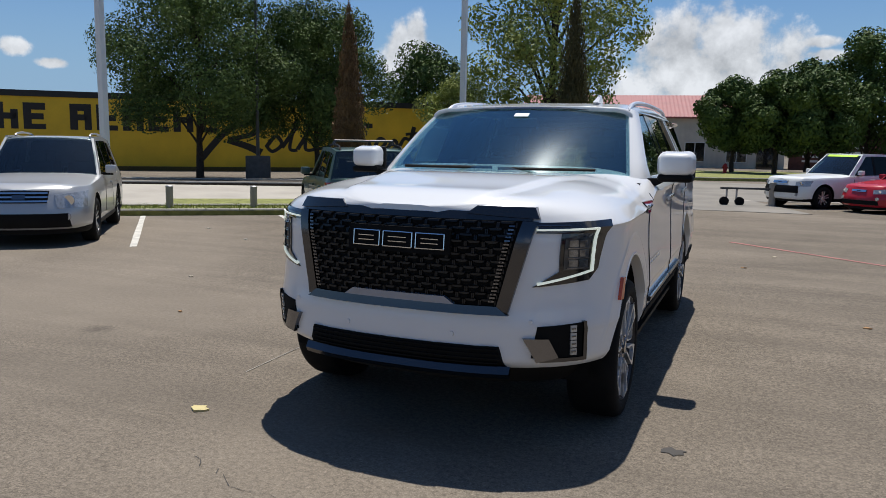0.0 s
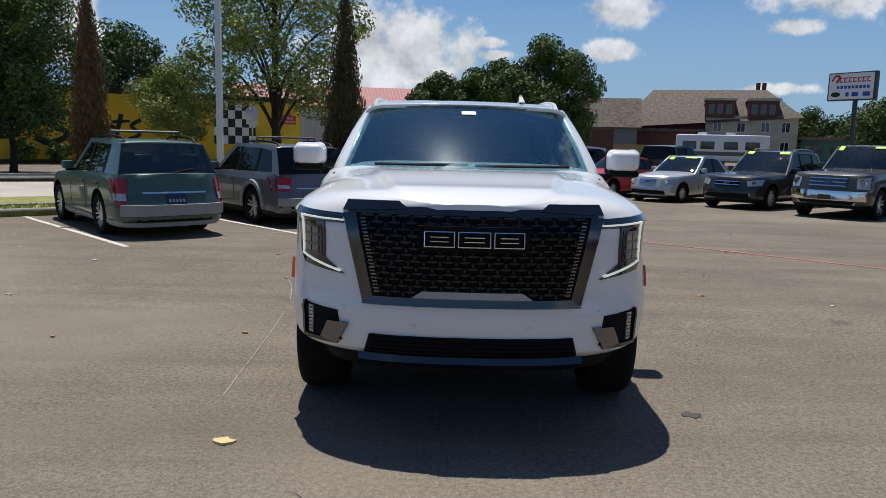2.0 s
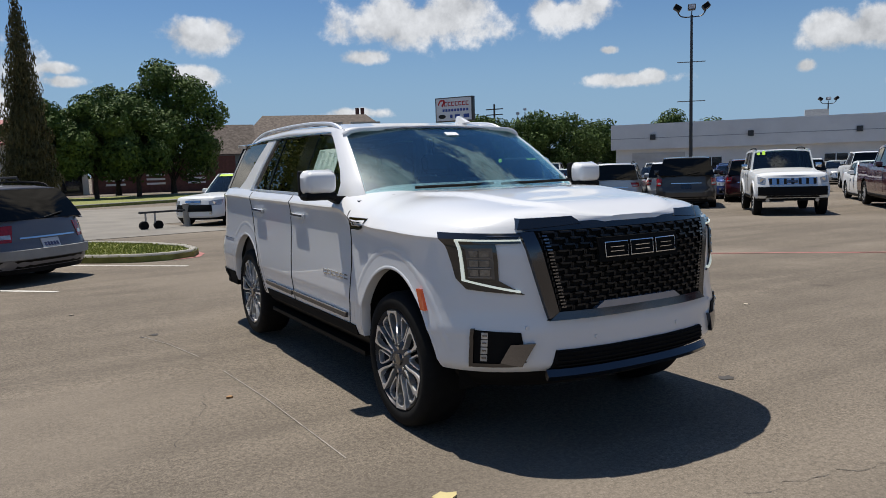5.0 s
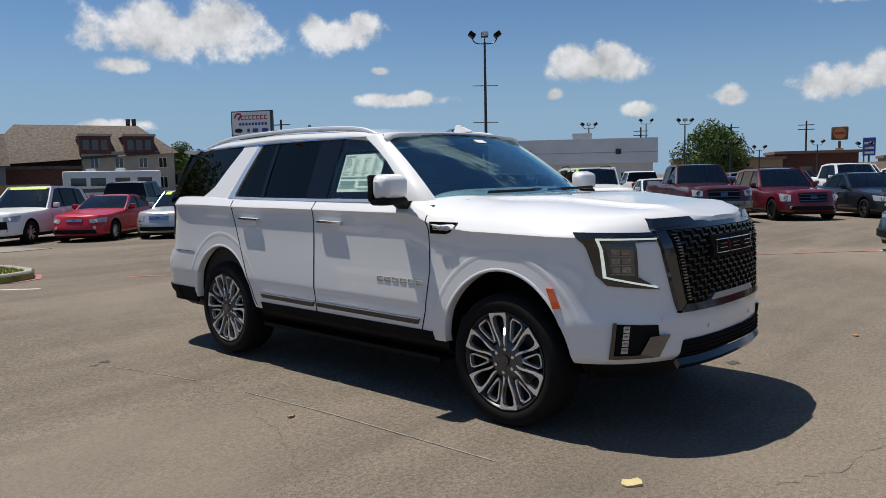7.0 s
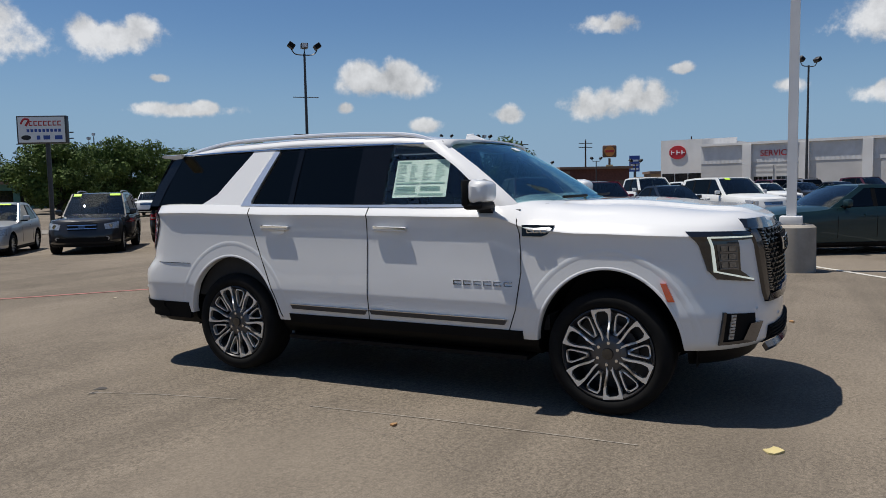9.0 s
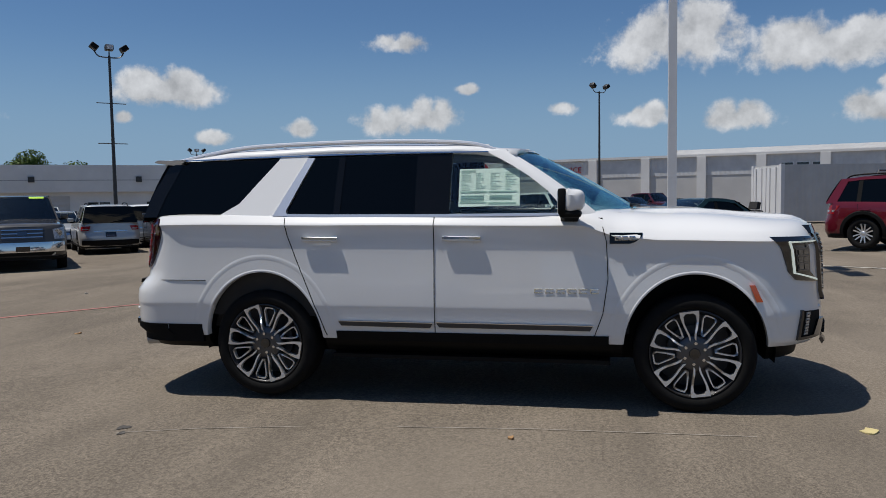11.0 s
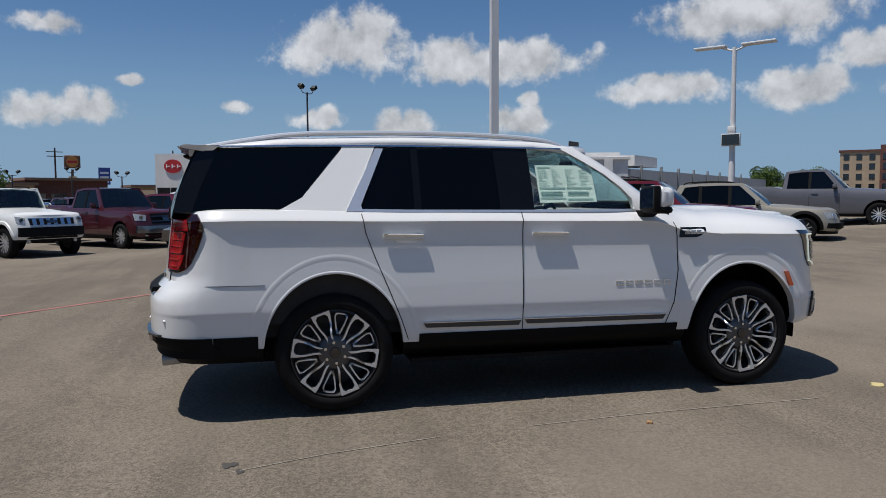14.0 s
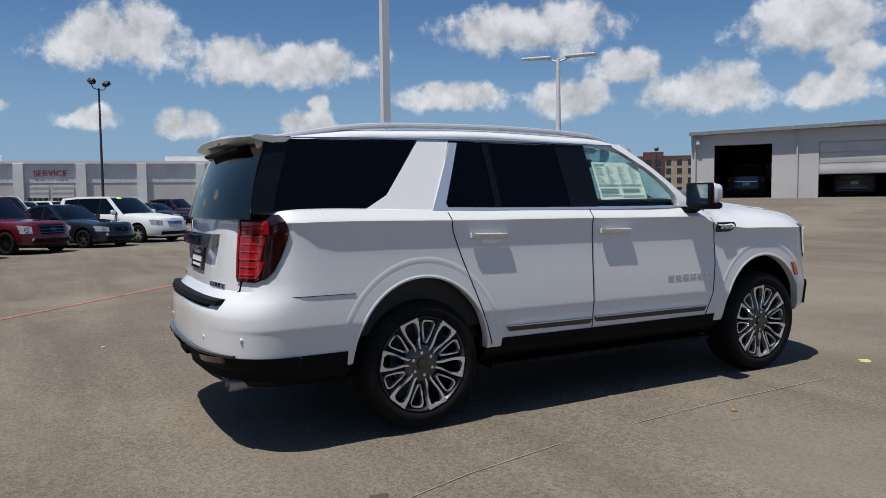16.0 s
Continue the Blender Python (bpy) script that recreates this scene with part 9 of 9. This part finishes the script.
bk = thing("restaurant_sign", "tall sign with a brown and orange round mark", "sign", pose(198, 52.6, -0.4, 0, 0, -70) @ Matrix.Scale(1.25, 4))
part("pole", tubem((0, 0, 0), (0, 0, 7.0), 0.25, 0.25, 12), SIGN_BROWN, bk)
part("board", boxm(-1.5, 1.5, -0.3, 0.3, 7.2, 9.8, 0.25), SIGN_BROWN, bk)
bm = bmesh.new()
lathe(bm, [(0.0001, 0), (1.1, 0), (1.1, 0.05), (0.0001, 0.05)], 28, "Z")
part("round_mark", bm, SIGN_ORANGE, bk, m=pose(0, -0.31, 8.5, 90))
part("mark_band", boxm(-0.9, 0.9, -0.4, -0.36, 8.25, 8.75), SIGN_RED, bk, smooth=0)
part("lower_board", boxm(-0.7, 0.7, -0.32, 0.32, 3.8, 5.6), plain("tan_board", (0.6, 0.42, 0.2), 0.5), bk, smooth=0)
pr = thing("blue_sign", "tall blue and white road sign", "sign", pose(175, 40.5, -0.4, 0, 0, -75))
part("post", tubem((0, 0, 0), (0, 0, 8), 0.2, 0.2, 10), DARK_METAL, pr)
part("board", boxm(-1.2, 1.2, -0.2, 0.2, 4.6, 8.4), SIGN_BLUE, pr, smooth=0)
for z in (5.0, 6.0, 7.0):
    part("sign_bar", boxm(-0.9, 0.9, -0.24, -0.2, z, z + 0.45), SIGN_WHITE, pr, smooth=0)
for k, (x, y) in enumerate(((112, 60), (118, 47), (123, 37), (128, 20), (62, 100), (52, 78), (80, 95), (150, -60))):
    u = thing("utility_pole", "weathered wooden utility pole with cross-arm", "utility pole", pose(x, y, -0.4, 0, 0, -60), "utility poles")
    part("pole", tubem((0, 0, 0), (0, 0, 9.6), 0.17, 0.12, 8), BARK, u)
    for z in (8.9, 8.2):
        part("cross_arm", boxm(-1.2, 1.2, -0.06, 0.06, z, z + 0.12), BARK, u, smooth=0)
ps = thing("parking_sign", "small grey metal sign on a post", "sign", pose(-7.7, 24.9, ground_z(-7.7, 24.9), 0, 0, 12))
part("post", tubem((0, 0, 0), (0, 0, 2.9), 0.03, 0.03, 8), GALV, ps)
part("plate", boxm(-0.23, 0.23, -0.05, -0.03, 2.25, 2.85, 0.01), GALV, ps)
pl = thing("lamp_pedestal", "dark concrete pedestal with a thin lamp pole", "lamp post", pose(-19.2, 23.6, ground_z(-19.2, 23.6)))
part("pedestal", boxm(-0.4, 0.4, -0.4, 0.4, 0, 1.15, 0.04), plain("dark_concrete", (0.09, 0.085, 0.08), 0.9, vary=0.2), pl)
part("pole", tubem((0, 0, 1.1), (0, 0, 8.5), 0.08, 0.05, 8), DARK_METAL, pl)
tr = thing("tow_dolly", "low dark metal bar on two small wheels", "barrier", pose(1.0, 21.2, ground_z(1, 21.2), 0, 0, 15))
part("bar", boxm(-0.55, 0.95, -0.04, 0.04, 0.52, 0.58), DARK_METAL, tr, smooth=0)
for x in (-0.35, -0.05):
    part("strut", tubem((x, 0, 0.12), (x, 0, 0.55), 0.03, 0.03, 8), GALV, tr)
for x in (-0.42, 0.05):
    part("wheel", tubem((x, -0.06, 0.14), (x, 0.06, 0.14), 0.14, 0.14, 18), RUBBER, tr)
bp = thing("bollard", "grey steel bollard beside the white crossover", "bollard", pose(2.0, 21.6, ground_z(2, 21.6)))
part("post", tubem((0, 0, 0), (0, 0, 0.75), 0.11, 0.11, 14), CONCRETE, bp)
hy = thing("fire_hydrant", "small red fire hydrant on the island", "hydrant", pose(-0.9, 55.5, ground_z(-0.9, 30) + 0.1))
bm = bmesh.new()
lathe(bm, [(0.0001, 0.75), (0.1, 0.7), (0.16, 0.6), (0.14, 0.5), (0.14, 0.1), (0.2, 0.08), (0.2, 0.0)], 14, "Z")
part("barrel", bm, SIGN_RED, hy)
part("nozzle", tubem((-0.22, 0, 0.45), (0.22, 0, 0.45), 0.06, 0.06, 10), SIGN_RED, hy)
for k, (s, q) in enumerate(((9.6, 30.8), (11.2, 30.6), (17.2, 30.9), (23.8, 30.7))):
    p = K(s, q)
    sb = thing("shrub", "small green shrub against the yellow wall", "shrub", pose(p.x, p.y, ground_z(p.x, p.y)), "shrubs by the wall")
    part("stem", tubem((0, 0, -0.1), (0, 0, 0.6), 0.04, 0.02, 6), BARK, sb)
    leaves("crown", [(0, 0, 0.6, 0.6, 0.6, 0.5), (0.3, 0.2, 0.8, 0.4, 0.4, 0.4), (-0.2, 0, 1.1, 0.3, 0.3, 0.4)], 700, 0.12, LEAF_MID, sb, 90 + k)
